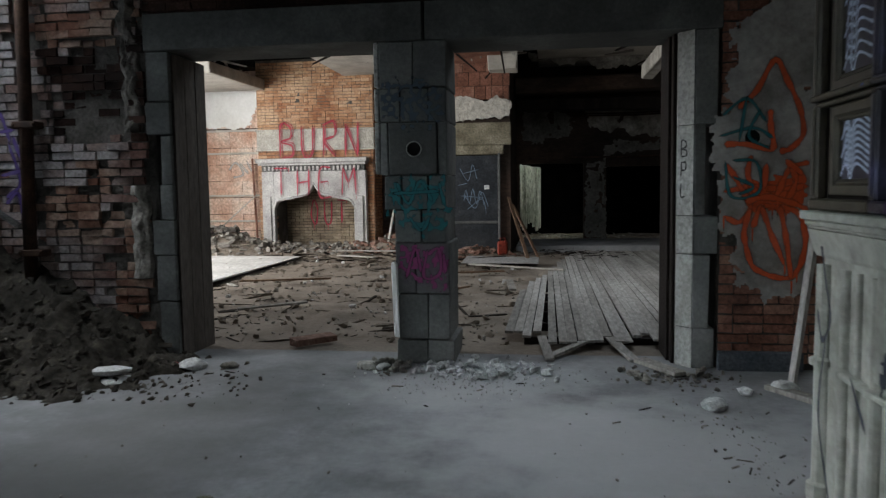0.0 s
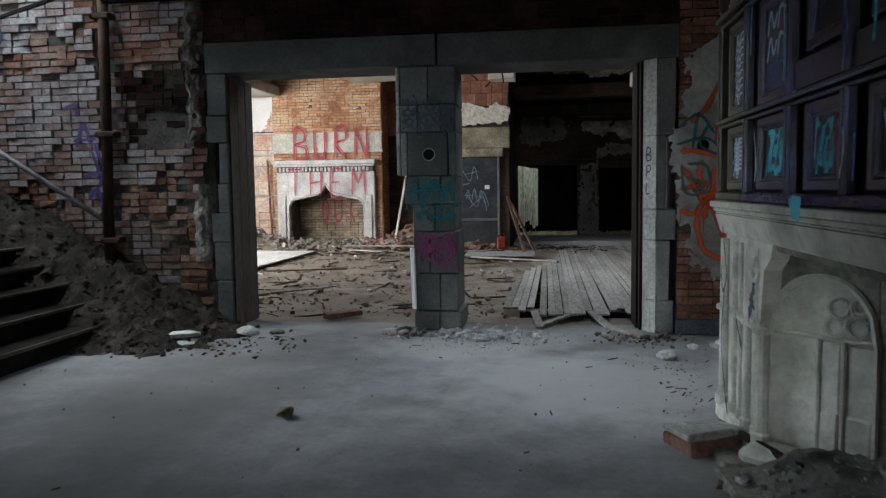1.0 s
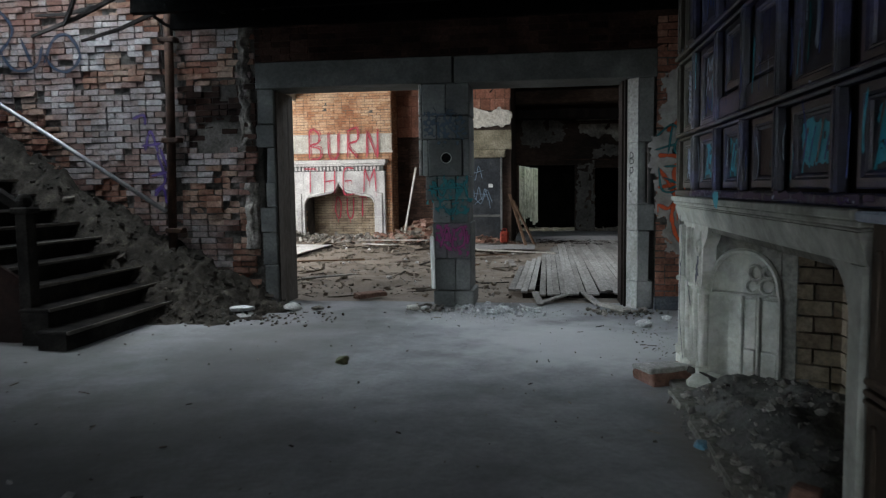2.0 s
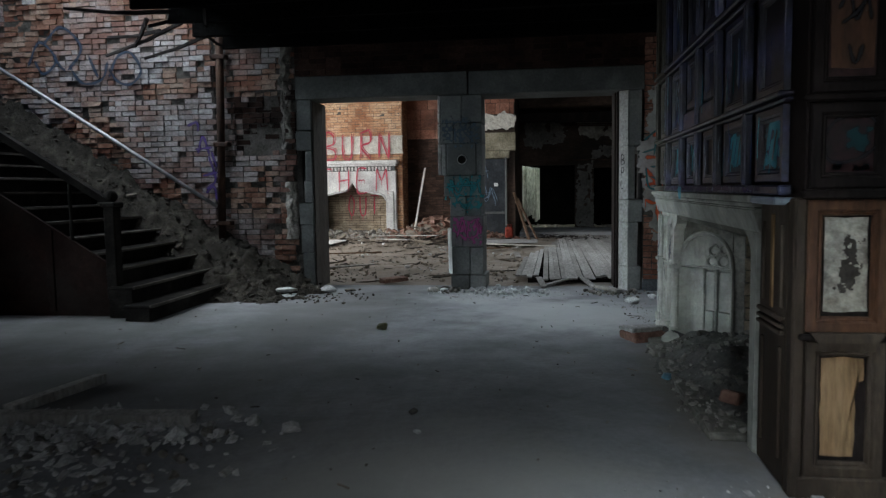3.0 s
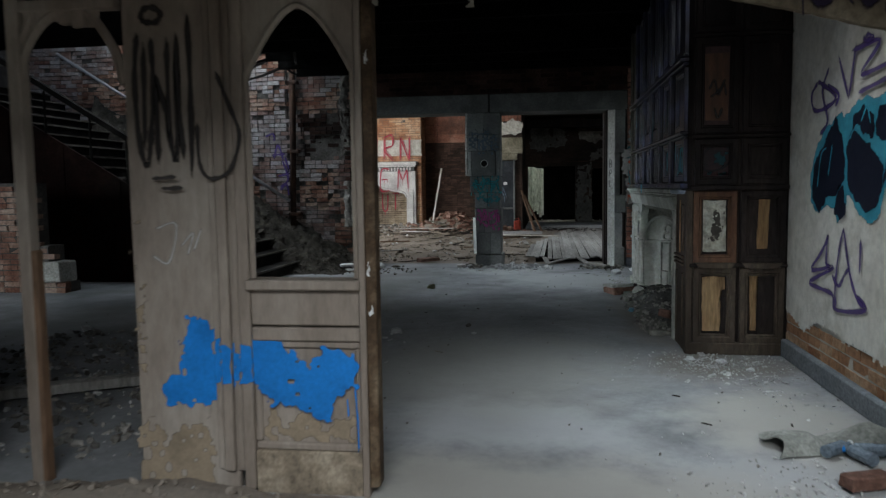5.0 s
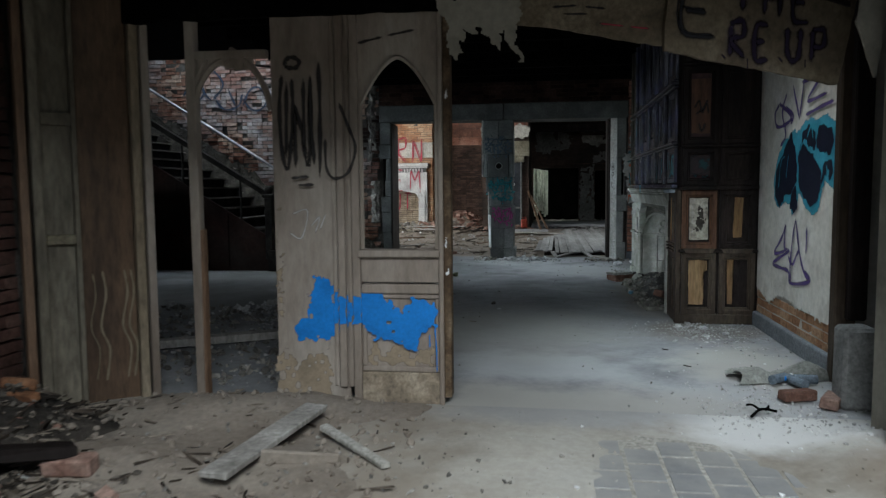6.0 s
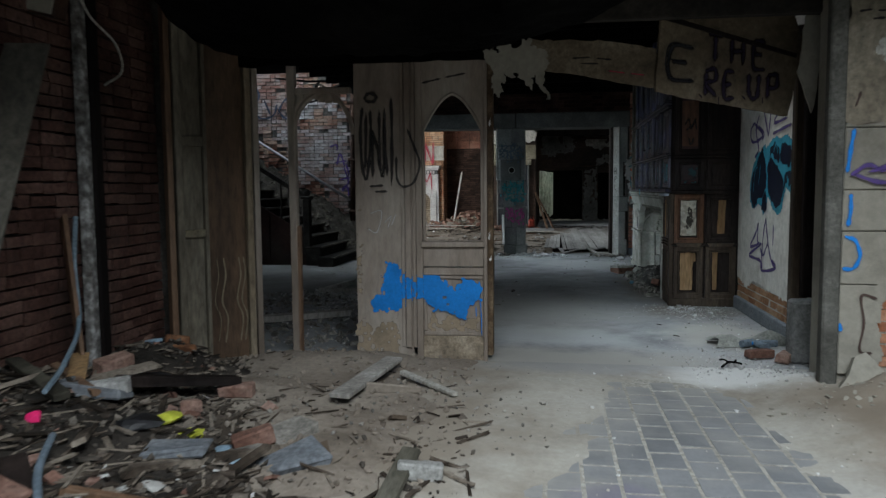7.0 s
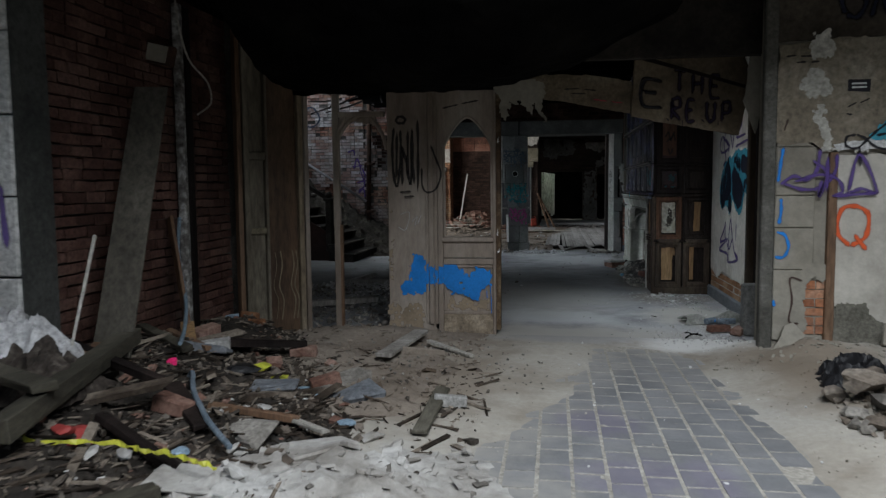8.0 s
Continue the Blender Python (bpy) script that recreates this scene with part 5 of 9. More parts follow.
# far jamb: shafts and hollows between a plinth and a carved head
part("jamb", boxed(0.975, 1.06, 3.08, 3.88, 0, 1.135, 0.0, 0.006), fire_stone, fire)
for y, r in ((3.09, 0.034), (3.2, 0.018), (3.33, 0.03), (3.5, 0.016), (3.62, 0.024), (3.84, 0.04)):
    bm = bmesh.new()
    tube(bm, [(0.972, y, 0.1), (0.972, y, 0.16), (0.972, y, 0.17), (0.972, y, 0.67), (0.972, y, 0.675), (0.972, y, 0.70), (0.972, y, 0.71), (0.972, y, 1.1)], [r * 1.5, r * 1.5, r, r, r * 1.5, r * 1.5, r, r], 10)
    part("shaft", bm, fire_stone, fire)
part("jamb_plinth", boxed(0.925, 1.06, 3.05, 3.9, 0, 0.11, 0.004, 0.02), fire_stone, fire)
part("jamb_band", boxed(0.94, 0.98, 3.06, 3.64, 0.675, 0.70, 0.002, 0.006), fire_stone, fire)
bm = bmesh.new()
prism(bm, [(3.04, 0.74), (3.3, 0.74), (3.3, 1.135), (2.86, 1.135), (2.9, 1.06), (3.0, 1.0)], "x", 0.945, 1.03)
part("carved_head", bm, fire_stone, fire)
bm = bmesh.new()
tube(bm, [(0.943, 3.12 + 0.065 * math.cos(a * 0.5) * (1 - a * 0.035), 0.98 + 0.065 * math.sin(a * 0.5) * (1 - a * 0.035)) for a in range(20)], 0.018, 6)
part("scroll", bm, fire_stone, fire)
strokes("black_scrawl", [[(-3.78, 1.2), (-3.72, 1.05), (-3.66, 0.9), (-3.74, 0.8), (-3.8, 0.92)], [(-3.7, 0.82), (-3.76, 0.5), (-3.66, 0.25), (-3.58, 0.1)], [(-3.45, 0.72), (-3.3, 0.55)]], 0.026, WEST(0.93), INK_SCRAWL, fire, 3)
blot("black_smear", [(-3.28, 0.74), (-3.2, 0.72), (-3.1, 0.9), (-3.06, 1.02), (-3.12, 1.04), (-3.2, 0.9)], WEST(0.944), INK_SCRAWL, fire, 5, 0.05, 16, cell=0.006, lift=0.003, holes=0.3)
# splayed far cheek with a blind arch; u runs into the hearth, z up
CHEEK = pose(1.0, 3.06, 0, 0, 0, -43)


def arch_z(u):
    t = abs((u - 0.245) / 0.245)
    return 0.69 + 0.29 * math.sqrt(max(0, 1 - t ** 2.2))


def cheek_part(name, bm, material=None):
    bm.transform(CHEEK)
    return part(name, bm, material or fire_stone, fire)


bm = bmesh.new()
N = 28
for k in range(N):
    a, b = 0.49 * k / N, 0.49 * (k + 1) / N
    prism(bm, [(a, arch_z(a)), (b, arch_z(b)), (b, 1.2), (a, 1.2)], "y", 0.0, 0.12)
bmesh.ops.remove_doubles(bm, verts=bm.verts, dist=0.0005)
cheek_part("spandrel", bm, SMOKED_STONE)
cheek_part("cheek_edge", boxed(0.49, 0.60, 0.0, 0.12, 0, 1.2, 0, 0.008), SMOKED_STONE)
# hollow of the arch: a shallow curved niche on one side, a traceried panel on the other
bm = bmesh.new()
prism(bm, [(0.0, 0.0), (0.0, 0.12), (0.22, 0.12), (0.22, 0.045)] + [(0.22 - 0.22 * k / 8, 0.045 + 0.035 * math.sin(math.pi * k / 8) - 0.045 * k / 8) for k in range(1, 8)], "z", 0.0, 1.0)
cheek_part("niche", bm)
cheek_part("reveal_panel", boxed(0.22, 0.49, 0.035, 0.12, 0, 1.0))
for x0, x1 in ((0.235, 0.325), (0.355, 0.475)):
    cheek_part("blind_light", boxed(x0, x1, 0.02, 0.04, 0.13, 0.67, 0, 0.008))
    cheek_part("blind_light_foot", boxed(x0, x1, 0.005, 0.04, 0.12, 0.34, 0.004, 0.012))
for x in (0.225, 0.34, 0.482):
    bm = bmesh.new()
    tube(bm, [(x, 0.018, 0.12), (x, 0.018, 0.69)], 0.013, 8)
    cheek_part("mullion", bm)
cheek_part("transom", boxed(0.0, 0.49, 0.004, 0.04, 0.685, 0.702, 0, 0.005))
for cx, cz, r in ((0.29, 0.75, 0.042), (0.39, 0.755, 0.05), (0.31, 0.84, 0.045), (0.40, 0.85, 0.036)):
    bm = bmesh.new()
    tube(bm, [(cx + r * math.cos(a * math.tau / 12), 0.026, cz + r * math.sin(a * math.tau / 12)) for a in range(13)], 0.013, 6)
    cheek_part("tracery", bm)
bm = bmesh.new()
tube(bm, [(0.49 * k / 24, -0.004, arch_z(0.49 * k / 24)) for k in range(25)], 0.018, 6)
cheek_part("arch_moulding", bm)
bm = bmesh.new()
tube(bm, [(0.492, -0.004, 0.1), (0.492, -0.004, 0.69)], 0.016, 6)
cheek_part("arch_shaft", bm)
cheek_part("sill", boxed(-0.1, 0.58, -0.14, 0.05, 0, 0.13, 0.012, 0.045))
# near cheek, plain
bm = boxed(0.0, 0.6, -0.12, 0.0, 0, 1.2)
bm.transform(pose(1.0, 0.62, 0, 0, 0, 43))
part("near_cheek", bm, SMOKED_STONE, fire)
# splayed soffit of the lintel
bm = bmesh.new()
prism(bm, [(0.955, 1.134), (0.975, 1.10), (1.42, 0.975), (1.46, 0.975), (1.46, 1.249), (0.955, 1.249)], "y", 0.6, 3.12)
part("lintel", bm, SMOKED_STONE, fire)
firebrick = surface("buff_firebrick", [(0.17, 0.13, 0.09), (0.27, 0.215, 0.15), (0.36, 0.30, 0.225)], 2.5, 0.9, 0.4, 30, vary=0.12, dirt=0.5)
bricks(fire, pose(1.43, 2.66, 0, 0, 0, -24), 0.0, 0.42, 0.0, 1.2, firebrick, near=(0.0, 0.5, 0.0, 1.2), seed=8, course=0.1, length=0.2, rough=0.003, out=0.004)
bricks(fire, WEST(1.66), -2.6, -0.9, 0.0, 1.2, firebrick, seed=9, course=0.1, rough=0.003, out=0.004, depth=0.05)
part("smoke_shelf", boxed(1.42, 1.72, 0.6, 3.1, 1.2, 1.25), M_SOOT, fire)
for k in range(8):
    y = 0.62 + k * 0.33
    part("hearth_slab", boxed(0.74 + 0.03 * math.sin(k * 3), 1.0, y, y + 0.32, 0.0, 0.05, 0.012, 0.012), SMOKED_STONE, fire)


# ash bank on the hearth
def h_ash(x, y):
    edge = min(1, max(0, (x - 0.76 - 0.06 * math.sin(y * 2.1)) / 0.3)) * min(1, max(0, (3.05 - y) / 0.2)) * min(1, max(0, (y - 0.6) / 0.3))
    return -0.02 + edge * (0.14 + 0.07 * fbm(x, y, 2.5, 6)) + bump_at(x, y, 1.3, 2.0, 0.5, 1.0, 0.1) + 0.025 * fbm(x, y, 4) + 0.014 * fbm(x, y, 14)


sheet("hearth_ash", 0.68, 1.7, 0.45, 3.02, 0.035, h_ash, surface("grey_ash", [(0.075, 0.072, 0.065), (0.12, 0.115, 0.105), (0.2, 0.193, 0.178)], 3, 0.95, 0.8, 30, dirt=0.5, distance=0.02), label="grey ash and plaster crumbs banked on the hearth")

# ---------------------------------------------------------------- graffiti wall beyond the fireplace
PW = WEST(1.72)
blot("white_plaster", [(0.02, 0.36), (0.5, 0.3), (0.8, 0.38), (1.2, 0.33), (1.6, 0.36), (2.1, 0.33), (2.17, 0.5), (2.17, 3.0), (0.02, 3.0)], PW, surface("cream_plaster", [(0.58, 0.54, 0.47), (0.74, 0.705, 0.635), (0.82, 0.80, 0.745)], 1.6, 0.9, 0.3, 18, fine_range=(0.8, 1.08), dirt=0.5, dirt_colour=(0.26, 0.215, 0.15), dirt_scale=1.7), wall_east, 5, 0.05, 7, cell=0.015, lift=0.014)
bricks(wall_east, WEST(1.715), 0.0, 2.18, 0.12, 0.42, M_BRICK_ORANGE, near=(0, 2.2, 0, 0.5), seed=11, rough=0.004, out=0.003, depth=0.03)
bm = boxed(1.66, 1.716, -2.18, -0.1, 0.0, 0.14, 0, 0.01)
part("baseboard", bm, surface("blue_grey_skirting", [(0.16, 0.175, 0.19), (0.24, 0.255, 0.27)], 3, 0.8, 0.3), wall_east)
GW = WEST(1.702)
strokes("purple_graffiti", [[(0.66, 2.06), (0.54, 1.98), (0.61, 1.87), (0.85, 1.87), (0.99, 1.92), (0.75, 2.03), (0.66, 2.06)], [(0.86, 2.13), (0.75, 1.98), (0.86, 1.78), (0.72, 1.69)], [(0.84, 2.02), (1.04, 1.93), (0.99, 1.86)], [(1.02, 2.18), (1.21, 1.88)], [(1.21, 1.88), (1.3, 2.21)], [(1.23, 2.17), (1.63, 2.16), (1.39, 2.01), (1.81, 2.02)], [(1.35, 1.9), (1.67, 1.93), (1.94, 1.95)], [(1.4, 2.21), (1.47, 2.22), (1.54, 2.19), (1.47, 2.19), (1.4, 2.21)]], 0.036, GW, P_PURPLE, seed=21, label="purple spray letters on cream plaster")
strokes("purple_graffiti", [[(0.94, 1.02), (0.83, 0.9), (0.64, 0.75), (1.04, 0.81), (0.61, 0.66), (0.77, 0.64), (1.03, 0.63), (1.1, 0.54), (1.55, 0.61), (1.42, 0.68)], [(0.92, 1.02), (0.91, 0.83), (0.98, 0.81)], [(1.19, 1.08), (1.12, 0.9), (1.08, 0.68), (1.1, 0.55)], [(1.19, 1.08), (1.3, 0.82), (1.42, 0.67), (1.54, 0.62)], [(1.02, 0.76), (1.14, 0.7), (1.24, 0.79), (1.3, 0.83)], [(1.46, 1.03), (1.46, 0.81)]], 0.036, GW, P_PURPLE, seed=22, label="angular purple spray tag low on the plaster")
blot("cyan_graffiti", [(0.74, 1.13), (0.56, 1.21), (0.54, 1.43), (0.69, 1.66), (1.0, 1.79), (1.21, 1.8), (1.36, 1.86), (1.59, 1.86), (1.76, 1.87), (1.97, 1.79), (2.02, 1.67), (1.97, 1.53), (2.02, 1.3), (1.94, 1.3), (1.8, 1.38), (1.75, 1.27), (1.65, 1.13), (1.52, 1.11), (1.37, 1.17), (1.23, 1.29), (1.19, 1.17), (1.06, 1.09), (1.03, 1.18), (0.88, 1.2)], GW, P_CYAN, None, 6, 0.03, 9, cell=0.01, lift=0.003, label="cyan spray halo round a bubbled tag")
INK = paint("blue_black_spray", (0.012, 0.014, 0.03))
ink = empty("black_graffiti", label="blue-black bubbled spray tag with a cyan halo", category="graffiti")
for k, lobe in enumerate(([(0.74, 1.15), (0.6, 1.25), (0.61, 1.49), (0.81, 1.65), (1.0, 1.79), (1.12, 1.67), (1.19, 1.52), (1.17, 1.36), (1.02, 1.26), (0.88, 1.24)],
                          [(1.04, 1.35), (1.03, 1.16), (1.12, 1.11), (1.22, 1.17), (1.17, 1.36)],
                          [(1.18, 1.56), (1.32, 1.69), (1.43, 1.62), (1.62, 1.54), (1.74, 1.44), (1.67, 1.22), (1.51, 1.17), (1.36, 1.23), (1.23, 1.35)],
                          [(1.21, 1.57), (1.27, 1.76), (1.45, 1.82), (1.58, 1.74), (1.6, 1.6), (1.43, 1.65), (1.31, 1.71)],
                          [(1.7, 1.3), (1.74, 1.5), (1.8, 1.54), (1.93, 1.53), (1.97, 1.42), (1.92, 1.36), (1.82, 1.42), (1.77, 1.36)],
                          [(1.75, 1.81), (1.91, 1.76), (1.96, 1.65), (1.89, 1.56), (1.79, 1.56), (1.63, 1.61), (1.6, 1.69), (1.64, 1.79)])):
    blot("lobe", lobe, WEST(1.697), INK, ink, 7 + k, 0.03, 9, cell=0.01, lift=0.002, holes=0.06)
strokes("cyan_lines", [[(0.72, 1.32), (0.78, 1.55), (0.88, 1.6)], [(0.92, 1.4), (0.98, 1.62)], [(1.42, 1.72), (1.5, 1.8), (1.56, 1.7)], [(1.85, 1.5), (1.9, 1.38)]], 0.02, WEST(1.694), P_CYAN, seed=23, label="thin cyan spray lines inside the dark tag")
# door lining, plinth and corner post
frame_door = empty("door_1", label="narrow dark doorway, its lining darkened to stand for recess shade", kind="structure", category="doorway")
# Both lining boards are dark oak, standing in for shade in the recess.
part("lining", boxed(1.62, 1.76, -2.28, -2.18, 0.0, 2.75, 0.003, 0.012), M_DUSTY_OAK, frame_door)
part("lining", boxed(1.68, 1.8, -2.36, -2.285, 0.45, 2.6, 0.003, 0.01), M_WOOD_DARK, frame_door)
part("plinth_block", boxed(1.45, 1.64, -2.93, -2.74, 0.0, 0.5, 0.006, 0.02), surface("grey_plinth_stone", [(0.14, 0.142, 0.136), (0.20, 0.2, 0.192), (0.27, 0.27, 0.26)], 3, 0.85, 0.6, 30, dirt=0.5, distance=0.02), frame_door)
part("post", boxed(1.34, 1.44, -3.86, -3.76, 0.0, 3.05, 0.004, 0.012), surface("grey_painted_post", [(0.06, 0.058, 0.05), (0.1, 0.097, 0.085), (0.155, 0.15, 0.135)], 3, 0.75, 0.4, 40, dirt=0.4), frame_door)

# ---------------------------------------------------------------- entry wall with flaking boards
for z0, z1 in ((0.15, 0.75), (0.75, 1.1), (1.1, 1.37), (1.37, 1.77), (1.77, 2.06), (2.06, 2.5)):
    part("facing_block", boxed(1.45, 1.69 if z0 < 0.5 else 1.76, -3.835, -3.80, z0 + 0.003, z1 - 0.003, 0.003, 0.006), M_ENTRY_PLASTER, wall_entry_east)
bricks(wall_entry_east, SOUTH(-3.81), 1.68, 1.87, 0.2, 0.72, surface("bright_orange_brick", [(0.24, 0.085, 0.04), (0.36, 0.15, 0.075), (0.44, 0.25, 0.16)], 3, 0.9, 0.5, 30, vary=0.15, dirt=0.45, dirt_colour=(0.28, 0.24, 0.2)), near=(1.5, 1.9, 0, 0.75), seed=14, rough=0.004, out=0.006, depth=0.05)
blot("plaster_edge", [(1.67, 0.15), (1.72, 0.28), (1.69, 0.45), (1.7, 0.62), (1.77, 0.7), (1.84, 0.63), (1.88, 0.7), (1.88, 0.8), (1.66, 0.8)], SOUTH(-3.828), M_ENTRY_PLASTER, wall_entry_east, 41, 0.02, 14, cell=0.008, lift=0.008)
patch("pale_board", [(1.92, 0.44), (2.17, 0.45), (2.19, 0.36), (2.33, 0.3), (2.42, 0.32), (2.42, 1.7), (1.92, 1.7)], SOUTH(-3.8), M_PLASTER, wall_entry_east, 8, 0.012, 0.02, label="smooth pale board")
blot("rough_render", [(1.92, 0.1), (2.42, 0.05), (2.42, 0.3), (2.31, 0.32), (2.2, 0.37), (2.18, 0.46), (1.95, 0.47)], SOUTH(-3.815), surface("rough_grey_render", [(0.12, 0.115, 0.095), (0.19, 0.18, 0.15), (0.26, 0.25, 0.215)], 3, 0.95, 0.8, 34, dirt=0.4, distance=0.012), wall_entry_east, 42, 0.02, 12, cell=0.01, lift=0.012)
bricks(wall_entry_east, SOUTH(-3.82), 2.22, 2.42, 0.16, 0.32, M_BRICK_RED, near=(2.2, 2.5, 0, 0.4), seed=15, rough=0.004, out=0.006, depth=0.04)
M_FLAKE = surface("grimy_cream_flakes", [(0.30, 0.29, 0.25), (0.42, 0.41, 0.37), (0.52, 0.51, 0.47)], 4, 0.9, 0.4, 24, dirt=0.4, dirt_colour=(0.18, 0.16, 0.12))
patch("buff_board", [(1.4, 1.8), (1.72, 1.79), (1.8, 1.74), (2.6, 1.74), (2.6, 2.62), (1.9, 2.64), (1.6, 2.6), (1.45, 2.6)], SOUTH(-3.805), surface("buff_board", [(0.13, 0.112, 0.08), (0.21, 0.182, 0.138), (0.285, 0.255, 0.205)], 1.5, 0.9, 0.25, 18, dirt=0.45, dirt_colour=(0.16, 0.13, 0.095), dirt_scale=1.8), wall_entry_east, 9, 0.02, 0.03, label="buff board with torn edge")
patch("upper_board", [(1.42, 2.62), (2.6, 2.66), (2.6, 3.1), (1.42, 3.1)], SOUTH(-3.8), surface("dark_upper_board", [(0.03, 0.025, 0.019), (0.055, 0.046, 0.036), (0.085, 0.073, 0.058)], 1.6, 0.9, 0.3, 20, dirt=0.4), wall_entry_east, 16, 0.01, 0.02, label="dark board high on the wall")
for k, ring in enumerate(([(1.62, 2.25), (1.64, 2.38), (1.7, 2.41), (1.77, 2.37), (1.84, 2.3), (1.85, 2.22), (1.8, 2.15), (1.7, 2.16)], [(1.73, 2.02), (1.77, 2.13), (1.82, 2.0), (1.84, 1.9), (1.87, 1.75), (1.83, 1.73), (1.77, 1.86)], [(1.84, 1.74), (2.5, 1.71), (2.5, 1.76), (1.9, 1.78)], [(1.66, 2.55), (1.72, 2.48), (1.8, 2.47), (1.86, 2.55), (1.84, 2.7), (1.7, 2.68)])):
    blot("flaked_plaster", ring, SOUTH(-3.838), M_FLAKE, wall_entry_east, 10 + k, 0.045, 10, cell=0.008, lift=0.004 + 0.002 * k, holes=0.08)
part("batten", boxed(1.86, 1.93, -3.85, -3.8, 0.12, 1.72, 0.003, 0.006), M_WOOD_BROWN, wall_entry_east)
strokes("orange_letter", None, 0.042, SOUTH(-3.832), P_ORANGE, seed=31, label="large orange sprayed letter Q on the board", letters=word("Q", 1.94, 0.95, 0.33, 0.33))
strokes("purple_tag", [[(1.48, 1.46), (1.58, 1.53), (1.68, 1.5), (1.76, 1.58), (1.78, 1.75)], [(1.5, 1.47), (1.66, 1.42), (1.8, 1.44), (1.9, 1.56), (1.91, 1.71)], [(1.72, 1.66), (1.84, 1.55), (1.78, 1.36), (1.8, 1.5)], [(1.58, 1.48), (1.78, 1.54), (1.92, 1.5), (1.96, 1.4), (1.88, 1.36)], [(1.84, 1.7), (1.84, 1.4)], [(2.0, 1.38), (2.08, 1.7), (2.22, 1.4), (2.1, 1.42), (1.97, 1.37)], [(1.88, 1.36), (2.24, 1.39)]], 0.034, SOUTH(-3.856), P_PURPLE, seed=32, label="angular purple spray tag across wall and board")
strokes("blue_marks", [[(1.5, 1.77), (1.48, 1.62), (1.465, 1.48)], [(1.49, 1.35), (1.495, 1.25), (1.48, 1.13)], [(1.46, 1.07), (1.53, 1.04), (1.56, 0.94), (1.52, 0.86), (1.45, 0.86)], [(1.45, 0.5), (1.46, 0.44)]], 0.03, SOUTH(-3.842), P_BLUE, seed=33, label="bright blue spray dashes on the wall")
strokes("brown_marks", [[(1.68, 0.66), (1.58, 0.68), (1.6, 0.5), (1.58, 0.32), (1.66, 0.3)], [(1.5, 1.9), (1.53, 2.0)]], 0.018, SOUTH(-3.842), paint("dark_brown_spray", (0.06, 0.035, 0.03)), seed=34, label="thin dark brown sprayed bracket on the wall")
strokes("black_marks", [[(1.5, 2.5), (1.58, 2.51)], [(1.61, 2.5), (1.7, 2.5)], [(1.58, 2.45), (1.66, 2.455)], [(1.69, 2.45), (1.76, 2.455)]], 0.016, SOUTH(-3.843), P_BLACK, seed=36, label="two lines of small black writing", curved=False)
strokes("black_marks", [[(1.98, 2.08), (2.05, 2.12)], [(2.07, 2.11), (2.15, 2.15)], [(1.97, 2.03), (2.02, 2.02)]], 0.014, SOUTH(-3.843), P_BLACK, seed=37, label="small black writing below a sticker", curved=False)
sticker = patch("sticker", [(1.98, 2.21), (2.15, 2.2), (2.15, 2.3), (1.98, 2.305)], SOUTH(-3.842), P_BLACK, None, 12, 0.002, 0.001, label="small black sticker with white lines on the buff board", category="sticker")
for z in (2.232, 2.262):
    part("printed_line", boxed(2.01, 2.12, -3.8505, -3.8495, z, z + 0.014), M_WHITE_BIT, sticker)
patch("white_strip", [(1.88, 1.79), (1.96, 1.8), (2.5, 1.86), (2.5, 1.75), (2.1, 1.735), (1.9, 1.75)], SOUTH(-3.842), M_WHITE_BIT, wall_entry_east, 18, 0.012, 0.003)
blot("cyan_patch", [(2.13, 1.82), (2.27, 1.8), (2.5, 1.86), (2.5, 2.05), (2.3, 2.0), (2.2, 1.9)], SOUTH(-3.848), P_CYAN, wall_entry_east, 19, 0.03, 12, cell=0.008, lift=0.002)
strokes("black_loops", [[(2.05, 1.86), (1.98, 1.84), (1.98, 1.77), (2.06, 1.75), (2.13, 1.81), (2.2, 1.88), (2.32, 1.98)], [(2.05, 1.86), (2.12, 1.83), (2.2, 1.76), (2.3, 1.74), (2.36, 1.8), (2.3, 1.86), (2.2, 1.85)], [(2.08, 1.76), (2.09, 1.6)]], 0.024, SOUTH(-3.853), P_BLACK, seed=38, label="black sprayed double loop on the buff board")
strokes("blue_letters", [[(1.95, 2.82), (1.92, 2.95), (2.02, 3.02), (2.1, 2.92), (2.04, 2.8), (1.95, 2.82)], [(2.14, 2.78), (2.2, 2.98), (2.28, 2.8)], [(2.32, 2.98), (2.4, 2.78), (2.5, 3.0)]], 0.06, SOUTH(-3.83), INK, seed=39, label="thick blue-black spray letters high on the wall")

# ---------------------------------------------------------------- far room: fireplace wall
far_breast = wall("chimney_breast_far", [(-7.45, -7.02, 18.615, 19.45, -0.2, 4.7), (-4.92, -4.45, 18.615, 19.45, -0.2, 4.7), (-7.02, -4.92, 18.615, 19.45, 1.75, 4.7)], M_MORTAR, "orange brick chimney breast")
bricks(far_breast, SOUTH(18.6), -7.45, -4.45, -0.05, 4.7, M_BRICK_ORANGE, keep=lambda u, z: not (-7.02 < u < -4.92 and z < 1.72) and not (2.45 < z < 2.95 and -7.35 < u < -4.55), seed=21, rough=0.004, out=0.005, near=(-6.9, -4.9, 3.0, 3.9), sink=lambda u, z: 0.012 * max(0, fbm(u, z, 1.5)), label="orange brick, flaking")
bricks(far_breast, EAST(-4.435), 18.62, 19.45, 0, 4.7, M_BRICK_ORANGE, seed=22, rough=0.004, out=0.005, label="orange brick side")
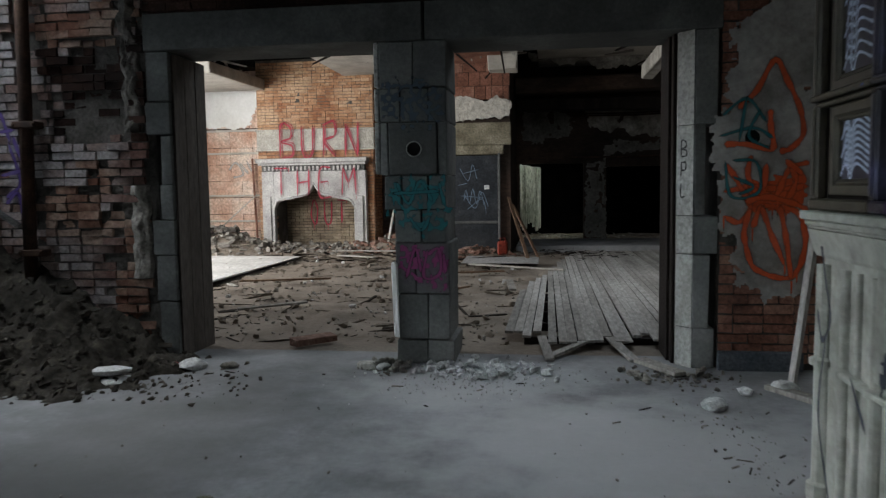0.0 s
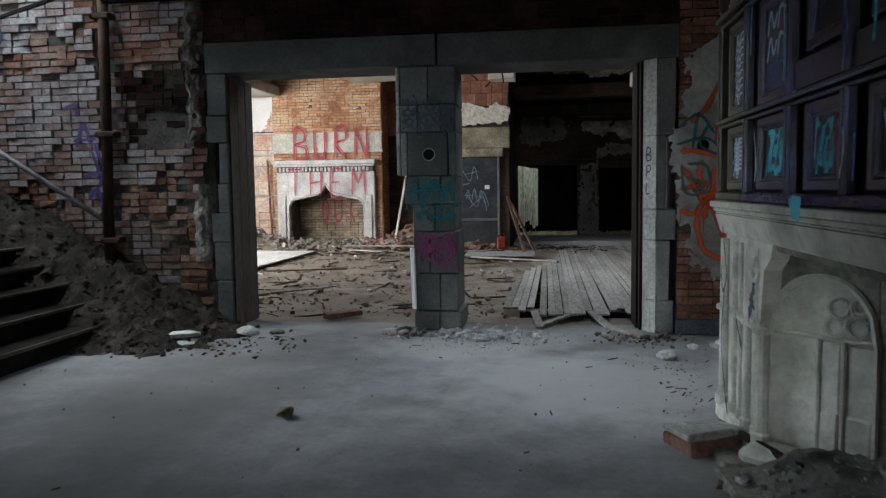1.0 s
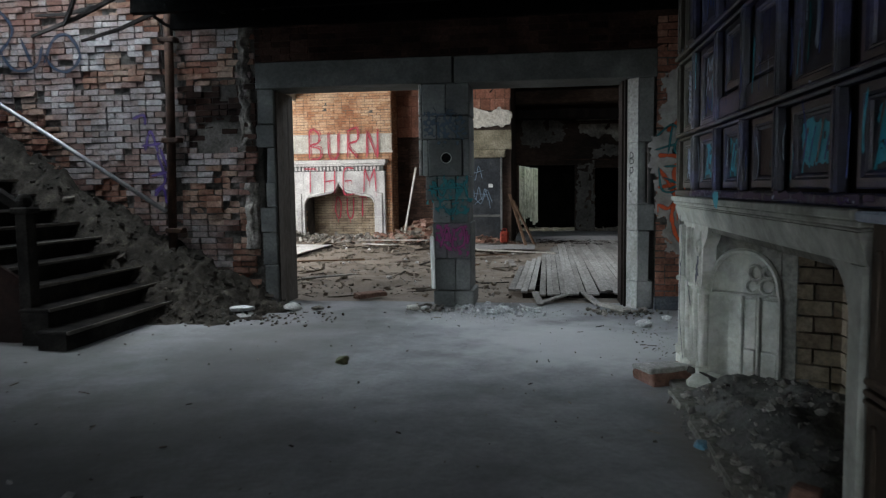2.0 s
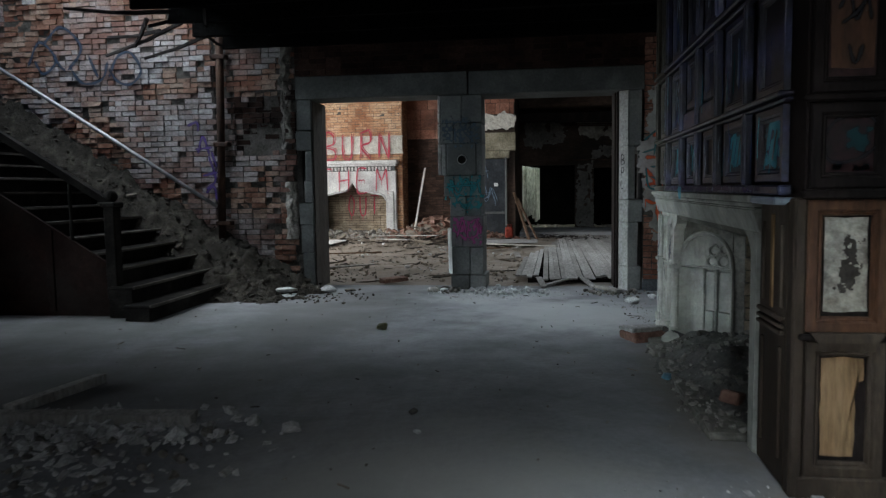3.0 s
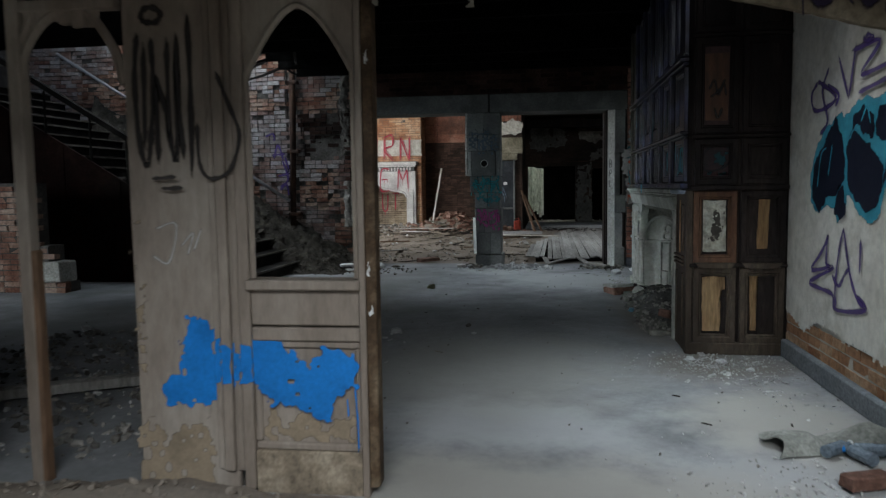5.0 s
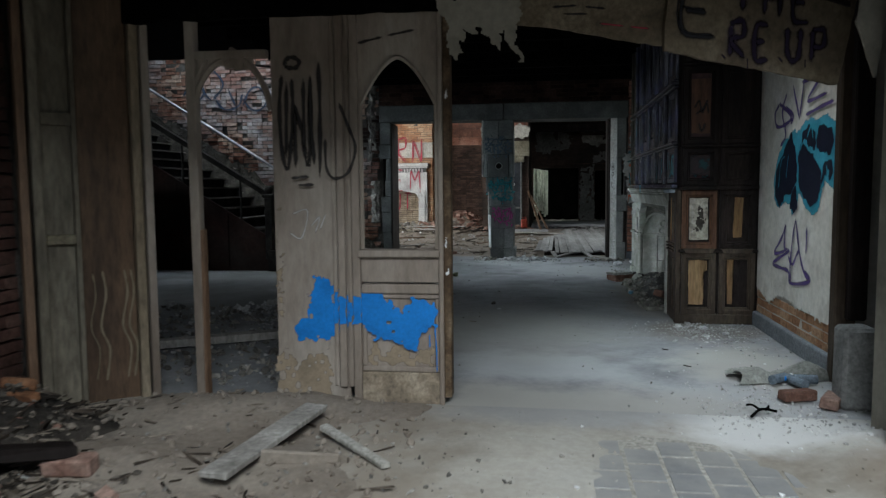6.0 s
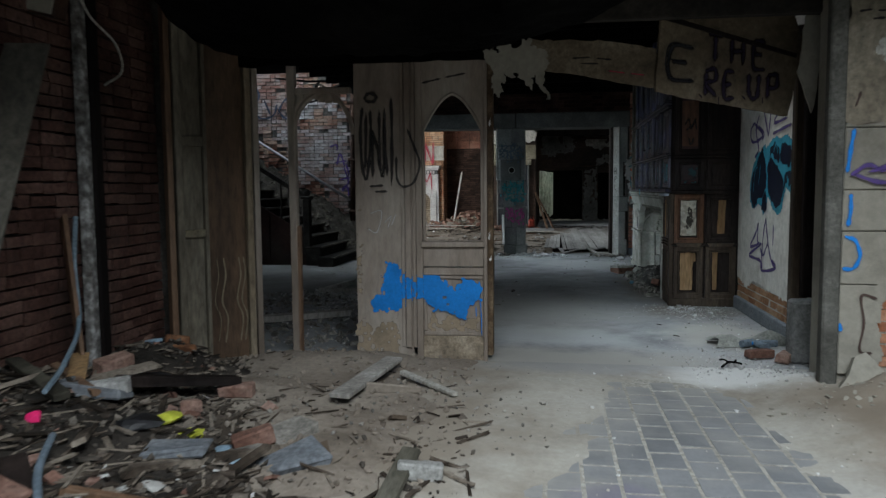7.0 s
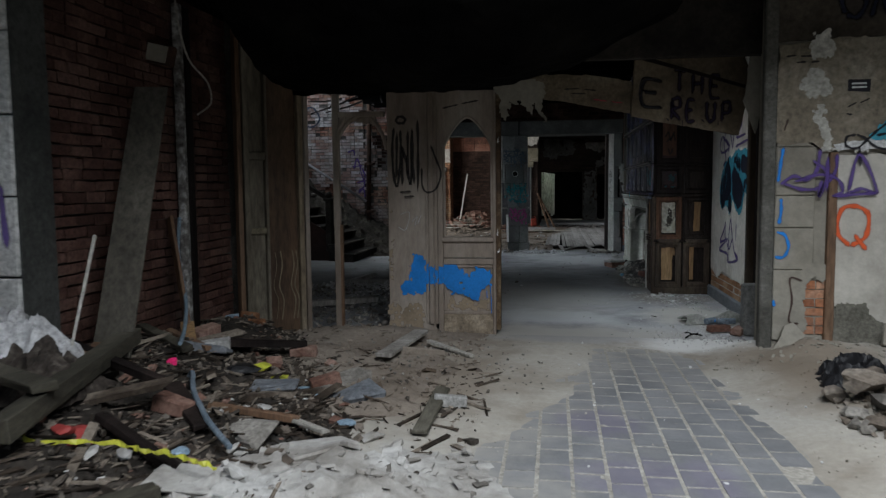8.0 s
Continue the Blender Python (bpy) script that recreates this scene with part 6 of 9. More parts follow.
part("stone_band", boxed(-7.47, -4.43, 18.585, 18.66, 2.46, 2.94, 0.003, 0.01), M_STONE_PALE, far_breast)
for z in (2.44, 2.93):
    part("moulding", boxed(-7.5, -4.40, 18.56, 18.66, z, z + 0.05, 0.002, 0.01), M_STONE_PALE, far_breast)
bricks(far_breast, SOUTH(19.40), -7.02, -4.92, 0.0, 1.75, firebrick, seed=23, rough=0.004, out=0.004, label="buff firebrick back")
grey_mantel = surface("grey_carved_stone", [(0.30, 0.29, 0.285), (0.42, 0.41, 0.40), (0.52, 0.51, 0.50)], 2, 0.85, 0.35, 26, dirt=0.4, dirt_colour=(0.12, 0.11, 0.11))
mantel = empty("far_fireplace", label="grey carved stone fireplace surround with an ogee arch", category="fireplace")


def ogee(u):
    t = min(1, abs(u + 5.97) / 1.03)
    return 1.0 + 0.15 * min(1, (1 - t) / 0.12) ** 0.5 + 0.2 * (1 - t) + 0.22 * max(0, 1 - t / 0.25) ** 2


bm = bmesh.new()
N = 36
for k in range(N):
    a = -7.0 + 2.06 * k / N
    b = a + 2.06 / N
    prism(bm, [(a, ogee(a)), (b, ogee(b)), (b, 1.92), (a, 1.92)], "y", 18.46, 18.62)
bmesh.ops.remove_doubles(bm, verts=bm.verts, dist=0.0005)
part("ogee_arch", bm, grey_mantel, mantel)
for x0, x1 in ((-7.32, -7.0), (-4.94, -4.62)):
    part("jamb", boxed(x0, x1, 18.46, 18.62, -0.05, 1.92, 0.003, 0.012), grey_mantel, mantel)
    part("jamb_moulding", boxed(x0 + 0.08, x1 - 0.08, 18.42, 18.47, 0.0, 1.3, 0, 0.012), grey_mantel, mantel)
    part("jamb_base", boxed(x0 - 0.03, x1 + 0.03, 18.4, 18.6, -0.05, 0.16, 0, 0.012), grey_mantel, mantel)
bm = bmesh.new()
tube(bm, [(-7.0 + 2.06 * k / 30, 18.46, ogee(-7.0 + 2.06 * k / 30) + 0.05) for k in range(31)], 0.03, 6)
part("arch_moulding", bm, grey_mantel, mantel)
part("shelf", boxed(-7.42, -4.56, 18.30, 18.62, 2.13, 2.24, 0.003, 0.015), grey_mantel, mantel)
part("shelf_moulding", boxed(-7.38, -4.60, 18.36, 18.62, 2.07, 2.13, 0.002, 0.012), grey_mantel, mantel)
part("frieze", boxed(-7.32, -4.66, 18.47, 18.62, 1.92, 2.07, 0.002, 0.008), M_STONE, mantel)
for k in range(24):
    x = -7.25 + k * 0.105
    part("carved_leaf", boxed(x, x + 0.065, 18.43, 18.48, 1.94, 2.05, 0.008, 0.01), grey_mantel, mantel)
strokes("red_writing", None, 0.055, SOUTH(18.552), P_RED, seed=41, label="red sprayed word BURN across the chimney breast", drip=0.12, letters=word("BURN", -6.84, 2.25, 2.25, 0.82))
strokes("red_writing", None, 0.05, SOUTH(18.42), P_RED, seed=42, label="red sprayed word THEM on the mantel stone", drip=0.25, letters=word("THEM", -6.95, 1.28, 2.3, 0.72))
strokes("red_writing", None, 0.055, SOUTH(19.385), P_RED, seed=43, label="red sprayed word OUT on the fireback", drip=0.2, letters=word("OUT", -6.35, 0.54, 1.1, 0.64))
strokes("red_outline", None, 0.022, SOUTH(18.545), P_RED, seed=47, label="thin second red spray line round the word", letters=word("BURN", -6.78, 2.3, 2.22, 0.8))
# left bay: terracotta blocks, plaster remnant
bricks(far_north, SOUTH(19.43), -9.8, -7.45, -0.05, 3.1, M_TERRACOTTA, seed=24, length=0.62, course=0.44, rough=0.004, out=0.006, near=(-9.8, -7.45, 0, 3.1), name="terracotta_block")
bricks(far_north, SOUTH(19.43), -9.8, -7.45, 3.1, 4.7, M_TERRACOTTA, seed=25, length=0.45, course=0.3, rough=0.004, out=0.006, near=(-9.8, -7.45, 3, 4.7), name="terracotta_block")
blot("white_plaster", [(-9.8, 3.1), (-7.95, 3.1), (-7.98, 3.25), (-7.75, 3.6), (-7.5, 3.75), (-7.47, 4.1), (-7.6, 4.2), (-9.8, 4.35)], SOUTH(19.41), M_PLASTER_WHITE, far_north, 14, 0.09, 4, cell=0.025)
for z in (3.02, 2.42, 1.3, 0.62):
    part("ledger", boxed(-9.8, -7.46, 19.34, 19.44, z, z + 0.05, 0.004, 0.006), M_PLASTER, far_north)
bm = bmesh.new()
tube(bm, [(-7.9, 19.3, 2.3), (-7.86, 19.3, 1.2), (-7.82, 19.3, 0.1)], 0.03, 6)
part("pipe", bm, M_BRICK_RED, far_north)
strokes("grey_graffiti", [[(-8.6, 2.0), (-8.4, 2.2), (-8.2, 1.9), (-8.5, 1.8)], [(-8.3, 2.2), (-8.05, 1.9)], [(-8.1, 2.25), (-7.95, 1.95)]], 0.06, SOUTH(19.4), P_GREYLINE, seed=44, label="faded grey spray on terracotta blocks")
# right bay of the breast: dark brick with a red upper part
bricks(far_north, SOUTH(19.43), -4.45, -2.5, -0.05, 2.9, surface("sooty_brick", [(0.022, 0.014, 0.011), (0.05, 0.029, 0.022), (0.095, 0.056, 0.042)], 1.8, 0.92, 0.5, 30, vary=0.12, dirt=0.7), seed=26, rough=0.006, out=0.012, label="sooty dark brick")
bricks(far_north, SOUTH(19.40), -4.45, -2.5, 2.9, 4.7, M_BRICK_RED, seed=27, length=0.45, course=0.3, rough=0.004, out=0.006, label="dull red hollow blocks")
# block with the dark door
M_OLIVE_STONE = surface("olive_stained_stone", [(0.11, 0.097, 0.065), (0.19, 0.17, 0.12), (0.29, 0.265, 0.2)], 2.4, 0.9, 0.5, 24, dirt=0.5, dirt_colour=(0.05, 0.042, 0.03))
door_pier = empty("door_2", label="boarded dark blue-grey door under a broken stone head", kind="structure", category="door")
part("leaf", boxed(-2.27, -1.25, 16.76, 16.83, 0.0, 2.15, 0.003, 0.01), surface("dark_blue_board", [(0.016, 0.018, 0.022), (0.028, 0.032, 0.038), (0.05, 0.055, 0.062)], 2.5, 0.7, 0.3, 26, dirt=0.4), door_pier)
for x in (-2.31, -1.25):
    part("frame", boxed(x, x + 0.05, 16.72, 16.84, 0.0, 2.2, 0.003, 0.008), M_STONE, door_pier)
part("rail", boxed(-2.26, -1.26, 16.73, 16.76, 0.66, 0.72, 0.002, 0.006), M_STONE, door_pier)
part("note", boxed(-1.55, -1.44, 16.745, 16.755, 1.41, 1.5), M_WHITE_BIT, door_pier, "small white paper note")
strokes("scrawl", [[(-2.1, 1.9), (-1.9, 1.6), (-1.8, 1.95), (-1.7, 1.6)], [(-2.0, 1.3), (-1.75, 1.0), (-1.6, 1.35), (-1.45, 1.0)], [(-2.15, 1.5), (-1.9, 1.55)], [(-2.05, 1.75), (-1.65, 1.85)], [(-1.95, 0.95), (-1.6, 1.2), (-1.5, 0.85)], [(-2.0, 1.15), (-1.95, 1.4), (-1.88, 1.1), (-1.8, 1.42), (-1.72, 1.1), (-1.64, 1.38), (-1.55, 1.05)], [(-2.1, 1.28), (-1.5, 1.22)]], 0.022, SOUTH(16.752), paint("pale_blue_spray", (0.14, 0.19, 0.25)), door_pier, 45)
for x0, x1, z0, z1, o in ((-2.5, -1.12, 2.17, 2.38, 0.12), (-2.5, -0.95, 2.38, 2.86, 0.05)):
    part("stone_head", boxed(x0, x1, 16.84 - o, 16.9, z0, z1, 0.012, 0.02), M_OLIVE_STONE, door_pier)
patch("broken_plaster", [(-2.5, 2.88), (-1.9, 2.92), (-1.2, 2.95), (-0.98, 3.0), (-0.94, 3.3), (-1.25, 3.42), (-1.5, 3.3), (-2.0, 3.45), (-2.5, 3.35)], SOUTH(16.81), surface("cream_plaster_band", [(0.42, 0.40, 0.35), (0.54, 0.52, 0.47)], 2, 0.9, 0.4, 18, dirt=0.4), door_pier, 16, 0.04, 0.06)
bricks(far_north, SOUTH(16.80), -2.5, -0.98, 3.35, 4.7, M_BRICK_RED, seed=28, length=0.25, course=0.3, rough=0.004, out=0.006, label="red hollow blocks")
# dark back wall: plaster remains and peeling boards
M_GRIMY = surface("grimy_plaster", [(0.07, 0.066, 0.06), (0.13, 0.125, 0.115), (0.2, 0.19, 0.18)], 1.5, 0.92, 0.4, 18, dirt=0.6, dirt_scale=1.5)
M_SMOKY = surface("smoky_pale_plaster", [(0.14, 0.13, 0.115), (0.27, 0.255, 0.23), (0.4, 0.385, 0.35)], 2.2, 0.92, 0.4, 18, dirt=0.6, dirt_colour=(0.04, 0.034, 0.028), dirt_scale=1.2)
blot("plaster_remnant", [(0.8, 3.05), (1.05, 2.95), (1.25, 2.75), (1.6, 2.85), (1.9, 2.7), (2.4, 2.75), (3.9, 2.6), (3.9, 3.6), (2.2, 3.62), (1.5, 3.5), (1.2, 3.6), (0.8, 3.45)], SOUTH(19.98), M_SMOKY, far_north, 17, 0.16, 3, cell=0.03, holes=0.12)
blot("plaster_remnant", [(1.2, 2.0), (1.5, 2.3), (2.6, 2.35), (3.9, 2.3), (3.9, 2.6), (2.6, 2.62), (1.7, 2.55), (1.25, 2.5)], SOUTH(19.98), M_GRIMY, far_north, 20, 0.16, 3, cell=0.03, holes=0.25)
blot("plaster_remnant", [(-0.8, 2.6), (0.3, 2.7), (0.5, 3.1), (-0.2, 3.5), (-0.8, 3.4)], SOUTH(19.98), M_GRIMY, far_north, 19, 0.16, 3, cell=0.03, holes=0.45)
blot("hanging_plaster", [(-0.6, 4.65), (2.1, 4.6), (2.1, 4.2), (1.6, 4.25), (1.2, 4.12), (0.7, 4.35), (0.3, 4.3), (-0.2, 4.45), (-0.6, 4.4)], SOUTH(18.58), M_SMOKY, far_north, 23, 0.12, 4, cell=0.025, holes=0.12)
blot("plaster_remnant", [(0.78, 0.1), (1.28, 0.1), (1.3, 1.4), (1.28, 2.1), (0.8, 2.05)], SOUTH(19.98), M_GRIMY, far_north, 18, 0.09, 5, cell=0.02, holes=0.3)
M_PEEL = surface("pale_green_peeling_paint", [(0.36, 0.38, 0.32), (0.55, 0.57, 0.5), (0.68, 0.69, 0.63)], 6, 0.85, 0.5, 24, dirt=0.55, dirt_colour=(0.1, 0.1, 0.075), dirt_scale=3, stretch=(1, 1, 0.3))
for k in range(8):
    x = -1.0 + k * 0.078
    o = 0.05 * math.sin(k * 2.0)
    bm = boxed(x, x + 0.074, 22.3 + o, 22.36 + o, 0.3 + 0.12 * math.sin(k * 5), 2.1 - 0.1 * abs(math.sin(k * 3)), 0.016, 0.006)
    part("peeling_board", bm, M_PEEL, far_north)
for z in (3.25, 3.3, 2.2):
    bm = bmesh.new()
    tube(bm, [(0.4, 19.95, z), (2.0, 19.93, z - 0.02), (3.9, 19.9, z + 0.05)], 0.022, 5)
    part("cable", bm, M_IRON, far_north)
part("threshold", boxed(-0.9, 4.0, 17.6, 20.0, -0.1, 0.1, 0.0, 0.02), M_CONCRETE, far_north)

# soffit remains of the far room
rng = random.Random(9)
soffit = empty("broken_soffit", pose(0, 0, 0), label="broken plaster and laths hanging from the far ceiling", category="soffit", kind="structure")
for x0, x1, y0, y1, z0, z1, m in ((-9.6, -7.2, 15.5, 18.6, 3.95, 4.2, M_PLASTER), (-5.2, -3.2, 13.5, 18.6, 4.25, 4.45, M_PLASTER), (-2.4, -1.1, 14.0, 16.6, 4.1, 4.4, M_BRICK_RED), (-0.9, 2.6, 18.6, 19.0, 3.7, 4.1, M_SMOKED), (1.77, 2.07, 12.6, 16.9, 3.7, 4.0, M_STONE_PALE), (-1.35, -0.8, 15.8, 16.3, 3.85, 4.25, M_PLASTER), (-0.4, 2.7, 17.2, 19.9, 4.52, 4.66, M_PLASTER), (-0.9, 4.0, 18.9, 19.3, 3.3, 3.55, M_WOOD_DARK)):
    part("slab", boxed(x0, x1, y0, y1, z0, z1, 0.05, 0.02), m, soffit)
for k in range(40):
    cx = rng.choice((-8.0, -5.0, -1.5, -1.2, 2.3))
    a = Vector((cx + rng.uniform(-0.8, 0.8), rng.uniform(15.0, 18.0), 4.35 + rng.uniform(-0.1, 0.2)))
    b = a + Vector((rng.uniform(-0.7, 0.7), rng.uniform(-0.6, 0.6), rng.uniform(-0.6, 0.1)))
    bm = bmesh.new()
    tube(bm, [a, b], [0.035, 0.02], 4)
    part("lath", bm, rng.choice((M_WOOD_GREY, M_WOOD_DARK, M_STONE_PALE)), soffit)

# ---------------------------------------------------------------- far floor: boards, sheet, sticks
deck = empty("board_floor", pose(0, 0, 0), label="grey floorboards with ragged broken ends", category="floorboards", kind="structure")
rng = random.Random(17)
x = -0.52
while x < 3.9:
    w = rng.uniform(0.08, 0.088)
    edge = x + 0.5
    y0 = 7.02 + rng.choice((0.0, 0.03, 0.06, 0.1, 0.16, 0.3, 0.5)) * (1 if x < 0.75 else 0.6) + rng.uniform(0, 0.12)
    y1 = 16.6 + rng.uniform(-0.15, 0.1) if x > 0.35 else 10.6 + (x + 0.52) * 6.8 + rng.uniform(-0.4, 0.3)
    skew = rng.uniform(-0.012, 0.012) if x > -0.2 else -0.05 + x * 0.02
    bm = bmesh.new()
    box(bm, x, x + w - 0.007, y0, y1, 0.05, 0.072, 0.002)
    for v in bm.verts:
        v.co.x += skew * (12 - v.co.y) * 0.25
        v.co.z += rng.uniform(-0.004, 0.006)
    part("board", bm, M_FLOORBOARD, deck)
    x += w
for a, b, yy in ((-0.2, 6, 7.0), (0.02, -34, 7.02), (0.45, 12, 7.0)):
    bm = boxed(-0.04, 0.04, -0.35, 0.35, 0.0, 0.022, 0.003)
    ob = part("loose_end", bm, M_FLOORBOARD, deck)
    ob.matrix_world = pose(a, yy, 0.03, 4, 0, b)
for k in range(14):
    y = 7.4 + k * 0.7
    part("joist", boxed(-0.4 + max(0, (y - 10.5) * 0.13), 3.9, y, y + 0.07, -0.08, 0.048, 0.003), M_WOOD_DARK, deck)
tagged(link("loose_sheet", boxed(-8.4, -5.45, 11.4, 15.9, 0.0, 0.03, 0.02, 0.004), surface("pale_sheet_board", [(0.45, 0.44, 0.42), (0.56, 0.55, 0.53)], 1.2, 0.85, 0.2, 18, dirt=0.3)), label="large pale board lying flat on the earth floor", category="board")


def plank(name, a, b, width, thick, material, label, category="plank", roll=0.0):
    """A plank between two points."""
    a, b = Vector(a), Vector(b)
    d = b - a
    bm = bmesh.new()
    box(bm, -d.length / 2, d.length / 2, -width / 2, width / 2, -thick / 2, thick / 2, min(0.008, thick * 0.2), min(0.004, thick * 0.2))
    q = d.to_track_quat("X", "Z").to_matrix().to_4x4()
    ob = link(name, bm, material)
    ob.matrix_world = Matrix.Translation((a + b) / 2) @ q @ pose(0, 0, 0, roll)
    return tagged(ob, label=label, category=category)


for a, b, w, m, l in (
        ((-0.95, 15.4, 1.25), (-0.55, 14.8, 0.05), 0.08, M_WOOD_BROWN, "brown plank leaning against the stone pier"),
        ((-0.88, 15.6, 1.1), (-0.35, 15.1, 0.05), 0.06, M_WOOD_BROWN, "thin brown lath leaning by the pier"),
        ((-3.75, 18.6, 2.0), (-4.0, 18.0, 0.1), 0.06, M_STONE_PALE, "pale stick propped in the dark corner"),
        ((-7.4, 18.3, 1.35), (-8.3, 17.6, 0.35), 0.05, M_STONE_PALE, "pale pole stuck in the rubble"),
        ((-8.6, 17.5, 0.8), (-8.0, 17.0, 0.45), 0.12, M_WOOD_DARK, "charred plank on the rubble"),
        ((2.15, 14.6, 1.05), (2.55, 15.0, 0.5), 0.1, M_WOOD_FRESH, "short pale plank leaning in the doorway"),
        ((-1.6, 13.9, 0.06), (0.1, 12.6, 0.1), 0.07, M_STONE_PALE, "long pale lath on the floor"),
        ((-2.3, 12.6, 0.04), (-0.9, 12.9, 0.05), 0.08, M_WOOD_BROWN, "brown lath on the earth"),
        ((-0.75, 11.6, 0.05), (-0.65, 10.6, 0.05), 0.1, M_WOOD_GREY, "short grey plank on the earth"),
        ((-2.0, 10.0, 0.03), (-1.3, 10.9, 0.05), 0.08, M_WOOD_BROWN, "brown plank on the earth"),
        ((-2.6, 14.3, 0.06), (-1.0, 15.0, 0.1), 0.08, M_WOOD_DARK, "dark batten on the earth"),
        ((-4.6, 15.8, 0.05), (-3.6, 15.0, 0.08), 0.12, M_STONE_PALE, "white broken board before the fireplace"),
        ((-4.9, 16.4, 0.1), (-3.0, 16.0, 0.12), 0.1, M_WOOD_GREY, "grey board before the fireplace"),
        ((-3.9, 9.0, 0.02), (-3.2, 9.5, 0.03), 0.09, M_WOOD_GREY, "grey stick on the earth floor"),
        ((-5.0, 11.6, 0.03), (-3.6, 11.9, 0.04), 0.06, M_WOOD_BROWN, "long thin stick on the earth floor"),
        ((-5.0, 11.2, 0.03), (-4.7, 10.8, 0.05), 0.07, M_STONE_PALE, "small pale offcut on the earth floor")):
    plank("loose_plank", a, b, w, 0.025, m, l)
tagged(link("loose_board", boxed(-1.75, -0.35, 13.9, 15.0, 0.06, 0.09, 0.02, 0.004), surface("grey_sheet_board", [(0.28, 0.275, 0.265), (0.38, 0.37, 0.36)], 1.2, 0.85, 0.2, 18, dirt=0.3)), label="grey sheet lying by the pier", category="board")
# red canister
bm = boxed(-1.18, -0.98, 15.32, 15.48, 0.1, 0.38, 0.01, 0.03)
can = tagged(link("fuel_canister", bm, surface("scuffed_red_plastic", [(0.12, 0.02, 0.012), (0.24, 0.035, 0.02), (0.33, 0.06, 0.035)], 9, 0.5, 0.2, 40, dirt=0.4)), label="red plastic canister beside the pier", category="canister")
bm = bmesh.new()
tube(bm, [(-1.13, 15.4, 0.375), (-1.12, 15.4, 0.43), (-1.03, 15.4, 0.43), (-1.02, 15.4, 0.375)], 0.015, 6)
part("cap", boxed(-1.175, -1.125, 15.33, 15.38, 0.375, 0.41, 0, 0.01), P_BLACK, can, "black screw cap")
part("handle", bm, paint("red_plastic_handle", (0.22, 0.03, 0.02), 0.45), can)

# ---------------------------------------------------------------- timber screen
screen = empty("timber_screen", pose(-1.46, -3.05, 0), label="faded brown timber screen with a pointed-arch window and blue paint splash", category="screen")
X0 = 1.46    # the parts below are given in the screen's own frame


def sbox(name, x0, x1, y0, y1, z0, z1, m=M_WOOD_PAINT, bevel=0.006, jitter=0.002, label=""):
    return part(name, boxed(x0 + X0, x1 + X0, y0, y1, z0, z1, jitter, bevel), m, screen, label)


for a, b in ((-2.02, -1.545),):
    sbox("board", a, b, -0.02, 0.02, 0.0, 2.75, jitter=0.003)
for x, w, o in ((-1.64, 0.03, 0.03), (-1.60, 0.045, 0.05), (-1.545, 0.03, 0.035)):
    sbox("moulding", x, x + w, -o, 0.02, 0.1, 2.75)
sbox("stile", -1.512, -1.46, -0.045, 0.035, 0.02, 2.75)
sbox("stile", -0.965, -0.935, -0.045, 0.035, 0.0, 2.75)
M_WORN_EDGE = surface("worn_ochre_edge", [(0.04, 0.024, 0.013), (0.08, 0.05, 0.028), (0.19, 0.14, 0.09)], 6, 0.75, 0.4, 40, dirt=0.4)
sbox("edge_strip", -0.934, -0.885, -0.04, 0.045, 0.05, 2.75, M_WORN_EDGE, 0.006, 0.004)
for z in (0.82, 1.0, 1.9):
    blot("flake", [(-0.925 + X0, z), (-0.91 + X0, z - 0.01), (-0.905 + X0, z + 0.02), (-0.92 + X0, z + 0.05)], SOUTH(-0.041), M_WHITE_BIT, screen, int(z * 10), 0.02, 25, cell=0.003)
sbox("sill", -1.47, -0.955, -0.07, 0.05, 0.93, 0.975)
sbox("rail", -1.46, -0.965, -0.03, 0.03, 0.77, 0.93)
sbox("rail", -1.46, -0.965, -0.035, 0.03, 0.70, 0.76)
sbox("lower_panel", -1.46, -0.965, 0.0, 0.02, 0.2, 0.70)
for a, b, c, d in ((-1.46, -0.965, 0.2, 0.235), (-1.46, -0.965, 0.665, 0.7), (-1.46, -1.43, 0.235, 0.665), (-0.995, -0.965, 0.235, 0.665)):
    sbox("bead", a, b, -0.02, 0.01, c, d, bevel=0.008)
sbox("bottom_rail", -1.46, -0.965, -0.03, 0.03, 0.0, 0.2, surface("scuffed_ochre_wood", [(0.16, 0.125, 0.09), (0.25, 0.20, 0.145), (0.36, 0.30, 0.225)], 5, 0.75, 0.4, 30, dirt=0.4))
bm = bmesh.new()


def lancet(u):
    t = abs((u + 1.2125) / 0.2475)
    return 1.84 + 0.31 * (1 - t ** 1.7)


N = 28
for k in range(N):
    a = -1.46 + 0.495 * k / N
    b = a + 0.495 / N
    prism(bm, [(a + X0, lancet(a)), (b + X0, lancet(b)), (b + X0, 2.75), (a + X0, 2.75)], "y", -0.02, 0.02)
bmesh.ops.remove_doubles(bm, verts=bm.verts, dist=0.0005)
part("arch_board", bm, M_WOOD_PAINT, screen)
bm = bmesh.new()
tube(bm, [(-1.445 + X0, -0.025, 0.98), (-1.445 + X0, -0.025, 1.5)] + [(-1.45 + 0.475 * k / 26 + X0, -0.025, lancet(-1.45 + 0.475 * k / 26)) for k in range(27)] + [(-0.975 + X0, -0.025, 1.5), (-0.975 + X0, -0.025, 0.98)], 0.014, 6)
part("arch_moulding", bm, M_WOOD_PAINT, screen)
